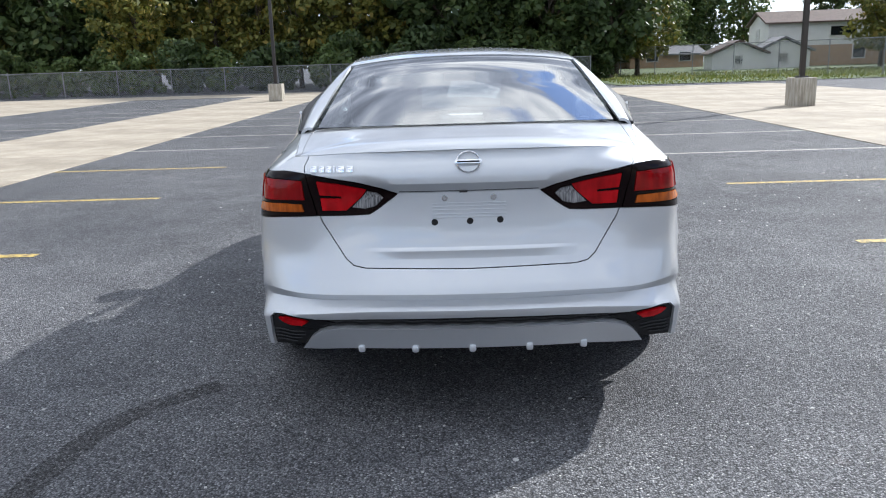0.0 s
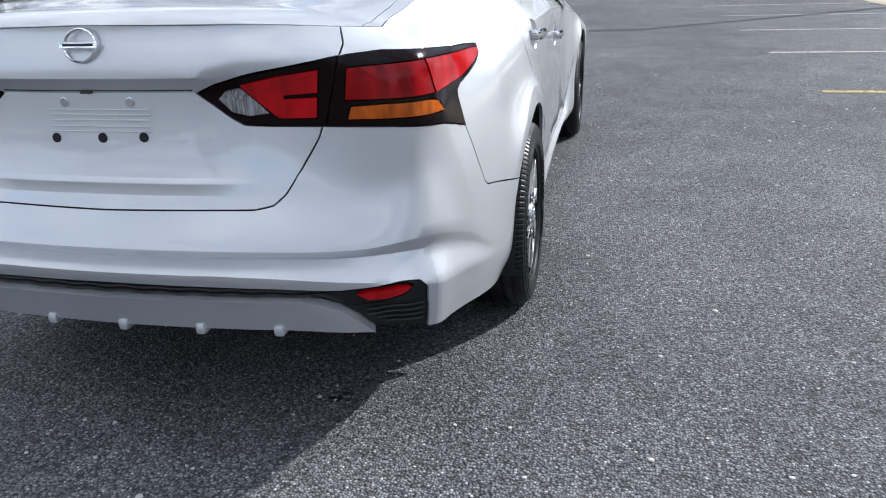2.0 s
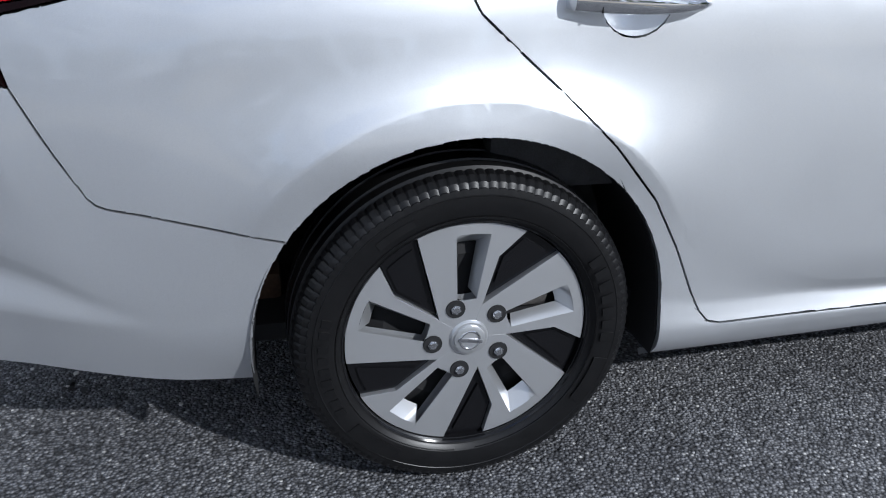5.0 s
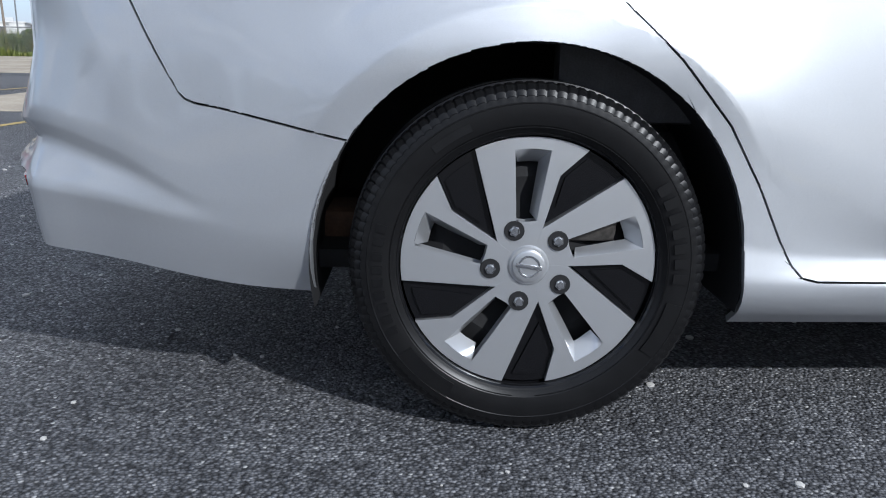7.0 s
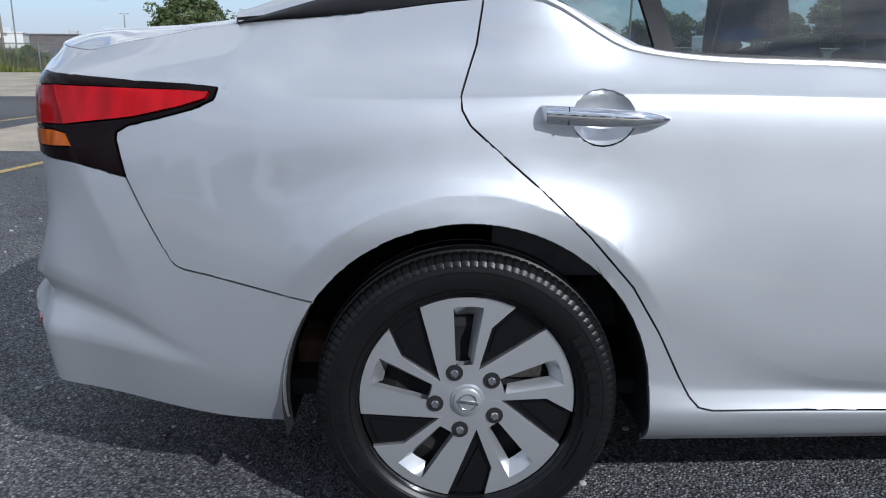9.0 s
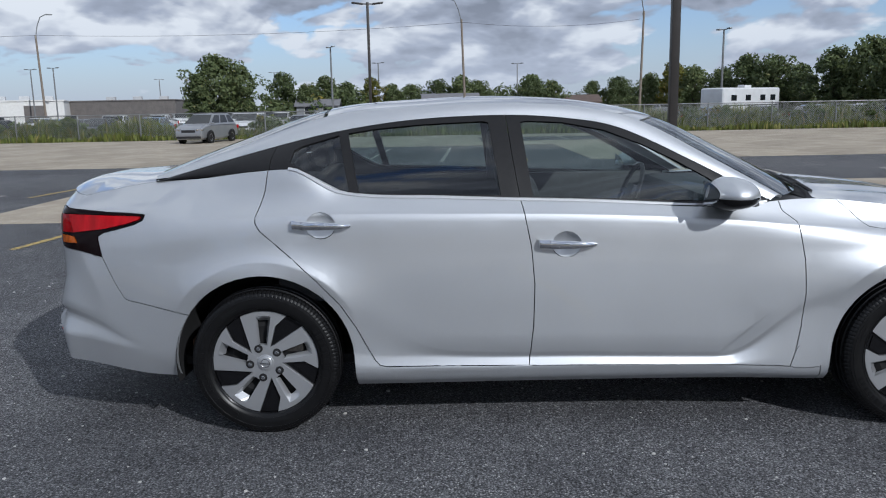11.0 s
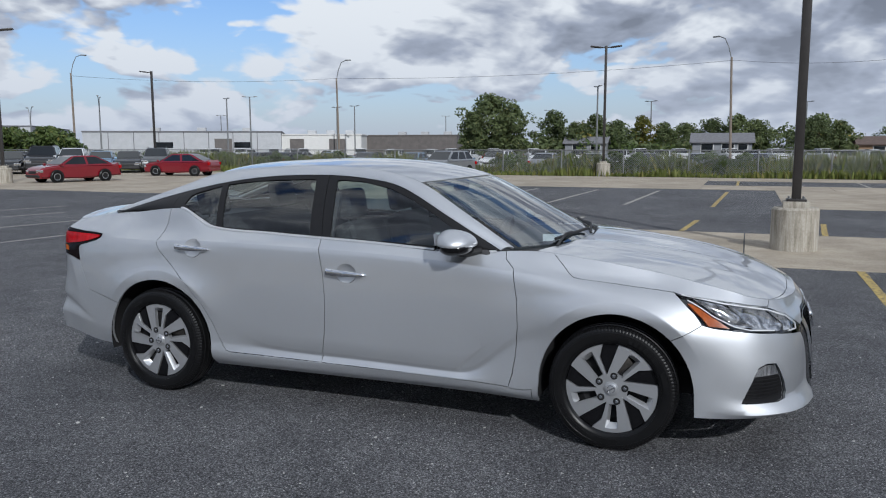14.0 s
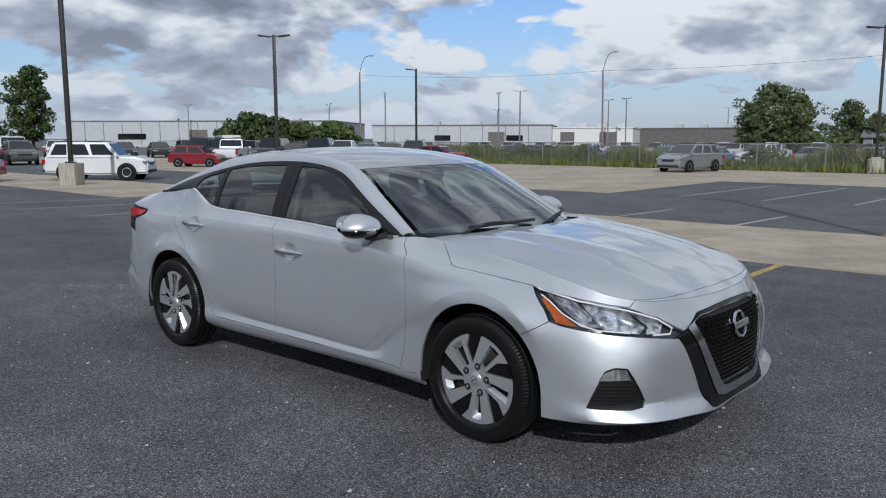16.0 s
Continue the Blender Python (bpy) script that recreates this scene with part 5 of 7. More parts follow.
part("underbody", under, SHADOW_GAP, car, "dark underbody")
bar = bmesh.new()
add_cyl(bar, (-.78, -1.42, .36), (.78, -1.42, .36), .028, n=10)
add_box(bar, (.62, -1.72, .34), (.16, .09, .07), .015)
add_box(bar, (-.62, -1.72, .34), (.16, .09, .07), .015)
part("rear_axle", bar, RUST, car, "rusty rear axle bracket")

# ---- door handles in their cups ----
def handle(y, z):
    rows = []
    for i in range(9):
        f = i / 8
        rows.append([lower(sy(y) + 0.0635 * f * math.cos(k * math.tau / 28), z + 0.0565 * f * math.sin(k * math.tau / 28)) - Vector((0.026 * (1 - f ** 2.4) + .0005, 0, 0)) for k in range(29)])
    cup = grid_bm(rows)
    for v in cup.verts:
        v.co -= CAR0
    bmesh.ops.remove_doubles(cup, verts=cup.verts, dist=1e-5)
    bmesh.ops.recalc_face_normals(cup, faces=cup.faces)
    pts = [(-.125, .012, .020), (-.118, .030, .0215), (-.06, .040, .022), (0, .043, .021), (.06, .040, .018), (.105, .030, .012), (.128, .013, .006)]
    bm = bmesh.new()
    rings = []
    for dy, out, hz in pts:
        base = lower(sy(y + dy), z - 0.035 * dy)
        rings.append([bm.verts.new(base - CAR0 + Vector((out - .010 + .009 * math.cos(a), 0, hz * 0.86 * math.sin(a)))) for a in np.linspace(0, math.tau, 14, endpoint=False)])
    for a, b in zip(rings, rings[1:]):
        for k in range(14):
            bm.faces.new((a[k], a[(k + 1) % 14], b[(k + 1) % 14], b[k]))
    bm.faces.new(rings[0])
    bm.faces.new(rings[-1])
    bmesh.ops.recalc_face_normals(bm, faces=bm.faces)
    seam = box_bm(lower(sy(y - .075), z + .003) - CAR0 + Vector((.0335, 0, 0)), (.004, .0022, .036), .0008)
    return cup, bm, seam


for (y, z), hosts in (((1.365, 0.925), doors_r), ((2.412, 0.825), doors_f)):
    for sgn, host in zip((1, -1), hosts):
        cup, bm, seam = handle(y, z)
        if sgn < 0:
            cup, bm, seam = mirrored(cup), mirrored(bm), mirrored(seam)
        part("handle_cup", cup, PAINT, host)
        part("door_handle", bm, CHROME, host, "chrome pull door handle")
        part("handle_joint", seam, SHADOW_GAP, host)

# ---- door mirrors ----
def mirror_bits(sgn):
    m = new("door_mirror")
    m.parent = car
    m.matrix_basis = pose(0.93 * sgn, 3.09 - CAR0.y, 1.025)
    tagged(m, "door mirror with silver cap and black foot")
    bm = bmesh.new()
    bmesh.ops.create_uvsphere(bm, u_segments=28, v_segments=16, radius=1.0)
    for v in bm.verts:
        x, y, z = v.co
        fat = 1 - 0.25 * max(x, 0) ** 2
        v.co = Vector((x * 0.128, (y if y > 0 else y * 0.6) * 0.135 * fat - 0.03 * (1 - abs(x)), z * 0.078 * fat if z > 0 else max(z, -0.12) * 0.055))
    for v in bm.verts:
        v.co.x *= sgn
    if sgn < 0:
        bmesh.ops.reverse_faces(bm, faces=bm.faces)
    part("mirror_cap", bm, PAINT, m, "rounded silver mirror cap")
    lo = bmesh.new()
    bmesh.ops.create_uvsphere(lo, u_segments=24, v_segments=12, radius=1.0)
    for v in lo.verts:
        x, y, z = v.co
        v.co = Vector((x * 0.122 * sgn, (y if y > 0 else y * 0.55) * 0.128 - 0.03 * (1 - abs(x)), min(z, 0.3) * 0.052 - 0.010))
    if sgn < 0:
        bmesh.ops.reverse_faces(lo, faces=lo.faces)
    part("mirror_base", lo, BLACK_GLOSS, m, "black lower mirror shell")
    foot = tube_bm([(-0.045 * sgn, -.005, -.052), (-0.085 * sgn, .035, -.062), (-0.125 * sgn, .10, -.052)], lambda f: .026 + .012 * f, 10, flat=0.55)
    part("mirror_foot", foot, BLACK_PLASTIC, m)
    gl = bmesh.new()
    vs = [gl.verts.new(Vector((sgn * 0.098 * math.cos(a) * (1 + .1 * math.sin(a)), -0.112 + 0.03 * math.cos(a) ** 2, 0.010 + 0.052 * math.sin(a)))) for a in np.linspace(0, math.tau, 28, endpoint=False)]
    gl.faces.new(vs if sgn < 0 else vs[::-1])
    part("mirror_glass", gl, CHROME, m)


mirror_bits(1)
mirror_bits(-1)

# ---- tail details: emblem, name bars, plate recess ----
def on_tail(x, z, out=0.0):
    p = lower(s_of(abs(x), 0.08, z), z)
    return Vector((x, p.y - out, z)) - CAR0


em = lathe_bm([(0, .038), (.004, .039), (.006, .0415), (.004, .0445), (0, .0455)], 40, 'Z')
for v in em.verts:
    v.co = Vector((v.co.x, -v.co.z, v.co.y * 0.9))
add_box(em, (0, -.006, 0), (.100, .008, .016), .003)
bmesh.ops.recalc_face_normals(em, faces=em.faces)
ob = part("tail_emblem", em, CHROME, trunk, "round chrome emblem with a plain crossbar")
ob.matrix_basis = Matrix.Translation(on_tail(0, 1.030, .009)) @ pose(0, 0, 0, -15)
plate = box_bm((0, -.0105, 0), (.080, .002, .006), .0005)
part("emblem_bar", plate, BLACK_TRIM, trunk).matrix_basis = ob.matrix_basis.copy()
for k, w in enumerate((.024, .020, .022, .006, .030, .024)):
    x = -0.568 + [0, .031, .058, .078, .102, .137][k]
    b = box_bm((0, 0, 0), (w, .006, .024), .0015)
    part("name_bar", b, CHROME, trunk, "plain raised chrome bar").matrix_basis = Matrix.Translation(on_tail(x, 1.012, .004)) @ pose(0, 0, 0, -14, 0, -6)
for x, z in ((-.128, .808), (0.002, .810), (.113, .812)):
    part("screw_hole", lathe_bm([(0, .0125), (.003, .0115), (.003, 0)], 20, 'Z'), SHADOW_GAP, trunk).matrix_basis = Matrix.Translation(on_tail(x, z, 0)) @ pose(0, 0, 0, 90)
for x in (-.089, .09):
    b = lathe_bm([(0, .012), (.004, .0115), (.005, .006), (.003, 0)], 18, 'Z')
    part("plate_screw", b, SATIN_CHROME, trunk).matrix_basis = Matrix.Translation(on_tail(x, .897, 0)) @ pose(0, 0, 0, 90)
for z in (.878, .866, .853, .838, .826):
    part("plate_rib", box_bm((0, 0, 0), (.27, .005, .0022), .0008), PAINT, trunk).matrix_basis = Matrix.Translation(on_tail(0, z, .0005))
for z, out in ((.706, .0),):
    rows = []
    for x in np.linspace(-.40, .40, 41):
        e = min(1, (0.40 - abs(x)) / .16)
        rows.append([on_tail(x, z + dz, o * e + .0006) for dz, o in ((-.030, 0), (-.012, .003), (-.003, .0065), (.001, .0075), (.008, .001), (.012, 0))])
    g = grid_bm(rows)
    bmesh.ops.recalc_face_normals(g, faces=g.faces)
    part("trunk_ledge", g, PAINT, trunk, angle=60)
# near-black strip added where the overhang above the plate only casts shade
lip = [on_tail(x, .926 - .0 * x, -.004) for x in np.linspace(-.255, .255, 30)]
part("plate_shade_strip", tube_bm(lip, .0045, 6), SHADOW_GAP, trunk)
part("trunk_button", box_bm(on_tail(-.02, .921, .002), (.03, .012, .008), .002), BLACK_PLASTIC, trunk)
# ribs on the bumper insert and fins under it
for i, z in enumerate(np.linspace(.345, .462, 9)):
    pts = []
    for s in np.linspace(-s_of(.765, .16, .42), s_of(.765, .16, .42), 70):
        if inside([(-1, 0.460)] + VENT_TOP + [(VENT_TOP[-1][0] - .03, 0.2), (-1, 0.2)], abs(s), z - .004) and not inside([(-1, 0.424)] + VENT_LOW + [(-1, 0.2)], abs(s), z + .010) and not inside([(-1, 0.424)] + VENT_LOW + [(-1, 0.2)], abs(s) - .022, z) and not any(inside(REFL_CUP, abs(s) + ds, z + dz) for ds in (-.006, .006) for dz in (-.006, .006)):
            p = lower(abs(s), z + .0022 * math.sin(s * 210))
            pts.append(Vector((p.x if s > 0 else -p.x, p.y + .009, p.z)) - CAR0)
        else:
            if len(pts) > 3:
                part("vent_rib", tube_bm(pts, .0028, 5), BLACK_TRIM, car)
            pts = []
    if len(pts) > 3:
        part("vent_rib", tube_bm(pts, .0028, 5), BLACK_TRIM, car)
for x in (-.42, -.215, 0.0, .215, .42):
    fp = on_tail(x, .344)
    f = box_bm((x, fp.y + .002, .333), (.028, .046, .030), .010)
    part("diffuser_fin", f, PAINT, car)

# ---- headlamps, grille, fog vents ----
def on_nose(x, y, z, inn=0.0):
    s = s_of(x, y, z)
    p = lower(s, z)
    i = int(s / S_END * 1399)
    return p - Vector((NX[i], NY[i], 0)) * inn - CAR0


def lamp_cell(pts, mat, name, host, inn=0.010, bulge=0.0):
    """A reflector cell that follows the lamp's surface."""
    for sgn, h in zip((1, -1), host):
        bm = bmesh.new()
        ring_v = [on_nose(*p, inn) for p in pts]
        deep = [on_nose(*p, inn + .024) for p in pts]
        c = sum(deep, Vector()) / len(deep)
        rings = [ring_v, [a.lerp(c, .35) * .5 + b.lerp(c, .35) * .5 for a, b in zip(ring_v, deep)], [a.lerp(c, .8) for a in deep]]
        vs = [[bm.verts.new(Vector((p.x * sgn, p.y, p.z))) for p in r] for r in rings]
        for a, b in zip(vs, vs[1:]):
            for k in range(len(a)):
                bm.faces.new((a[k], a[(k + 1) % len(a)], b[(k + 1) % len(a)], b[k]))
        bm.faces.new(vs[-1])
        bmesh.ops.recalc_face_normals(bm, faces=bm.faces)
        part(name, bm, mat, h, angle=50)


lamp_cell([(.800, 4.44, .772), (.71, 4.60, .744), (.665, 4.67, .672), (.70, 4.67, .645), (.80, 4.56, .658)], CLEAR_LENS, "reflector_cell", lamp_front)
lamp_cell([(.695, 4.61, .738), (.615, 4.69, .708), (.585, 4.73, .672), (.62, 4.74, .640), (.685, 4.70, .642), (.66, 4.69, .672)], CLEAR_LENS, "reflector_cell", lamp_front)
lamp_cell([(.845, 4.29, .800), (.81, 4.42, .775), (.79, 4.56, .672), (.84, 4.48, .676), (.86, 4.38, .745)], CLEAR_LENS, "reflector_cell", lamp_front, .010)
for sgn, h in zip((1, -1), lamp_front):
    path = [on_nose(*p, .004) for p in ((.838, 4.24, .817), (.80, 4.43, .781), (.70, 4.61, .744), (.60, 4.71, .700), (.545, 4.765, .655), (.57, 4.76, .632), (.66, 4.72, .638))]
    part("running_light", tube_bm([Vector((p.x * sgn, p.y, p.z)) for p in path], .0045, 6), WHITE_LENS, h, "bright running light strip")
    side_path = [on_nose(*p, .003) for p in ((.872, 4.27, .795), (.868, 4.33, .765), (.866, 4.39, .725), (.850, 4.48, .680), (.815, 4.54, .664), (.74, 4.65, .652))]
    part("light_guide", tube_bm([Vector((p.x * sgn, p.y, p.z)) for p in side_path], .0035, 6), WHITE_LENS, h, "white light guide beside the amber lens")
# grille mesh of small slanted links
gb = bmesh.new()
for r in range(16):
    z = .345 + r * .0205
    for c in range(-18, 19):
        x = (c + (.5 if r % 2 else 0)) * .0245
        if abs(x) > .405 or not inside(GRILLE, s_of(abs(x), 4.85, z), z):
            continue
        p = lower(s_of(abs(x), 4.86, z), z)
        add_box(gb, Vector((x, p.y - .012, z)) - CAR0, (.021, .014, .0045), 0, Euler((0.3, 0.0, 0)).to_matrix())
        add_box(gb, Vector((x - .0122, p.y - .014, z + .010)) - CAR0, (.003, .012, .018), 0, Euler((0, .55 if c % 2 else -.55, 0)).to_matrix())
part("grille_mesh", gb, BLACK_GLOSS, car, "black mesh grille", smooth=False)
fe = lathe_bm([(0, .058), (.008, .060), (.010, .066), (.008, .072), (0, .074)], 40, 'Z')
for v in fe.verts:
    v.co = Vector((v.co.x, v.co.z, v.co.y * 0.95))
add_box(fe, (0, .010, 0), (.175, .012, .036), .003)
bmesh.ops.recalc_face_normals(fe, faces=fe.faces)
part("grille_emblem", fe, SATIN_CHROME, car, "round dark chrome emblem with a plain crossbar").matrix_basis = Matrix.Translation(on_nose(0, 4.88, .595, -.001)) @ pose(0, 0, 0, 14)
for sgn in (1, -1):
    for z in (.335, .352, .369, .386, .403, .420):
        pts = [on_nose(x, y, z, .014) for x, y in ((.885 - (z - .33) * .2, 4.56 + (z - .33) * .1), (.83, 4.64), (.755 + (z - .33) * .3, 4.715))]
        part("fog_vent_rib", tube_bm([Vector((p.x * sgn, p.y, p.z)) for p in pts], .004, 5), BLACK_TRIM, car)

# ---- wipers and cowl ----
cow = []
for i in range(25):
    x = -0.735 + 1.47 * i / 24
    yc = cowl_y(abs(x))
    q = (abs(x) / .735) ** 2.2
    cow.append([Vector((x, yc + .01 - d, 0.985 + (.004 if d < .02 else -.012) + .004 * (1 - q))) - CAR0 for d in (0.0, .03, .08, .13, .20)])
g = grid_bm(cow)
bmesh.ops.recalc_face_normals(g, faces=g.faces)
part("cowl_grille", g, BLACK_PLASTIC, car, "black plastic cowl under the windshield")
for x0, x1, t0, t1 in ((0.50, -0.02, .10, .19), (-0.20, -0.62, .10, .22)):
    e = [catmull(EDGE, t)[0] for t in (t0, t1)]
    a, b = canopy(t0, x0 / e[0]), canopy(t1, x1 / e[1])
    piv = Vector((x0 + .10, cowl_y(abs(x0)) - .02, 1.0))
    pts = [a.lerp(b, f) + Vector((0, .012, .016)) for f in np.linspace(0, 1, 9)]
    w = new("wiper")
    w.parent = car
    tagged(w, "black windshield wiper")
    part("wiper_blade", tube_bm([p - CAR0 for p in pts], .009, 6), BLACK_PLASTIC, w)
    part("wiper_arm", tube_bm([piv - CAR0, a.lerp(b, .25) - CAR0 + Vector((0, .02, .028)), a.lerp(b, .5) - CAR0 + Vector((0, .014, .024))], .008, 6), BLACK_PLASTIC, w)

# ---- cabin, seen through the glass ----
def seat(x, y, bench=0.0):
    st = new("seat")
    st.parent = car
    st.matrix_basis = pose(x, y - CAR0.y, 0.32)
    tagged(st, "black cloth car seat")
    w = 0.50 + bench
    part("seat_cushion", box_bm((0, .02, .14), (w, .50, .18), .06), SEAT, st)
    part("seat_back", box_bm((0, -.30, .47), (w - .02, .15, .60), .06, Euler((radians(18), 0, 0)).to_matrix(), 3), SEAT, st)
    heads = (0,) if not bench else (-.42, .42)
    for hx in heads:
        part("headrest", box_bm((hx, -.435, .86), (.26, .10, .19), .045, Euler((radians(10), 0, 0)).to_matrix(), 3), SEAT, st)
        for px in (-.06, .06):
            part("headrest_post", cyl_bm((hx + px, -.42, .70), (hx + px, -.435, .80), .006, n=8), SATIN_CHROME, st)


seat(.37, 2.62)
seat(-.37, 2.62)
seat(0, 1.60, .76)
part("cabin_floor", box_bm((0, -.35, .30), (1.6, 2.9, .04), .01), SHADOW_GAP, car)
part("parcel_shelf", box_bm((0, -1.62, 1.02), (1.24, .56, .03), .01), INTERIOR, car, "dark parcel shelf")
dash = box_bm((0, 0.86, .86), (1.46, .46, .24), .07, None, 3)
part("dashboard", dash, INTERIOR, car, "dark dashboard")
part("centre_console", box_bm((0, .15, .50), (.26, .95, .30), .05), INTERIOR, car)
sw = lathe_bm([(-.013, .172), (0, .159), (.013, .172), (0, .185)], 36, 'Z', True)
add_box(sw, (0, 0, -.01), (.15, .10, .04), .02)
add_box(sw, (0, 0, -.005), (.34, .03, .014), .005)
part("steering_wheel", sw, INTERIOR, car, "black steering wheel").matrix_basis = pose(-.37, .50, .90, 68)
part("rear_view_mirror", box_bm((0, .34, 1.285), (.23, .03, .065), .012), BLACK_PLASTIC, car)
for sx in (1, -1):
    part("door_card", box_bm((sx * .80, -.25, .78), (.06, 2.1, .42), .02), INTERIOR, car)
    part("b_post", box_bm((sx * .68, -.26, 1.11), (.03, .11, .34), .015, Euler((0, radians(-24 * sx), 0)).to_matrix()), INTERIOR, car)
part("dash_paper", box_bm((.10, 1.01, .983), (.36, .20, .002), 0, Euler((0, 0, .25)).to_matrix()), PAPER, car, "white paper lying on the dashboard")

# ---- ground ----
def flat(name, x0, x1, y0, y1, z, mat, label, n=1, kind="structure"):
    bm = grid_bm([[(x0 + (x1 - x0) * i / n, y0 + (y1 - y0) * j / n, z) for j in range(n + 1)] for i in range(n + 1)])
    bmesh.ops.recalc_face_normals(bm, faces=bm.faces)
    ob = part(name, bm, mat, None, label, False)
    return tagged(ob, kind=kind)


def drop(x):
    """The lots beyond the west fence lie lower."""
    return float(np.interp(x, (-50.0, -36.3), (-0.4, 0.0)))


gb0 = grid_bm([[(x, y, drop(x)) for y in (-1500, -300, 300, 1500)] for x in (-1500, -300, -50, -47, -43, -39, -36.3, 300, 1500)])
bmesh.ops.recalc_face_normals(gb0, faces=gb0.faces)
ground = tagged(part("ground", gb0, ASPHALT, None, "dark speckled asphalt car park surface", False), kind="structure")
if ground.data.polygons[0].normal.z < 0:
    ground.data.flip_normals()


def slabs(name, x0, x1, y0, y1, nx, ny, label):
    """Concrete paving laid in bays with open joints."""
    top = tagged(new(name), label, "paving", kind="structure")
    top.matrix_basis = pose((x0 + x1) / 2, (y0 + y1) / 2, 0)
    w, d = (x1 - x0) / nx, (y1 - y0) / ny
    me = mesh_of("slab", box_bm((0, 0, .003), (w - .018, d - .018, .014), .003, None, 1), CONCRETE)
    for i in range(nx):
        for j in range(ny):
            share("slab", me, top, pose((i + .5) * w - (x1 - x0) / 2, (j + .5) * d - (y1 - y0) / 2, 0))
    return top


slabs("pavement_island", -9.75, -5.85, -4.6, 41.0, 1, 15, "pale concrete strip between parking bays")
slabs("pavement_island", -9.75, -5.85, -60.0, -13.2, 1, 15, "pale concrete strip between parking bays")
slabs("pavement_east", 6.2, 14.5, -40.0, 34.0, 2, 20, "pale concrete strip beside the parking bays")
slabs("pavement_west", -33.2, -23.6, -60.0, 3.0, 2, 14, "broad pale concrete apron along the fence")
slabs("pavement_west", -26.4, -23.6, 3.0, 11.5, 1, 2, "broad pale concrete apron along the fence")
slabs("pavement_west", -33.2, -30.2, 3.0, 11.5, 1, 2, "broad pale concrete apron along the fence")
slabs("pavement_west", -33.2, -23.6, 11.5, 41.0, 2, 7, "broad pale concrete apron along the fence")
slabs("pavement_west", -23.6, -15.6, -60.0, -4.6, 2, 14, "broad pale concrete apron along the fence")
slabs("pavement_west", -23.6, -15.8, 5.4, 41.0, 2, 9, "broad pale concrete apron along the fence")
slabs("pavement_north", -15.8, -9.75, 36.5, 41.0, 1, 1, "pale concrete at the end of the lot")


def line(x0, y0, x1, y1, mat, w=0.10, label="worn yellow parking line"):
    d = Vector((x1 - x0, y1 - y0, 0))
    n = Vector((-d.y, d.x, 0)).normalized() * w / 2
    a, b = Vector((x0, y0, .004)), Vector((x1, y1, .004))
    k = max(2, int(d.length / .35))
    rg = random.Random(int(abs(x0 * 31 + y0 * 17) * 10))
    rows = []
    for i in range(k + 1):
        p = a.lerp(b, i / k)
        rows.append([p + n * (1 + rg.uniform(-.08, .06)), p - n * (1 + rg.uniform(-.08, .06))])
    bm = grid_bm(rows)
    bmesh.ops.recalc_face_normals(bm, faces=bm.faces)
    if sum(f.normal.z for f in bm.faces) < 0:
        bmesh.ops.reverse_faces(bm, faces=bm.faces)
    tagged(part("parking_line", bm, mat, None, label, False), group="parking lines", kind="structure")


for k in range(12):
    y = 3.2 + 2.66 * k
    line(-5.85, y, -3.35, y, YELLOW if k < 3 else WHITE_LINE)
for k in range(11):
    y = 2.93 + 2.83 * k
    line(2.9, y, 6.2, y, YELLOW if k < 2 else WHITE_LINE)
for k in range(14):
    y = -1.2 + 2.33 * k
    line(-9.75, y, -12.0, y + .15, YELLOW if k in (2, 3) else WHITE_LINE)
for y, m in ((-2.55, WHITE_LINE), (-0.42, WHITE_LINE), (1.6, WHITE_LINE), (3.75, YELLOW)):
    line(-22.3, y + .2, -15.7, y, m)
for y in (4.2, 6.4, 8.6, 10.8):
    line(-30.1, y, -26.5, y, YELLOW if y < 5 else WHITE_LINE)
for x0, x1, y0, y1 in ((-4.6, -6.1, -4.35, -4.1), (-3.0, -9.4, -6.75, -5.95), (-3.0, -11.4, -9.1, -7.75), (-2.9, -9.0, -11.6, -10.2), (-3.0, -10.5, -13.6, -11.7)):
    line(x0, y0, x1, y1, WHITE_LINE, label="faded white parking line")
line(-3.9, -2.75, -6.2, -2.45, YELLOW)
line(-9.0, -5.3, -11.2, -5.0, YELLOW)
# tyre marks, drips and loose grit on the asphalt
for pts, w in ((((-1.62, -1.0), (-1.56, -.5), (-1.50, 0.0), (-1.36, .30), (-1.12, .52)), .06),):
    path = [catmull(pts, t) for t in np.linspace(0, len(pts) - 1, 24)]
    rows = []
    for i, p in enumerate(path):
        q = path[min(i + 1, len(path) - 1)] - path[max(i - 1, 0)]
        nrm = Vector((-q[1], q[0], 0)).normalized() * w
        rows.append([Vector((p[0], p[1], .003)) + nrm, Vector((p[0], p[1], .003)) - nrm])
    g = grid_bm(rows)
    for f in g.faces:
        if f.normal.z < 0:
            f.normal_flip()
    tyre_mark = speckled("rubber_smear", (0.022, 0.020, 0.020), (0.034, 0.031, 0.030), 6.0, 0.7, 0.5, 0.003, 130.0)
    wire(tyre_mark, "Alpha", ramp(tyre_mark, noise_node(tyre_mark, 55.0, 5.0, 0.7), (0.36, (0.1, 0.1, 0.1)), (0.62, (0.6, 0.6, 0.6))))
    tagged(part("tyre_mark", g, tyre_mark, None, "dark curved tyre mark on the asphalt", False), category="stain", kind="structure")
rg = random.Random(5)
spots = bmesh.new()
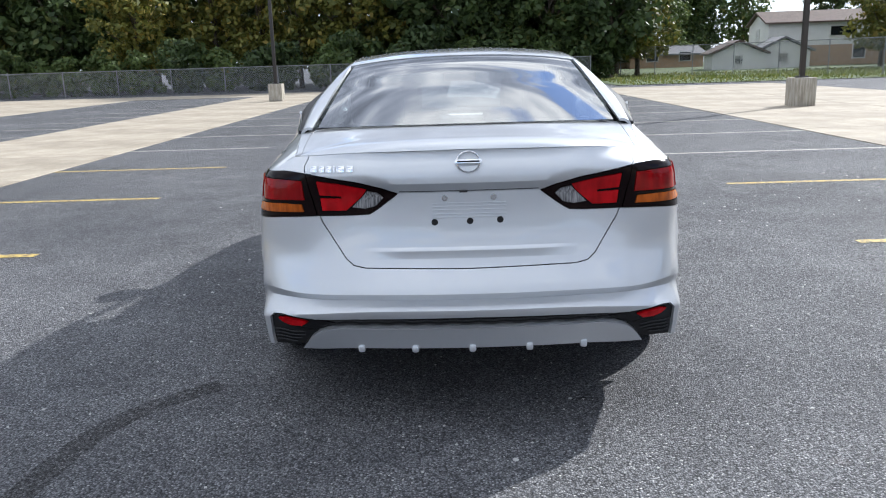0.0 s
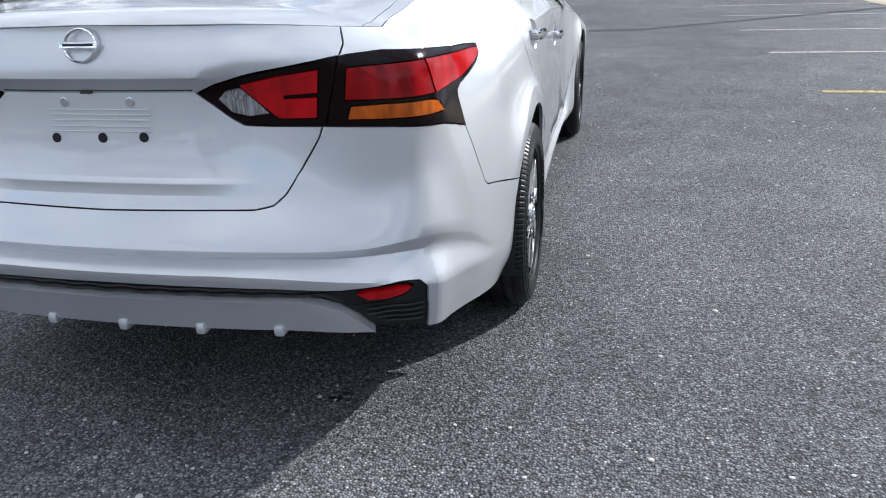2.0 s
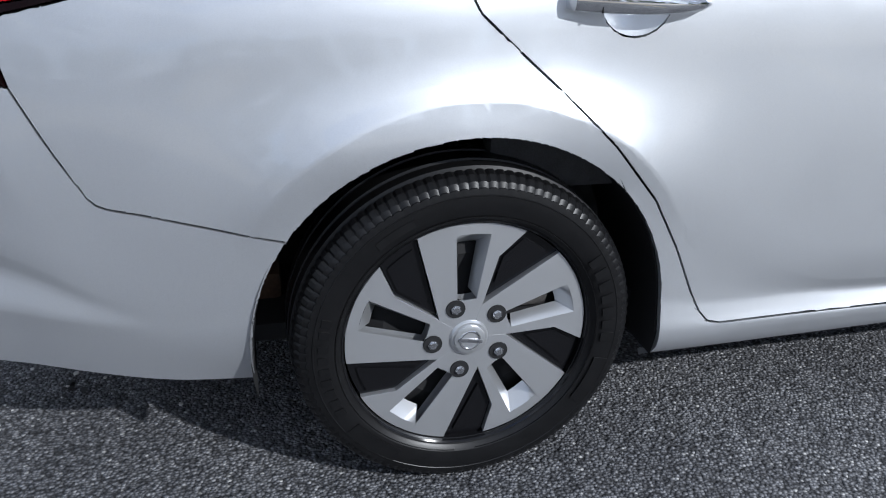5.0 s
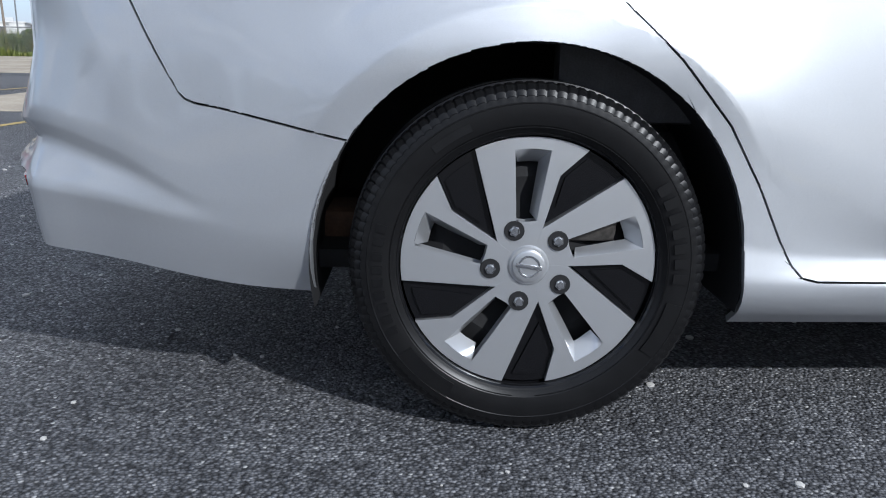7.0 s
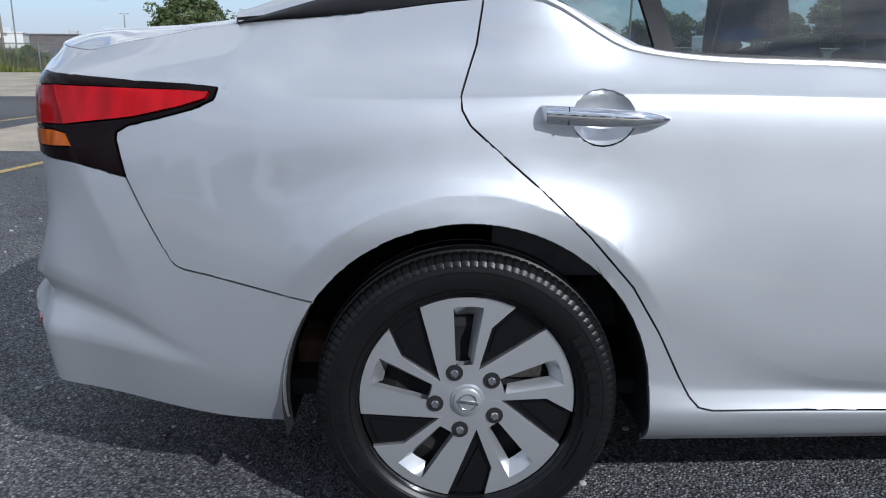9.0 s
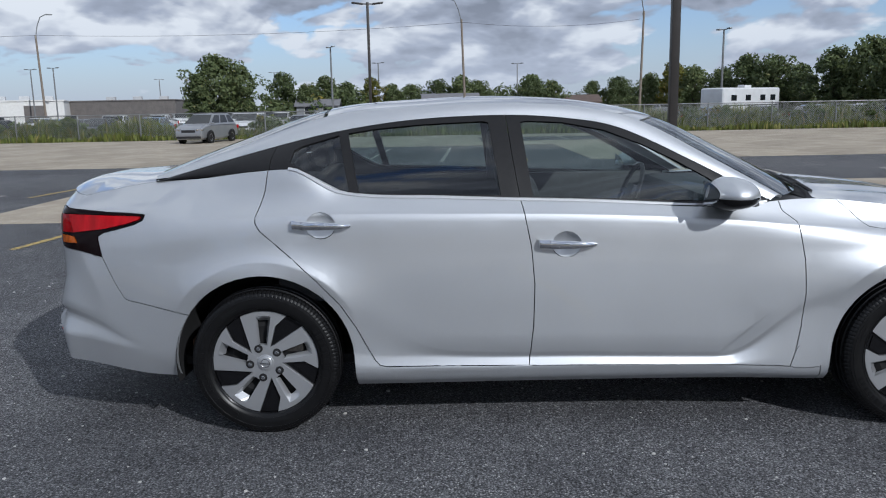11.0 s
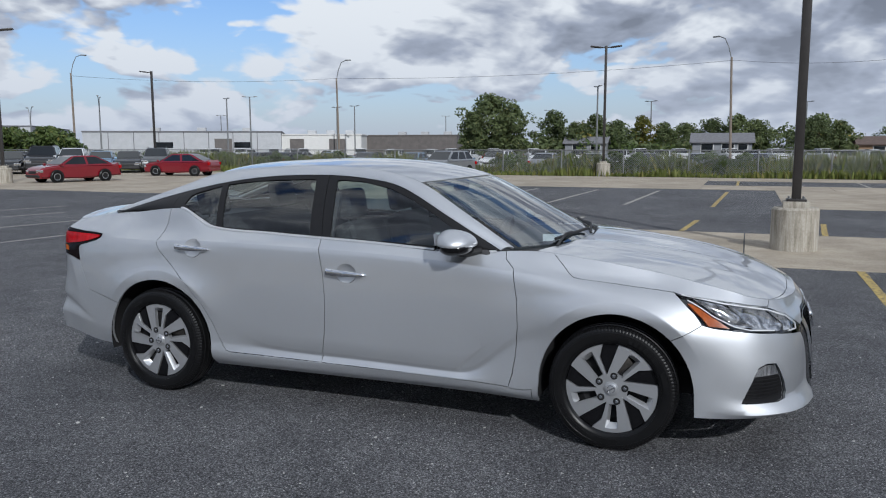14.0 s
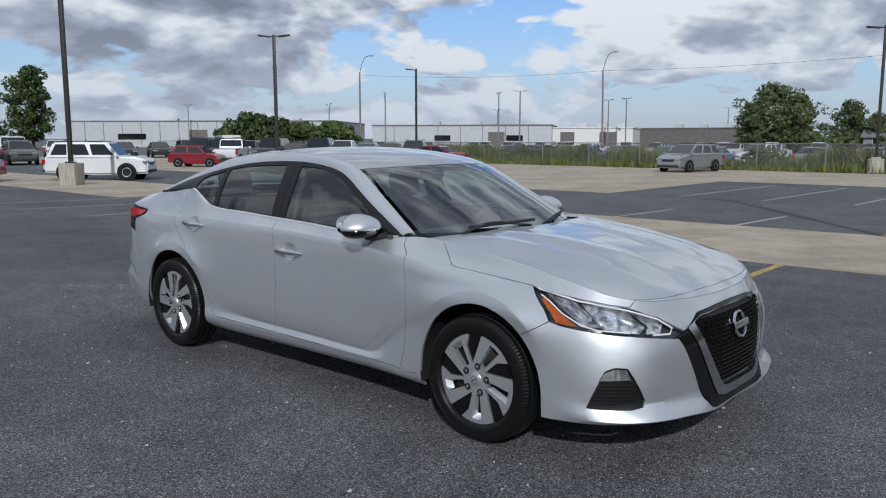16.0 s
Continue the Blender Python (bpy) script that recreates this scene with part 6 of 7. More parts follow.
for cx, cy, n in ((.46, .29, 11), (-7.2, 9.0, 5)):
    for _ in range(n):
        a, r = rg.uniform(0, 6.28), rg.gauss(0, .045)
        p, s = Vector((cx + r * math.cos(a), cy + r * math.sin(a) * .5, .0035)), rg.uniform(.004, .014)
        f = spots.faces.new([spots.verts.new(p + Vector((math.cos(k * 1.05) * s * rg.uniform(.7, 1.2), math.sin(k * 1.05) * s * .7, 0))) for k in range(6)])
        if f.normal.z < 0:
            f.normal_flip()
tagged(part("oil_spots", spots, TAR, None, "black oil drips on the asphalt", False), category="stain", kind="stuff")
grit = bmesh.new()
for _ in range(1100):
    x, y = rg.uniform(-2.5, 5.0), rg.uniform(-2.6, 7.0)
    s = rg.uniform(.0025, .0065) if rg.random() < .9 else rg.uniform(.007, .012)
    r = bmesh.ops.create_icosphere(grit, subdivisions=1, radius=s)
    for v in r["verts"]:
        v.co = Vector((x + v.co.x * rg.uniform(.8, 1.3), y + v.co.y, .002 + v.co.z * .6))
tagged(part("grit", grit, STONE, None, "small pale stones scattered on the asphalt"), category="gravel", kind="stuff")

# ---- light poles ----
def light_pole(name, heads, square, label):
    p = thing(name, label=label, category="lamp post", group="car park lights")
    if square:
        part("concrete_base", box_bm((0, 0, .36), (.56, .56, .72), .02), BASE_CONCRETE, p, "pale stained concrete base")
    else:
        part("concrete_base", lathe_bm([(0, .33), (.60, .325), (.63, .30), (.632, 0)], 40, 'Z'), BASE_CONCRETE, p, "round pale stained concrete base")
        part("grout_block", box_bm((0, 0, .67), (.36, .36, .10), .015), BASE_CONCRETE, p)
    part("base_plate", box_bm((0, 0, .735), (.27, .27, .04), .008), POLE_DARK, p)
    for x in (-.1, .1):
        for y in (-.1, .1):
            part("anchor_bolt", cyl_bm((x, y, .73), (x, y, .79), .012, n=8), GALV, p)
    part("pole", box_bm((0, 0, 3.45), (.125, .125, 5.45), .012), POLE_DARK, p, "square dark bronze steel pole")
    for s in heads:
        part("arm", box_bm((0, s * .16, 6.10), (.06, .26, .05), .01), POLE_DARK, p)
        part("lamp_head", box_bm((0, s * .48, 6.13), (.26, .52, .07), .025, Euler((radians(7 * s), 0, 0)).to_matrix()), POLE_DARK, p, "flat dark lamp head")
    return p


lp1 = light_pole("light_pole", (1, -1), False, "dark bronze light pole on a round concrete base")
lp1.matrix_basis = pose(-7.75, 5.2, 0)
for x, y, r in ((-18.8, -23.8, 35), (-33.7, -2.0, 10)):
    copy_thing(lp1, pose(x, y, 0, 0, 0, r))
lp2 = light_pole("light_pole", (1,), True, "dark bronze light pole on a square concrete base")
lp2.matrix_basis = pose(-7.4, 30.5, 0)
for x, y, r in ((8.9, 18.0, 90), (-7.4, -19.5, 35), (-36.0, -31.0, 200), (-28.6, -36.7, 150)):
    copy_thing(lp2, pose(x, y, 0, 0, 0, r))


def tall_lamp(name, h, style, mat, label):
    p = thing(name, label=label, category="lamp post", group="far lamp posts")
    part("pole", cyl_bm((0, 0, -1.35), (0, 0, h), .13, .09, 10), mat, p)
    if style == "T":
        part("cross_arm", box_bm((0, 0, h), (.08, 1.6, .08), .01), mat, p)
        for s in (-1, 1):
            part("lamp_head", box_bm((0, s * .8, h + .05), (.3, .5, .12), .03), GALV, p)
    elif style == "Y":
        for s in (-1, 1):
            part("arm", tube_bm([(0, 0, h - .3), (0, s * .5, h + .9), (0, s * 1.0, h + 1.7), (0, s * 1.5, h + 1.85)], .05, 6), mat, p)
            part("lamp_head", box_bm((0, s * 1.75, h + 1.86), (.22, .6, .12), .04), GALV, p)
    else:
        part("arm", tube_bm([(0, 0, h - .2), (0, .25, h + .9), (0, .6, h + 1.7), (0, 1.1, h + 1.95)], .045, 6), GALV, p)
        part("lamp_head", box_bm((0, 1.4, h + 1.95), (.22, .6, .12), .04), GALV, p)
        part("insulator", cyl_bm((.15, 0, h - .35), (.15, 0, h - .1), .05, n=8), BASE_CONCRETE, p)
    return p


def far_at(dx, dy, d, eye):
    n = math.hypot(dx, dy)
    return eye[0] + dx / n * d, eye[1] + dy / n * d


E1, E2 = (4.97, 3.03), (4.65, 5.01)
wood = tall_lamp("utility_pole", 9.2, "C", TIMBER, "weathered timber utility pole with a lamp arm")
wood.matrix_basis = pose(*far_at(-.886, -.464, 90, E1), -.3, 1.0, 0.5, 20)
u2 = copy_thing(wood, pose(*far_at(-1, .0, 76, E1), 0, -2.0, 0.6, 160))
u3 = copy_thing(wood, pose(*far_at(-.69, -.72, 95, E2), 0, 0, 0, 60))
u4 = copy_thing(wood, pose(*far_at(-.978, .21, 78, E1), .4, 1.5, 0, 200))
tee = tall_lamp("street_lamp", 8.2, "T", GALV, "tall grey double-headed lot lamp")
tee.matrix_basis = pose(*far_at(-.83, -.56, 115, E1), 0, 0, 0, 30)
for dx, dy, d in ((-.89, -.45, 140), (-.987, -.16, 95), (-.95, .30, 85), (-.94, -.35, 190), (-.75, -.55, 190), (-.81, -.58, 120), (-.88, -.47, 145), (-.99, -.10, 130), (-.96, -.22, 160), (-.985, .07, 140), (-.5, -.8, 170)):
    copy_thing(tee, pose(*far_at(dx, dy, d, E1), 0, 0, 0, 25 + d))
wye = tall_lamp("street_lamp", 6.2, "Y", GALV, "grey street lamp with two curved arms")
wye.matrix_basis = pose(*far_at(-.71, -.70, 118, E2), 0, 0, 0, 130)
copy_thing(wye, pose(*far_at(-.66, -.75, 128, E2), -1.2, 0, 0, 150))


def cable(a, b, sag, label="thin black overhead cable between two poles"):
    a, b = Vector(a), Vector(b)
    pts = [a.lerp(b, f / 16) - Vector((0, 0, sag * 4 * (f / 16) * (1 - f / 16))) for f in range(17)]
    tagged(part("power_cable", tube_bm(pts, .014, 5), POLE_DARK, None, label), category="cable", group="overhead cables")


POLES = [far_at(-.69, -.72, 95, E2), far_at(-.886, -.464, 90, E1), far_at(-1, .0, 76, E1), far_at(-.978, .21, 78, E1)]
for p0, p1 in zip(POLES, POLES[1:]):
    cable((*p0, 8.9), (*p1, 8.9), .5)
# ---- chain-link fences ----
def fence(x0, y0, x1, y1, h, gap, label):
    d = Vector((x1 - x0, y1 - y0, 0))
    ln = d.length
    f = thing("fence", x0, y0, 0, math.degrees(math.atan2(d.y, d.x)), label, "fence")
    post = mesh_of("post", cyl_bm((0, 0, 0), (0, 0, h + .04), .032, n=8), GALV)
    n = max(1, round(ln / gap))
    for i in range(n + 1):
        share("post", post, f, pose(ln * i / n, 0, 0))
    part("top_rail", cyl_bm((0, 0, h), (ln, 0, h), .022, n=8), GALV, f)
    rows = [[(ln * i / n, .03, z) for z in (.03, h)] for i in range(n + 1)]
    part("wire_mesh", grid_bm(rows), LINK, f, "thin grey wire mesh", False)


fence(-34.2, -62, -34.2, 41.5, 1.25, 3.0, "grey chain-link fence overgrown with weeds")
fence(-34.2, 41.8, 8.0, 44.5, 1.45, 3.0, "grey chain-link fence along the tree line")
fence(8.0, 58.0, 26.0, 35.0, 1.95, 3.0, "tall grey chain-link fence above a grass bank")
fence(26.0, 35.0, 60.0, 30.0, 1.95, 3.0, "tall grey chain-link fence above a grass bank")

# ---- plants ----
def leaf_cloud(name, centres, radii, per, size, mat, seed, up=0.35):
    rs = np.random.RandomState(seed)
    vs, fs = [], []
    for c, r in zip(centres, radii):
        u = rs.normal(size=(per, 3))
        u /= np.linalg.norm(u, axis=1)[:, None]
        p = np.asarray(c) + u * (r * rs.uniform(.35, 1.0, (per, 1)) ** .6) * np.array([1, 1, .75])
        nrm = u + rs.normal(scale=.7, size=(per, 3)) + np.array([0, 0, up])
        nrm /= np.linalg.norm(nrm, axis=1)[:, None]
        a = np.cross(nrm, rs.normal(size=(per, 3)))
        a /= np.linalg.norm(a, axis=1)[:, None]
        b = np.cross(nrm, a)
        s = size * rs.uniform(.55, 1.3, (per, 1))
        k0 = len(vs)
        for q in (p - a * s, p + b * s * .55, p + a * s, p - b * s * .55):
            vs.append(q)
        n0 = sum(len(v) for v in vs[:k0])
        idx = np.arange(per)
        fs.append(np.stack([n0 + idx, n0 + per + idx, n0 + 2 * per + idx, n0 + 3 * per + idx], 1))
    me = bpy.data.meshes.new(name)
    me.from_pydata(np.vstack(vs).tolist(), [], np.vstack(fs).tolist())
    me.materials.append(mat)
    return me


def tree(name, h, spread, trunk_h, mat, seed, label, clusters=42, per=85, leaf=.24, shape="round"):
    rgt = random.Random(seed)
    t = thing(name, label=label, category="tree", group="trees")
    bm = tube_bm([(0, 0, -.1), (.05 * h * .1, 0, h * .25), (rgt.uniform(-.3, .3), rgt.uniform(-.3, .3), h * .55), (rgt.uniform(-.3, .3), rgt.uniform(-.3, .3), h * .86)], lambda f: h * .020 * (1.15 - f), 9)
    part("trunk", bm, BARK, t)
    cs, rr = [], []
    for i in range(clusters):
        f = (i + .5) / clusters
        z = trunk_h + (h - trunk_h) * f
        if shape == "cone":
            rad = spread * (1 - f) * .9 + .1
        else:
            rad = spread * (math.sin(math.pi * min(1, .16 + .80 * f)) ** .75) * rgt.uniform(.55, 1.05)
        a = i * 2.4 + rgt.uniform(-.5, .5)
        q = rad * rgt.uniform(.30, 1.05)
        cs.append((q * math.cos(a), q * math.sin(a), z + rgt.uniform(-.04, .04) * h))
        rr.append(spread * rgt.uniform(.17, .33) * (.6 if shape == "cone" else 1))
    for i in range(0, clusters, 6):
        c = Vector(cs[i])
        part("limb", tube_bm([(0, 0, max(.2 * h, c.z * .55)), (c.x * .5, c.y * .5, c.z * .80), c], lambda f: h * .008 * (1.1 - f), 6), BARK, t)
    share("crown", leaf_cloud("crown", cs, rr, per, leaf, mat, seed), t)
    return t


T = [tree("tree", 11.5, 4.2, 1.6, LEAF_DARK, 1, "tall dark green deciduous tree", 80, 95, .26),
     tree("tree", 10.0, 3.6, 1.3, LEAF_MID, 2, "leafy green deciduous tree", 72, 90, .24),
     tree("tree", 9.0, 3.4, 1.5, LEAF_YELLOW, 3, "deciduous tree with yellowing leaves", 64, 80, .22),
     tree("tree", 12.5, 4.0, 2.2, LEAF_MID, 4, "tall green deciduous tree with an open crown", 60, 85, .26),
     tree("conifer", 8.0, 1.9, .5, LEAF_DARK, 5, "slim dark green conifer tree", 40, 70, .20, "cone"),
     tree("bush", 2.4, 1.9, .2, LEAF_MID, 6, "dense leafy green bush", 22, 110, .15),
     tree("bush", 2.8, 2.3, .2, LEAF_DARK, 7, "dark green thicket bush", 24, 120, .17),
     tree("tree", 8.2, 4.9, .7, LEAF_PALE_HAZE, 8, "broad green deciduous tree with leaves paled for distance haze", 78, 80, .25),
     tree("tree", 7.4, 3.9, .5, LEAF_PALE_HAZE, 9, "low spreading green tree with leaves paled for distance haze", 66, 75, .24)]
PLACED = set()


def put(i, x, y, s=1.0, z=0.0):
    if x < -36.3:
        z, s = drop(x), s - drop(x) * .09
    m = pose(x, y, z, 0, 0, (x * 37 + y * 91) % 360) @ Matrix.Scale(1, 4)
    if i not in PLACED:
        PLACED.add(i)
        ob = T[i]
        ob.scale = (s, s, s)
        ob.matrix_basis = m @ Matrix.Scale(s, 4)
        return ob
    ob = copy_thing(T[i], m)
    ob.scale = (s, s, s)
    return ob


put(4, -24.0, 60.0, 1.3)
rg = random.Random(11)
# dense tree line beyond the north fence
xs = -48.0
while xs < 13:
    i = rg.choice((0, 0, 1, 2, 3, 0)) if not -14 < xs < -6 else 2
    put(i, xs, rg.uniform(48.5, 54), rg.uniform(.85, 1.15))
    xs += rg.uniform(2.6, 3.9)
for k in range(13):
    put(rg.choice((0, 1, 3)), -50 + k * 5.2 + rg.uniform(-1, 1), rg.uniform(58, 66), rg.uniform(1.1, 1.35))
for k in range(22):
    put(rg.choice((5, 6, 6)), -36 + k * 2.15 + rg.uniform(-.5, .5), 44.2 + k * .12 + rg.uniform(.8, 2.0), rg.uniform(.8, 1.25))
for x, y, i, s in ((5.5, 55, 0, 1.25), (9.5, 56, 0, 1.2), (13.0, 62, 0, 1.05), (2.5, 52, 3, 1.0), (21, 96, 1, .9), (25, 92, 1, .8), (29, 98, 1, .95), (18, 88, 1, .7), (34, 62, 2, .95), (33.5, 56, 2, .75), (38, 60, 0, .8), (44, 66, 0, 1.0), (31, 100, 0, 1.0), (38, 104, 3, 1.1), (48, 100, 0, 1.1)):
    put(i, x, y, s)
# trees beyond the western lots
for dx, dy, d, i, s in ((-.955, -.29, 112, 0, .86), (-.962, -.265, 113, 1, .80), (-.948, -.31, 110, 3, .66), (-.975, -.215, 125, 4, .75), (-.982, -.19, 122, 1, .55), (-.986, -.165, 128, 4, .7), (-.990, -.14, 130, 1, .6), (-.993, -.11, 126, 2, .55), (-.996, -.085, 128, 1, .55), (-.998, -.06, 132, 0, .5), (-.9995, -.028, 118, 0, .52),
                        (-1, .0, 115, 1, .62), (-1, .02, 118, 0, .50), (-.996, .085, 100, 0, .54), (-.994, .11, 102, 1, .55), (-.987, .16, 118, 1, .5), (-.982, .19, 116, 0, .5), (-.975, .225, 98, 1, .6), (-.968, .25, 95, 2, .62), (-.962, .272, 92, 1, .66), (-.953, .302, 92, 3, .62), (-.945, .328, 88, 1, .76), (-.935, .355, 86, 0, .66), (-.925, .38, 84, 3, .60), (-.91, .41, 80, 1, .75), (-.895, .445, 78, 0, .75), (-.875, .48, 74, 0, .8), (-.85, .52, 70, 1, .85), (-.83, .56, 70, 0, .9), (-.80, .60, 68, 0, .9), (-.76, .65, 66, 1, .95), (-.72, .69, 66, 0, .95)):
    put({0: 7, 1: 8, 3: 8, 4: 8}.get(i, i), *far_at(dx, dy, d, E1), s * (1.15 if d > 105 else 1.0))
for k in range(14):
    f = k / 13
    put(rg.choice((5, 6, 5)), *far_at(-.585 - .10 * f, -.81 + .075 * f, 62 + 6 * rg.random(), E2), rg.uniform(.85, 1.15))
# far tree lines that close the place to the south and east
for k in range(26):
    put(rg.choice((0, 1, 3)), 75 + rg.uniform(-4, 8), -80 + k * 6.2, rg.uniform(.8, 1.1))
for k in range(22):
    put(rg.choice((0, 1, 3)), -50 + k * 6.0, -135 + rg.uniform(-6, 6), rg.uniform(.8, 1.1))


def weeds(name, x0, x1, y0, y1, n, h0, h1, mat, seed, label):
    rs = np.random.RandomState(seed)
    base = np.stack([rs.uniform(x0, x1, n), rs.uniform(y0, y1, n), np.zeros(n)], 1)
    clump = .55 + .45 * np.sin(base[:, 1] * .9 + 2 * np.sin(base[:, 1] * .37))
    h = rs.uniform(h0, h1, n) * (.45 + .75 * clump)
    lean = rs.normal(scale=.22, size=(n, 2)) * h[:, None]
    a = rs.uniform(0, 6.28, n)
    w = rs.uniform(.015, .045, n)
    side_v = np.stack([np.cos(a) * w, np.sin(a) * w, np.zeros(n)], 1)
    top = base + np.concatenate([lean, h[:, None]], 1)
    midp = base + np.concatenate([lean * .35, h[:, None] * .55], 1)
    v = np.concatenate([base - side_v, base + side_v, midp + side_v * 1.2, midp - side_v * 1.2, top])
    i = np.arange(n)
    faces = np.stack([i, i + n, i + 2 * n, i + 3 * n], 1).tolist() + np.stack([i + 3 * n, i + 2 * n, i + 4 * n], 1).tolist()
    me = bpy.data.meshes.new(name)
    me.from_pydata(v.tolist(), [], faces)
    me.materials.append(mat)
    tagged(new(name, me), label, "weeds", kind="stuff")


weeds("weeds", -36.2, -34.3, -45, 40, 16000, .50, 1.15, WEED, 3, "tall dry weeds growing along the fence")
weeds("weeds", -34.1, -33.3, -60, 40, 8000, .15, .42, WEED, 4, "short grass at the foot of the fence")
flat("lawn", 8.0, 90.0, 36.5, 130.0, .03, GRASS, "green grass bank beyond the lot")
weeds("lawn_grass", 8.5, 30.0, 36.6, 56.0, 7000, .08, .22, WEED, 6, "rough green grass on the bank")
def foliage_bank(name, places, mat, seed, label, per, leaf):
    """A run of leafy clumps that nobody could count, one mesh."""
    me = leaf_cloud(name, [p[:3] for p in places], [p[3] for p in places], per, leaf, mat, seed)
    tagged(new(name, me), label, "foliage", kind="stuff")


rh = random.Random(8)
for mat_h, seed_h, n_h in ((LEAF_MID, 21, 210), (LEAF_YELLOW, 22, 170), (LEAF_PALE_HAZE, 23, 110)):
    places = []
    for _ in range(n_h):
        yy = rh.uniform(-46, 41)
        tall = .75 + .35 * math.sin(yy * .55 + 1.3 * math.sin(yy * .21))
        places.append((-35.2 + rh.uniform(-.7, .6), yy, rh.uniform(.05, .95) * tall, rh.uniform(.20, .42)))
    foliage_bank("hedge_foliage", places, mat_h, seed_h, "overgrown green brush along the fence", 90, .085)
for mat_h, seed_h, n_h in ((LEAF_PALE_HAZE, 31, 260), (LEAF_MID, 32, 80), (LEAF_YELLOW, 33, 40)):
    places = []
    for _ in range(n_h):
        u = rh.uniform(-.27, .62)
        dd = rh.uniform(118, 150)
        px_, py_ = far_at(-math.sqrt(1 - u * u), u, dd, E1)
        crest = 3.4 + 1.6 * math.sin(u * 31) + 1.1 * math.sin(u * 73 + 1) + 2.2 * max(0.0, u)
        places.append((px_, py_, -0.4 + rh.uniform(.05, 1.0) * max(crest, 1.2), rh.uniform(1.0, 2.0)))
    foliage_bank("far_woods", places, mat_h, seed_h, "distant band of mixed green trees", 85, .34)
rs = random.Random(3)
for k in range(34):
    put(5, -35.3 + rs.uniform(-.5, .5), -44 + k * 2.45 + rs.uniform(-1, 1), rs.uniform(.28, .46))

# ---- parked vehicles ----
WHEEL_FAR = {}


def far_wheel(r):
    if r not in WHEEL_FAR:
        bm = lathe_bm([(-.10, r * .60), (-.105, r * .9), (-.08, r), (.08, r), (.105, r * .9), (.10, r * .60), (.07, r * .58)], 24)
        rim_b = lathe_bm([(.075, r * .60), (.085, r * .55), (.06, r * .2), (.075, r * .15), (.075, 0)], 15)
        WHEEL_FAR[r] = (mesh_of("tyre", bm, RUBBER), mesh_of("rim", rim_b, ALLOY))
    return WHEEL_FAR[r]


def paint_of(name, c, metal=0.3):
    m = material(name, c, 0.35, metal, 1.0)
    wire(m, "Base Color", ramp(m, noise_node(m, 1.5, 4.0), (0.3, tuple(v * .88 for v in c)), (0.7, c)))
    return m


P_WHITE, P_RED, P_DARK, P_SILVER, P_BLUE, P_MAROON, P_GREY = (paint_of(n, c, k) for n, c, k in (
    ("white_car_paint", (0.68, 0.69, 0.70), 0.0), ("red_car_paint", (0.22, 0.008, 0.018), 0.2), ("black_car_paint", (0.012, 0.013, 0.015), 0.2),
    ("silver_car_paint", (0.36, 0.37, 0.39), 0.6), ("blue_car_paint", (0.20, 0.32, 0.46), 0.4), ("dark_red_car_paint", (0.09, 0.012, 0.018), 0.3), ("grey_car_paint", (0.11, 0.115, 0.12), 0.5)))


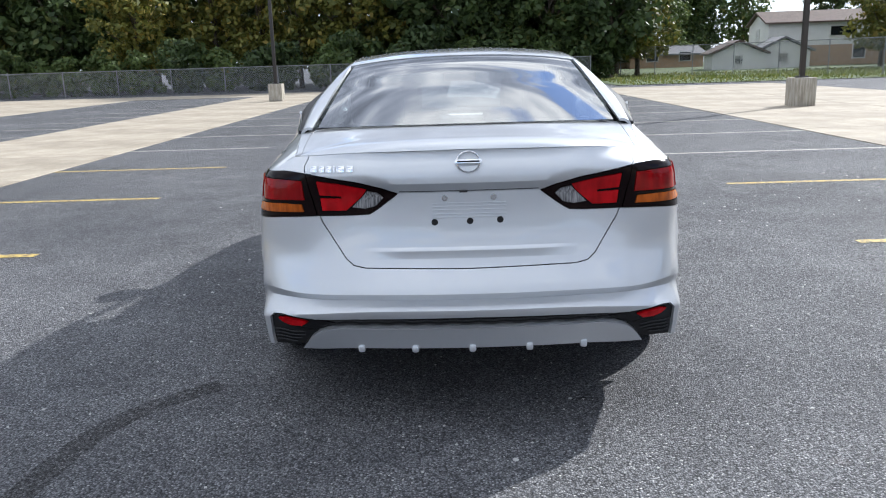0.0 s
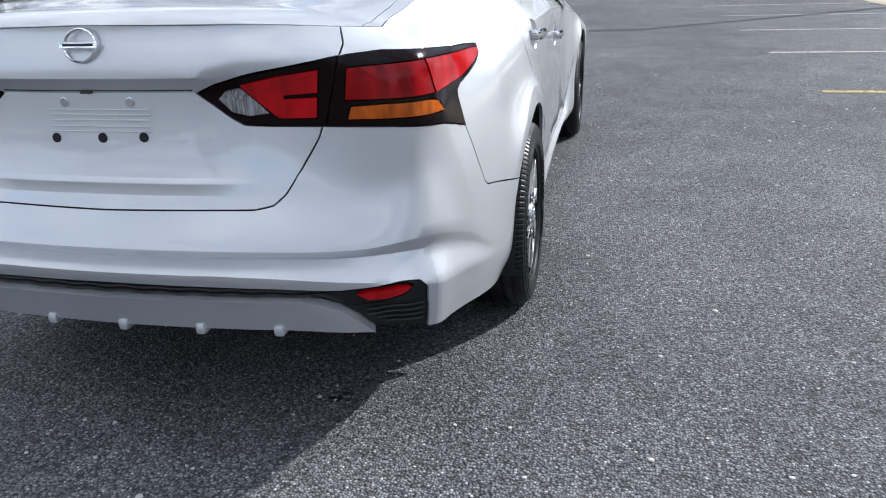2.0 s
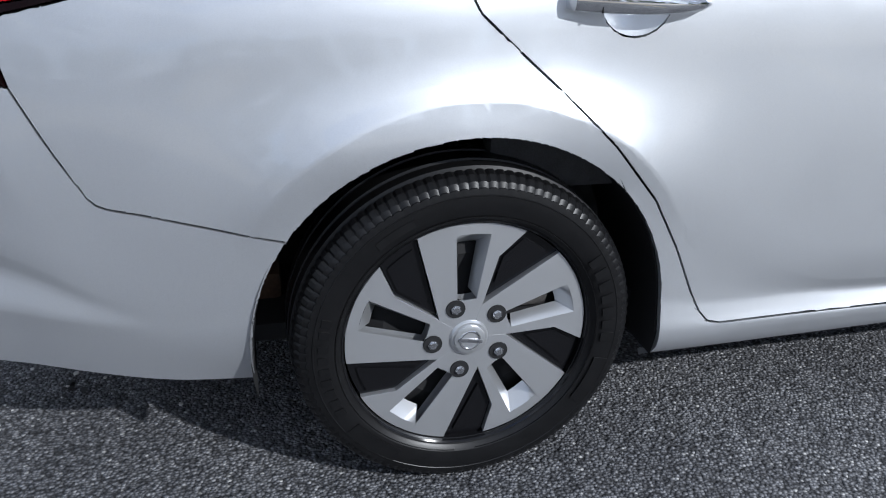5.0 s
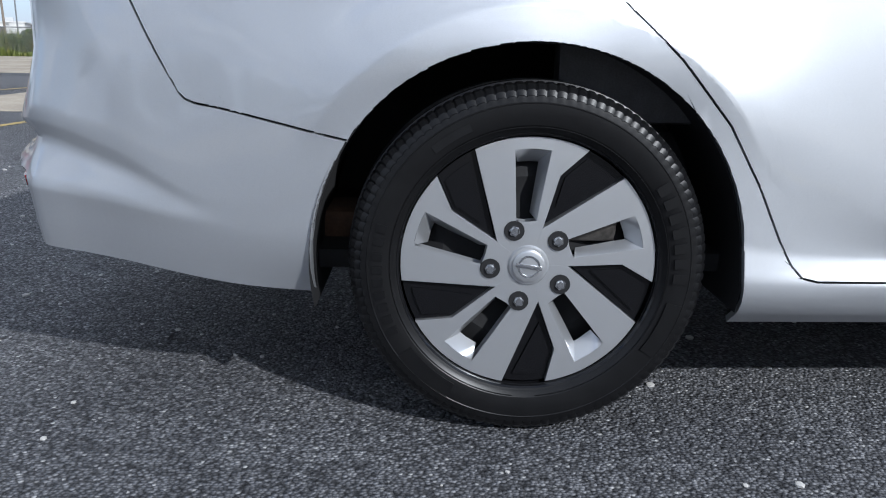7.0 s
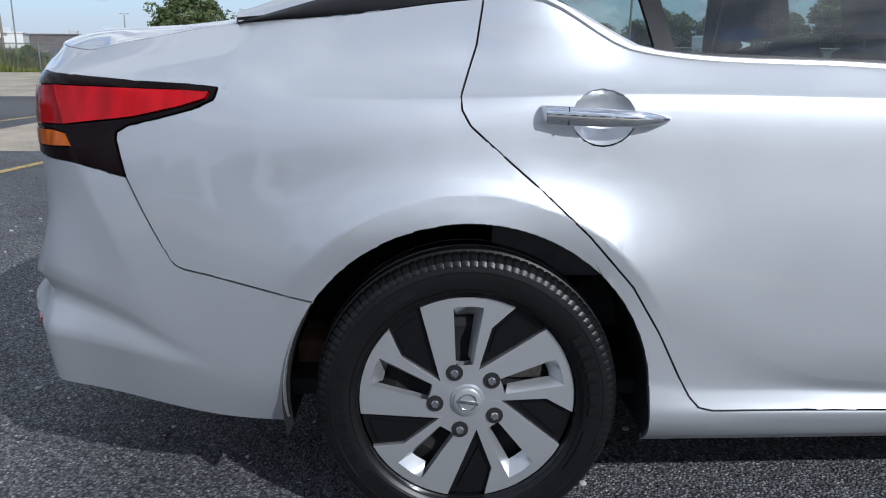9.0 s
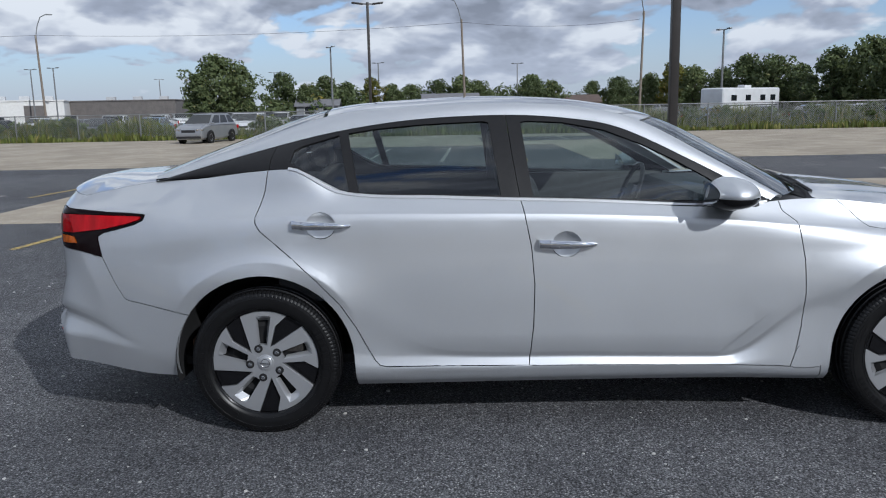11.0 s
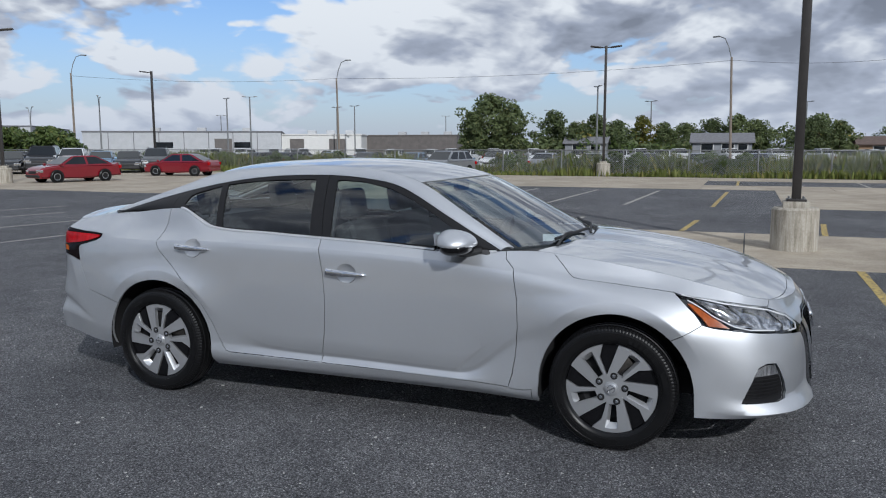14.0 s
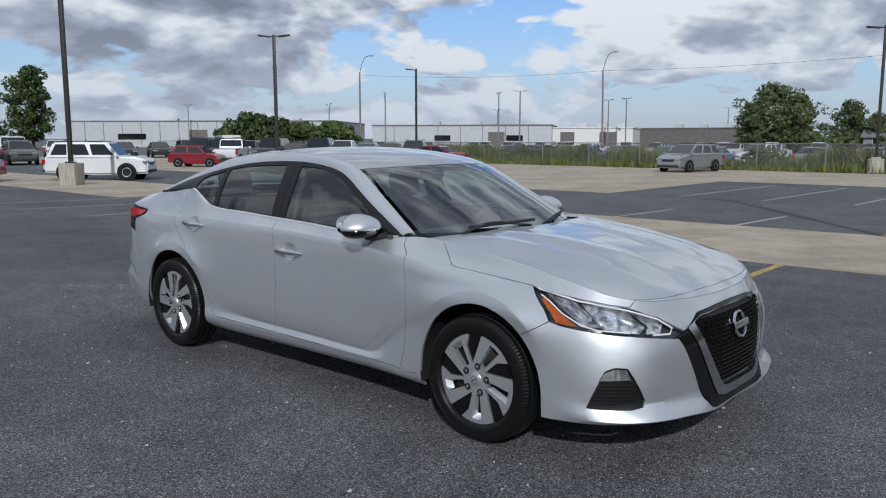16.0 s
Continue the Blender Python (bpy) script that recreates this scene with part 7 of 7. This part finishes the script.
def vehicle(name, paint, label, L=4.7, W=1.82, H=1.47, belt=.93, hood=.88, deck=1.0, ws=(1.15, .45), back=(-1.75, -1.05), r=.33, wb=2.75, clear=.20, bed=0.0, group="parked vehicles"):
    """Nose along +y. ws and back: where the windows start at the belt and end at the roof, front and rear."""
    v = thing(name, label=label, category="pickup truck" if bed else "van" if H > 2.1 else "car", group=group)
    hl, hw = L / 2, W / 2
    bm = bmesh.new()
    prof = [(-hl + .05, clear + .12), (-hl, .50), (-hl + .03, deck - .14), (-hl + .12, deck), (back[0], belt + (.02 if not bed else .08)), (ws[0], belt + .01), (ws[0] + .5 * (hl - ws[0]), hood), (hl - .16, hood - .09), (hl - .02, hood - .26), (hl, .42), (hl - .07, clear + .05), (0, clear)]
    extrude_poly(bm, [(-hw, y, z) for y, z in prof], (W, 0, 0))
    bm.normal_update()
    bmesh.ops.bevel(bm, geom=[e for e in bm.edges if abs((e.verts[0].co - e.verts[1].co).x) < .01], offset=.085, segments=3, affect='EDGES', clamp_overlap=True)
    # the plan narrows at both ends and the sides lean in above the waist
    for bv in bm.verts:
        e = abs(bv.co.y) / hl
        bv.co.x *= (1 - .13 * e ** 5) * (1 - .05 * max(0.0, (bv.co.z - .62) / .5) - .05 * max(0.0, (.42 - bv.co.z) / .3))
    part("body", bm, paint, v, angle=40)
    w1, w2 = hw - .10, hw - .27
    if H > 1.9:
        w2 = hw - .18
    base = [(ws[0], belt), (back[0], belt)]
    roof = [(ws[1], H), (back[1], H)]
    cb = bmesh.new()
    q = [cb.verts.new(p) for p in ((-w1, base[1][0], belt - .03), (w1, base[1][0], belt - .03), (w1, base[0][0], belt - .03), (-w1, base[0][0], belt - .03), (-w2, roof[1][0], H), (w2, roof[1][0], H), (w2, roof[0][0], H), (-w2, roof[0][0], H))]
    for f in ((4, 5, 6, 7), (0, 1, 5, 4), (1, 2, 6, 5), (2, 3, 7, 6), (3, 0, 4, 7)):
        cb.faces.new([q[k] for k in f])
    bmesh.ops.recalc_face_normals(cb, faces=cb.faces)
    bmesh.ops.bevel(cb, geom=[e for e in cb.edges if e.calc_face_angle(0) > .3 and len(e.link_faces) == 2], offset=.07, segments=2, affect='EDGES', clamp_overlap=True)
    part("cabin", cb, paint, v, angle=35)

    def window(nm, c4):
        b = bmesh.new()
        n = (c4[1] - c4[0]).cross(c4[3] - c4[0]).normalized()
        mid_p = sum(c4, Vector()) / 4
        if n.dot(mid_p - Vector((0, 0, .8))) < 0:
            n = -n
        extrude_poly(b, [p + n * .012 for p in c4], -n * .02)
        part(nm, b, CAR_GLASS, v, smooth=False)

    def on_side(s, f, g):
        """f along the cabin side from back to front, g from belt to roof."""
        lo = Vector((s * w1, base[1][0] + (base[0][0] - base[1][0]) * f, belt - .03))
        hi = Vector((s * w2, roof[1][0] + (roof[0][0] - roof[1][0]) * f, H))
        return lo.lerp(hi, g)
    cuts = ((.08, .93),) if bed and base[0][0] - base[1][0] < 1.6 else ((.07, .47), (.52, .93))
    if H > 2.1:
        cuts = ((.80, .97),)
    if L > 4.5 and 1.6 < H < 2.1 and not bed:
        cuts = ((.05, .28), (.32, .60), (.64, .94))
    for s in (-1, 1):
        for f0, f1 in cuts:
            window("side_window", [on_side(s, f0, .16), on_side(s, f1, .16), on_side(s, f1 - .02, .86), on_side(s, f0 + .02, .86)])
    window("windshield", [Vector((sx * (w1 - .07 if g < .5 else w2 - .05), base[0][0] + (roof[0][0] - base[0][0]) * g, belt - .03 + (H - belt + .03) * g)) for sx, g in ((-1, .14), (1, .14), (1, .90), (-1, .90))])
    if H < 2.1:
        window("rear_window", [Vector((sx * (w1 - .09 if g < .5 else w2 - .07), base[1][0] + (roof[1][0] - base[1][0]) * g, belt - .03 + (H - belt + .03) * g)) for sx, g in ((1, .25), (-1, .25), (-1, .88), (1, .88))])
    if bed:
        part("cargo_bed", box_bm((0, (-hl + back[0]) / 2, deck - .02), (W - .28, back[0] + hl - .22, .12), .02), BLACK_PLASTIC, v)
        part("tailgate", box_bm((0, -hl + .01, deck - .28), (W - .34, .05, .44), .02), paint, v)
    tyre, rim = far_wheel(r)
    for s in (-1, 1):
        for y in (wb / 2 + .06, -wb / 2 + .06):
            # near-black disc on the uncut body side, the arch's shade put into its colour
            part("arch_shade_disc", lathe_bm([(0, r * 1.16), (.02, r * 1.15), (.022, 0)], 24), SHADOW_GAP, v).matrix_basis = pose(s * (hw - .015), y, r, 0, 0, 0 if s > 0 else 180)
            w = new("wheel")
            w.parent = v
            w.matrix_basis = pose(s * (hw - .075), y, r, 0, 0, 0 if s > 0 else 180)
            share("tyre", tyre, w)
            share("rim", rim, w)
        part("headlamp", box_bm((s * (hw - .26), hl - .10, hood - .24), (.40, .16, .13), .03, Euler((-.25, 0, -.25 * s)).to_matrix()), CLEAR_LENS, v)
        part("tail_lamp", box_bm((s * (hw - .13), -hl + .06, deck - .22), (.20, .14, .20 if not bed else .30), .03), RED_LENS, v)
        part("door_mirror", box_bm((s * (hw + .05), ws[0] - .12, belt + .06), (.18, .10, .12), .03), paint, v)
    part("grille", box_bm((0, hl - .045, hood - .32), (W * .46, .08, .15), .02), BLACK_PLASTIC, v)
    part("lower_bumper", box_bm((0, hl - .03, clear + .17), (W * .8, .10, .13), .03), BLACK_PLASTIC, v)
    part("rear_bumper", box_bm((0, -hl + .03, clear + .20), (W * .86, .10, .15), .03), BLACK_PLASTIC if H > 1.6 else paint, v)
    if 1.6 < H < 2.1 and not bed:
        for s in (-1, 1):
            part("roof_rail", tube_bm([(s * (w2 - .03), roof[1][0] + .15, H + .03), (s * (w2 - .03), (roof[0][0] + roof[1][0]) / 2, H + .055), (s * (w2 - .03), roof[0][0] - .15, H + .03)], .02, 6), BLACK_PLASTIC, v)
    return v


SUV = dict(L=4.82, W=1.92, H=1.80, belt=1.12, hood=1.10, deck=1.12, ws=(1.15, .55), back=(-2.25, -1.95), r=.385, wb=2.79, clear=.26)
CROSS = dict(L=4.53, W=1.82, H=1.64, belt=1.05, hood=1.02, deck=1.08, ws=(1.35, .45), back=(-2.08, -1.55), r=.345, wb=2.62, clear=.2)
TRUCK = dict(L=5.85, W=2.0, H=1.92, belt=1.22, hood=1.20, deck=1.18, ws=(1.45, .90), back=(-.65, -.45), r=.39, wb=3.65, clear=.30, bed=1)
SEDAN = dict(H=1.45, belt=.93, deck=1.03, ws=(1.32, .35), back=(-2.02, -.90))
HATCH = dict(L=3.75, W=1.64, H=1.47, belt=.92, hood=.88, deck=.95, ws=(.95, .35), back=(-1.72, -1.35), r=.30, wb=2.30)
VAN = dict(L=5.6, W=2.0, H=2.25, belt=1.15, hood=1.10, deck=1.15, ws=(2.0, 1.25), back=(-2.72, -2.68), r=.35, wb=3.4, clear=.22)


def head(dx, dy):
    return math.degrees(math.atan2(dy, dx)) - 90


suv_w = vehicle("parked_suv", P_WHITE, "white four-wheel-drive wagon parked on the lot", **SUV)
suv_w.matrix_basis = pose(-9.75, -22.35, 0, 0, 0, head(-.72, .69))
cross = vehicle("parked_crossover", P_SILVER, "silver compact crossover parked on the concrete", **CROSS)
cross.matrix_basis = pose(-30.6, -8.9, 0, 0, 0, head(1, -.18))
red = vehicle("parked_sedan", P_RED, "red saloon car parked on the lot", **SEDAN)
red.matrix_basis = pose(-21.0, -22.3, 0, 0, 0, head(.97, -.28))
for x, y, a in ((-5.3, -24.6, head(.75, -.66)), (-27.8, -22.2, head(.2, -.98))):
    copy_thing(red, pose(x, y, 0, 0, 0, a)).scale = (.76, .76, .76)
hatch = vehicle("parked_hatchback", P_RED, "small bright red hatchback parked on the lot", **HATCH)
hatch.matrix_basis = pose(-19.2, -31.2, 0, 0, 0, head(-.55, .83))
truck = vehicle("parked_pickup", P_WHITE, "white pickup truck parked on the lot", **TRUCK)
truck.matrix_basis = pose(-23.0, -33.6, 0, 0, 0, head(-.72, -.69))
van = vehicle("parked_van", P_WHITE, "white panel van parked in the row", **VAN)
van.matrix_basis = pose(-28.5, -42.5, 0, 0, 0, head(-.4, -.92))
sed_s = vehicle("parked_sedan", P_SILVER, "silver saloon car parked in a row", **SEDAN)
sed_b = vehicle("parked_sedan", P_BLUE, "pale blue saloon car parked in a row", **SEDAN)
sed_d = vehicle("parked_sedan", P_DARK, "black saloon car parked in a row", **SEDAN)
suv_d = vehicle("parked_suv", P_DARK, "black wagon parked in a row", **SUV)
suv_g = vehicle("parked_crossover", P_GREY, "grey crossover parked in a row", **CROSS)
suv_m = vehicle("parked_crossover", P_MAROON, "dark red crossover parked in a row", **CROSS)
suv_s = vehicle("parked_crossover", P_WHITE, "white crossover parked in a row", **CROSS)
PLACED_V = set()
for v in (suv_w, cross, red, hatch, truck, van):
    v.scale = (.76, .76, .76)


def park(v, x, y, a):
    if v not in PLACED_V:
        PLACED_V.add(v)
        v.matrix_basis = pose(x, y, drop(x), 0, 0, a)
        ob = v
    else:
        ob = copy_thing(v, pose(x, y, drop(x), 0, 0, a))
    if x > -40:
        ob.scale = (.84, .84, .84)
    return ob


for v in (suv_w, red, truck, van, cross, hatch):
    PLACED_V.add(v)
rg = random.Random(21)
# rows to the south-west
for i, v in enumerate((suv_d, suv_d, suv_g, suv_d, sed_d, suv_d, suv_s, sed_b, sed_d, suv_g)):
    f = i / 9
    park(v, -23.5 - 8.5 * f, -37.6 + 10.2 * f, head(.78, .62) + rg.uniform(-3, 3))
for i in range(10):
    park(rg.choice((suv_m, suv_s, sed_s, suv_g, truck, sed_d)), -14 - 2.9 * i, -49 - .6 * i + rg.uniform(-.4, .4), head(.35, .93))
for i in range(8):
    park(rg.choice((suv_d, sed_d, sed_s, suv_g)), 3.0 - 2.9 * i, -41 - .2 * i, head(.2, .97))
# lots beyond the west fence
for i in range(21):
    park(rg.choice((sed_s, sed_d, sed_s, sed_b, sed_s, suv_s, sed_d)), -43 + rg.uniform(-.5, .5), -34 + 3.0 * i, 90 + rg.choice((0, 180)) + rg.uniform(-2, 2))
for i in range(24):
    if i not in (4, 11, 12, 19):
        park(rg.choice((truck, truck, truck, truck, suv_s)), -84 + rg.uniform(-1, 1), -62 + 4.3 * i + rg.uniform(-.8, .8), -60 + rg.uniform(-8, 8))
for i in range(16):
    park(rg.choice((truck, truck, suv_s, truck, sed_s)), -66 + rg.uniform(-.5, .5), -42 + 3.6 * i, -90 + rg.uniform(-2, 2))
for i in range(7):
    park(rg.choice((suv_d, suv_g, sed_s, suv_s)), -46 - 1.5 * i, 24 + 2.6 * i, 60)
for i in range(6):
    park(rg.choice((van, truck, suv_s)), -62 - 5.5 * i, -70 + 3.2 * i, head(.6, .8))


def caravan(x, y, a):
    c = thing("camper_trailer", x, y, drop(x), a, "long white camper trailer parked beyond the lot", "trailer")
    part("body", box_bm((0, 0, 1.65), (2.4, 8.2, 2.35), .25, None, 3), P_WHITE, c)
    part("skirt", box_bm((0, 0, .55), (2.3, 7.6, .3), .05), BLACK_PLASTIC, c)
    for yy in (-2.6, -.6, 1.5, 3.0):
        for s in (-1, 1):
            part("window", box_bm((s * 1.2, yy, 1.95), (.03, .75, .5), .03), CAR_GLASS, c)
    for s in (-1, 1):
        part("stripe", box_bm((s * 1.205, 0, 1.30), (.02, 7.4, .10), .005), BLACK_PLASTIC, c)
        for yy in (-.5, .45):
            part("wheel", lathe_bm([(-.1, .0), (-.1, .3), (-.07, .34), (.07, .34), (.1, .3), (.1, 0)], 20), RUBBER, c).matrix_basis = pose(s * 1.05, yy, .34)
    part("air_unit", box_bm((0, .5, 2.93), (.7, 1.0, .25), .06), P_WHITE, c)


caravan(-67.5, 27.5, 35)

# ---- buildings ----
def shed(name, x0, y0, x1, y1, depth, h, wall_m, roof_m, label, doors=(), wins=()):
    """A flat-roofed block whose front runs from one place to another."""
    d = Vector((x1 - x0, y1 - y0, 0))
    ln = d.length
    b = thing(name, x0, y0, 0, math.degrees(math.atan2(d.y, d.x)), label, "building")
    part("wall", box_bm((ln / 2, -depth / 2, h / 2 - .67), (ln, depth, h + 1.34)), wall_m, b, smooth=False)
    part("roof", box_bm((ln / 2, -depth / 2, h + .1), (ln + .3, depth + .3, .2)), roof_m, b, smooth=False)
    n = int(ln / 4)
    for k in range(1, n):
        part("wall_seam", box_bm((ln * k / n, .02, h / 2), (.12, .06, h)), roof_m, b, smooth=False)
    for f, w, hh in doors:
        part("door", box_bm((ln * f, .04, hh / 2), (w, .08, hh)), DARK_WALL, b, smooth=False)
    for f, w, z0, hh in wins:
        part("window", box_bm((ln * f, .04, z0 + hh / 2), (w, .08, hh)), CAR_GLASS, b, smooth=False)
    for f in (.2, .45, .7):
        part("roof_unit", box_bm((ln * f, -depth * .4, h + .6), (1.6, 1.6, .8), .05), METAL_WALL, b, smooth=False)


P1, P2 = far_at(-.40, -.92, 185, (3.9, 6.3)), far_at(-.655, -.755, 165, (3.9, 6.3))
shed("warehouse", *P2, *P1, 40, 4.9, METAL_WALL, ROOF_GREY, "long low grey warehouse", ((.2, 4, 3.2), (.5, 4, 3.2)), ((.75, 6, 1.2, 1.2),))
P1, P2 = far_at(-.69, -.72, 150, (3.9, 6.3)), far_at(-.835, -.55, 145, (3.9, 6.3))
shed("warehouse", *P2, *P1, 30, 3.75, METAL_WALL, ROOF_GREY, "long low grey warehouse with a faded sign", ((.3, 3, 2.6),), ((.2, 3, 1.0, 1.0), (.6, 3, 1.0, 1.0)))
P1, P2 = far_at(-.835, -.55, 150, (3.9, 6.3)), far_at(-.885, -.465, 148, (3.9, 6.3))
shed("warehouse", *P2, *P1, 25, 3.3, SIDING, SIDING, "long white metal shed", ((.3, 3, 2.6), (.8, 2.6, 2.6)))
P1, P2 = far_at(-.885, -.465, 165, (3.9, 6.3)), far_at(-.935, -.355, 160, (3.9, 6.3))
shed("warehouse", *P2, *P1, 30, 3.3, DARK_WALL, DARK_WALL, "long low brown warehouse", ((.2, 4, 2.4), (.5, 4, 2.4), (.8, 4, 2.4)))


def house(x, y, a, w, d, h, rise, wall_m, roof_m, label, lower_m=None, wins=(), z=0.0):
    b = thing("house", x, y, z + drop(x), a, label, "house")
    part("wall", box_bm((0, 0, h / 2), (w, d, h)), wall_m, b, smooth=False)
    if lower_m:
        part("lower_wall", box_bm((0, 0, h * .24), (w + .06, d + .06, h * .48)), lower_m, b, smooth=False)
    r = bmesh.new()
    o = .35
    pts = [(-w / 2 - o, -d / 2 - o, h - .05), (-w / 2 - o, 0, h + rise), (-w / 2 - o, d / 2 + o, h - .05), (-w / 2 - o, d / 2 + o, h + .10), (-w / 2 - o, 0, h + rise + .16), (-w / 2 - o, -d / 2 - o, h + .10)]
    extrude_poly(r, pts, (w + 2 * o, 0, 0))
    part("roof", r, roof_m, b, smooth=False)
    g = bmesh.new()
    extrude_poly(g, [(-w / 2, -d / 2, h - .02), (-w / 2, d / 2, h - .02), (-w / 2, 0, h + rise - .05)], (w, 0, 0))
    part("gable", g, wall_m, b, smooth=False)
    for side_k, f, zz, ww, hh in wins:
        px, py, sx, sy_ = {"s": (w * f, -d / 2 - .04, ww, .1), "w": (-w / 2 - .04, d * f, .1, ww), "e": (w / 2 + .04, d * f, .1, ww)}[side_k]
        win = part("window", box_bm((px, py, zz), (sx, sy_, hh), 0), CAR_GLASS, b, smooth=False)
        part("window_frame", box_bm((px, py + (.012 if side_k == "s" else 0), zz), (sx + (.16 if side_k == "s" else 0), sy_ * .8 if side_k == "s" else sy_ + .16, hh + .16), 0), SIDING, win, smooth=False)


house(37.0, 76, -8, 14.5, 8, 3.9, 1.1, SIDING, ROOF_BROWN, "two-storey house with white siding over tan brick", BRICK_WALL,
      (("s", -.30, 1.2, 1.0, 1.1), ("s", .05, 1.2, 1.0, 1.1), ("s", .32, 1.1, 1.1, 1.9), ("s", -.05, 3.1, 2.2, .8), ("s", .30, 3.1, 1.8, .8), ("w", 0, 3.0, 1.1, .9), ("w", .2, 1.2, 1, 1)))
house(24.4, 68, 80, 5.5, 4.2, 1.3, 1.0, SIDING, ROOF_BROWN, "small white garage with a brown roof", None, (("w", 0, .8, .6, .7),))
house(28.6, 69, 80, 5.0, 4.2, 1.4, 1.1, SIDING, ROOF_GREY, "white barn-like shed among the trees", None, (("w", 0, .9, .7, .7),))
house(23.5, 90, 0, 8, 7, 1.4, .9, BRICK_WALL, ROOF_GREY, "low brick house with a grey roof", None, (("s", -.2, 1.2, 1.2, .9), ("s", .25, 1.2, 1.2, .9)))
house(17.5, 92, 0, 7, 7, 1.2, .9, BRICK_WALL, ROOF_BROWN, "low brick house with a brown roof", None, (("s", -.2, 1.2, 1.2, .9), ("s", .25, 1.2, 1.2, .9)))
hx, hy = far_at(-1, -.015, 102, E1)
house(hx, hy, 92, 6.6, 6, 2.1, 1.0, GREY_BOARD, ROOF_GREY, "small grey bungalow beyond the lots", None, (("s", -.25, 1.4, 1.3, 1.1), ("s", .1, 1.4, 1.3, 1.1), ("s", .35, 1.4, 1.0, 1.1)))
hx, hy = far_at(-.99, .145, 112, E1)
house(hx, hy, 90, 4.4, 5, 1.8, .9, BRICK_WALL, ROOF_BROWN, "small brick house among trees", None, (("s", 0, 1.2, 1.2, .8),))
hx, hy = far_at(-.985, -.175, 122, E1)
house(hx, hy, 95, 6, 5, 2.0, .9, GREY_BOARD, ROOF_GREY, "small grey bungalow beyond the lots", None, (("s", -.2, 1.4, 1.3, 1.0), ("s", .25, 1.4, 1.3, 1.0)))
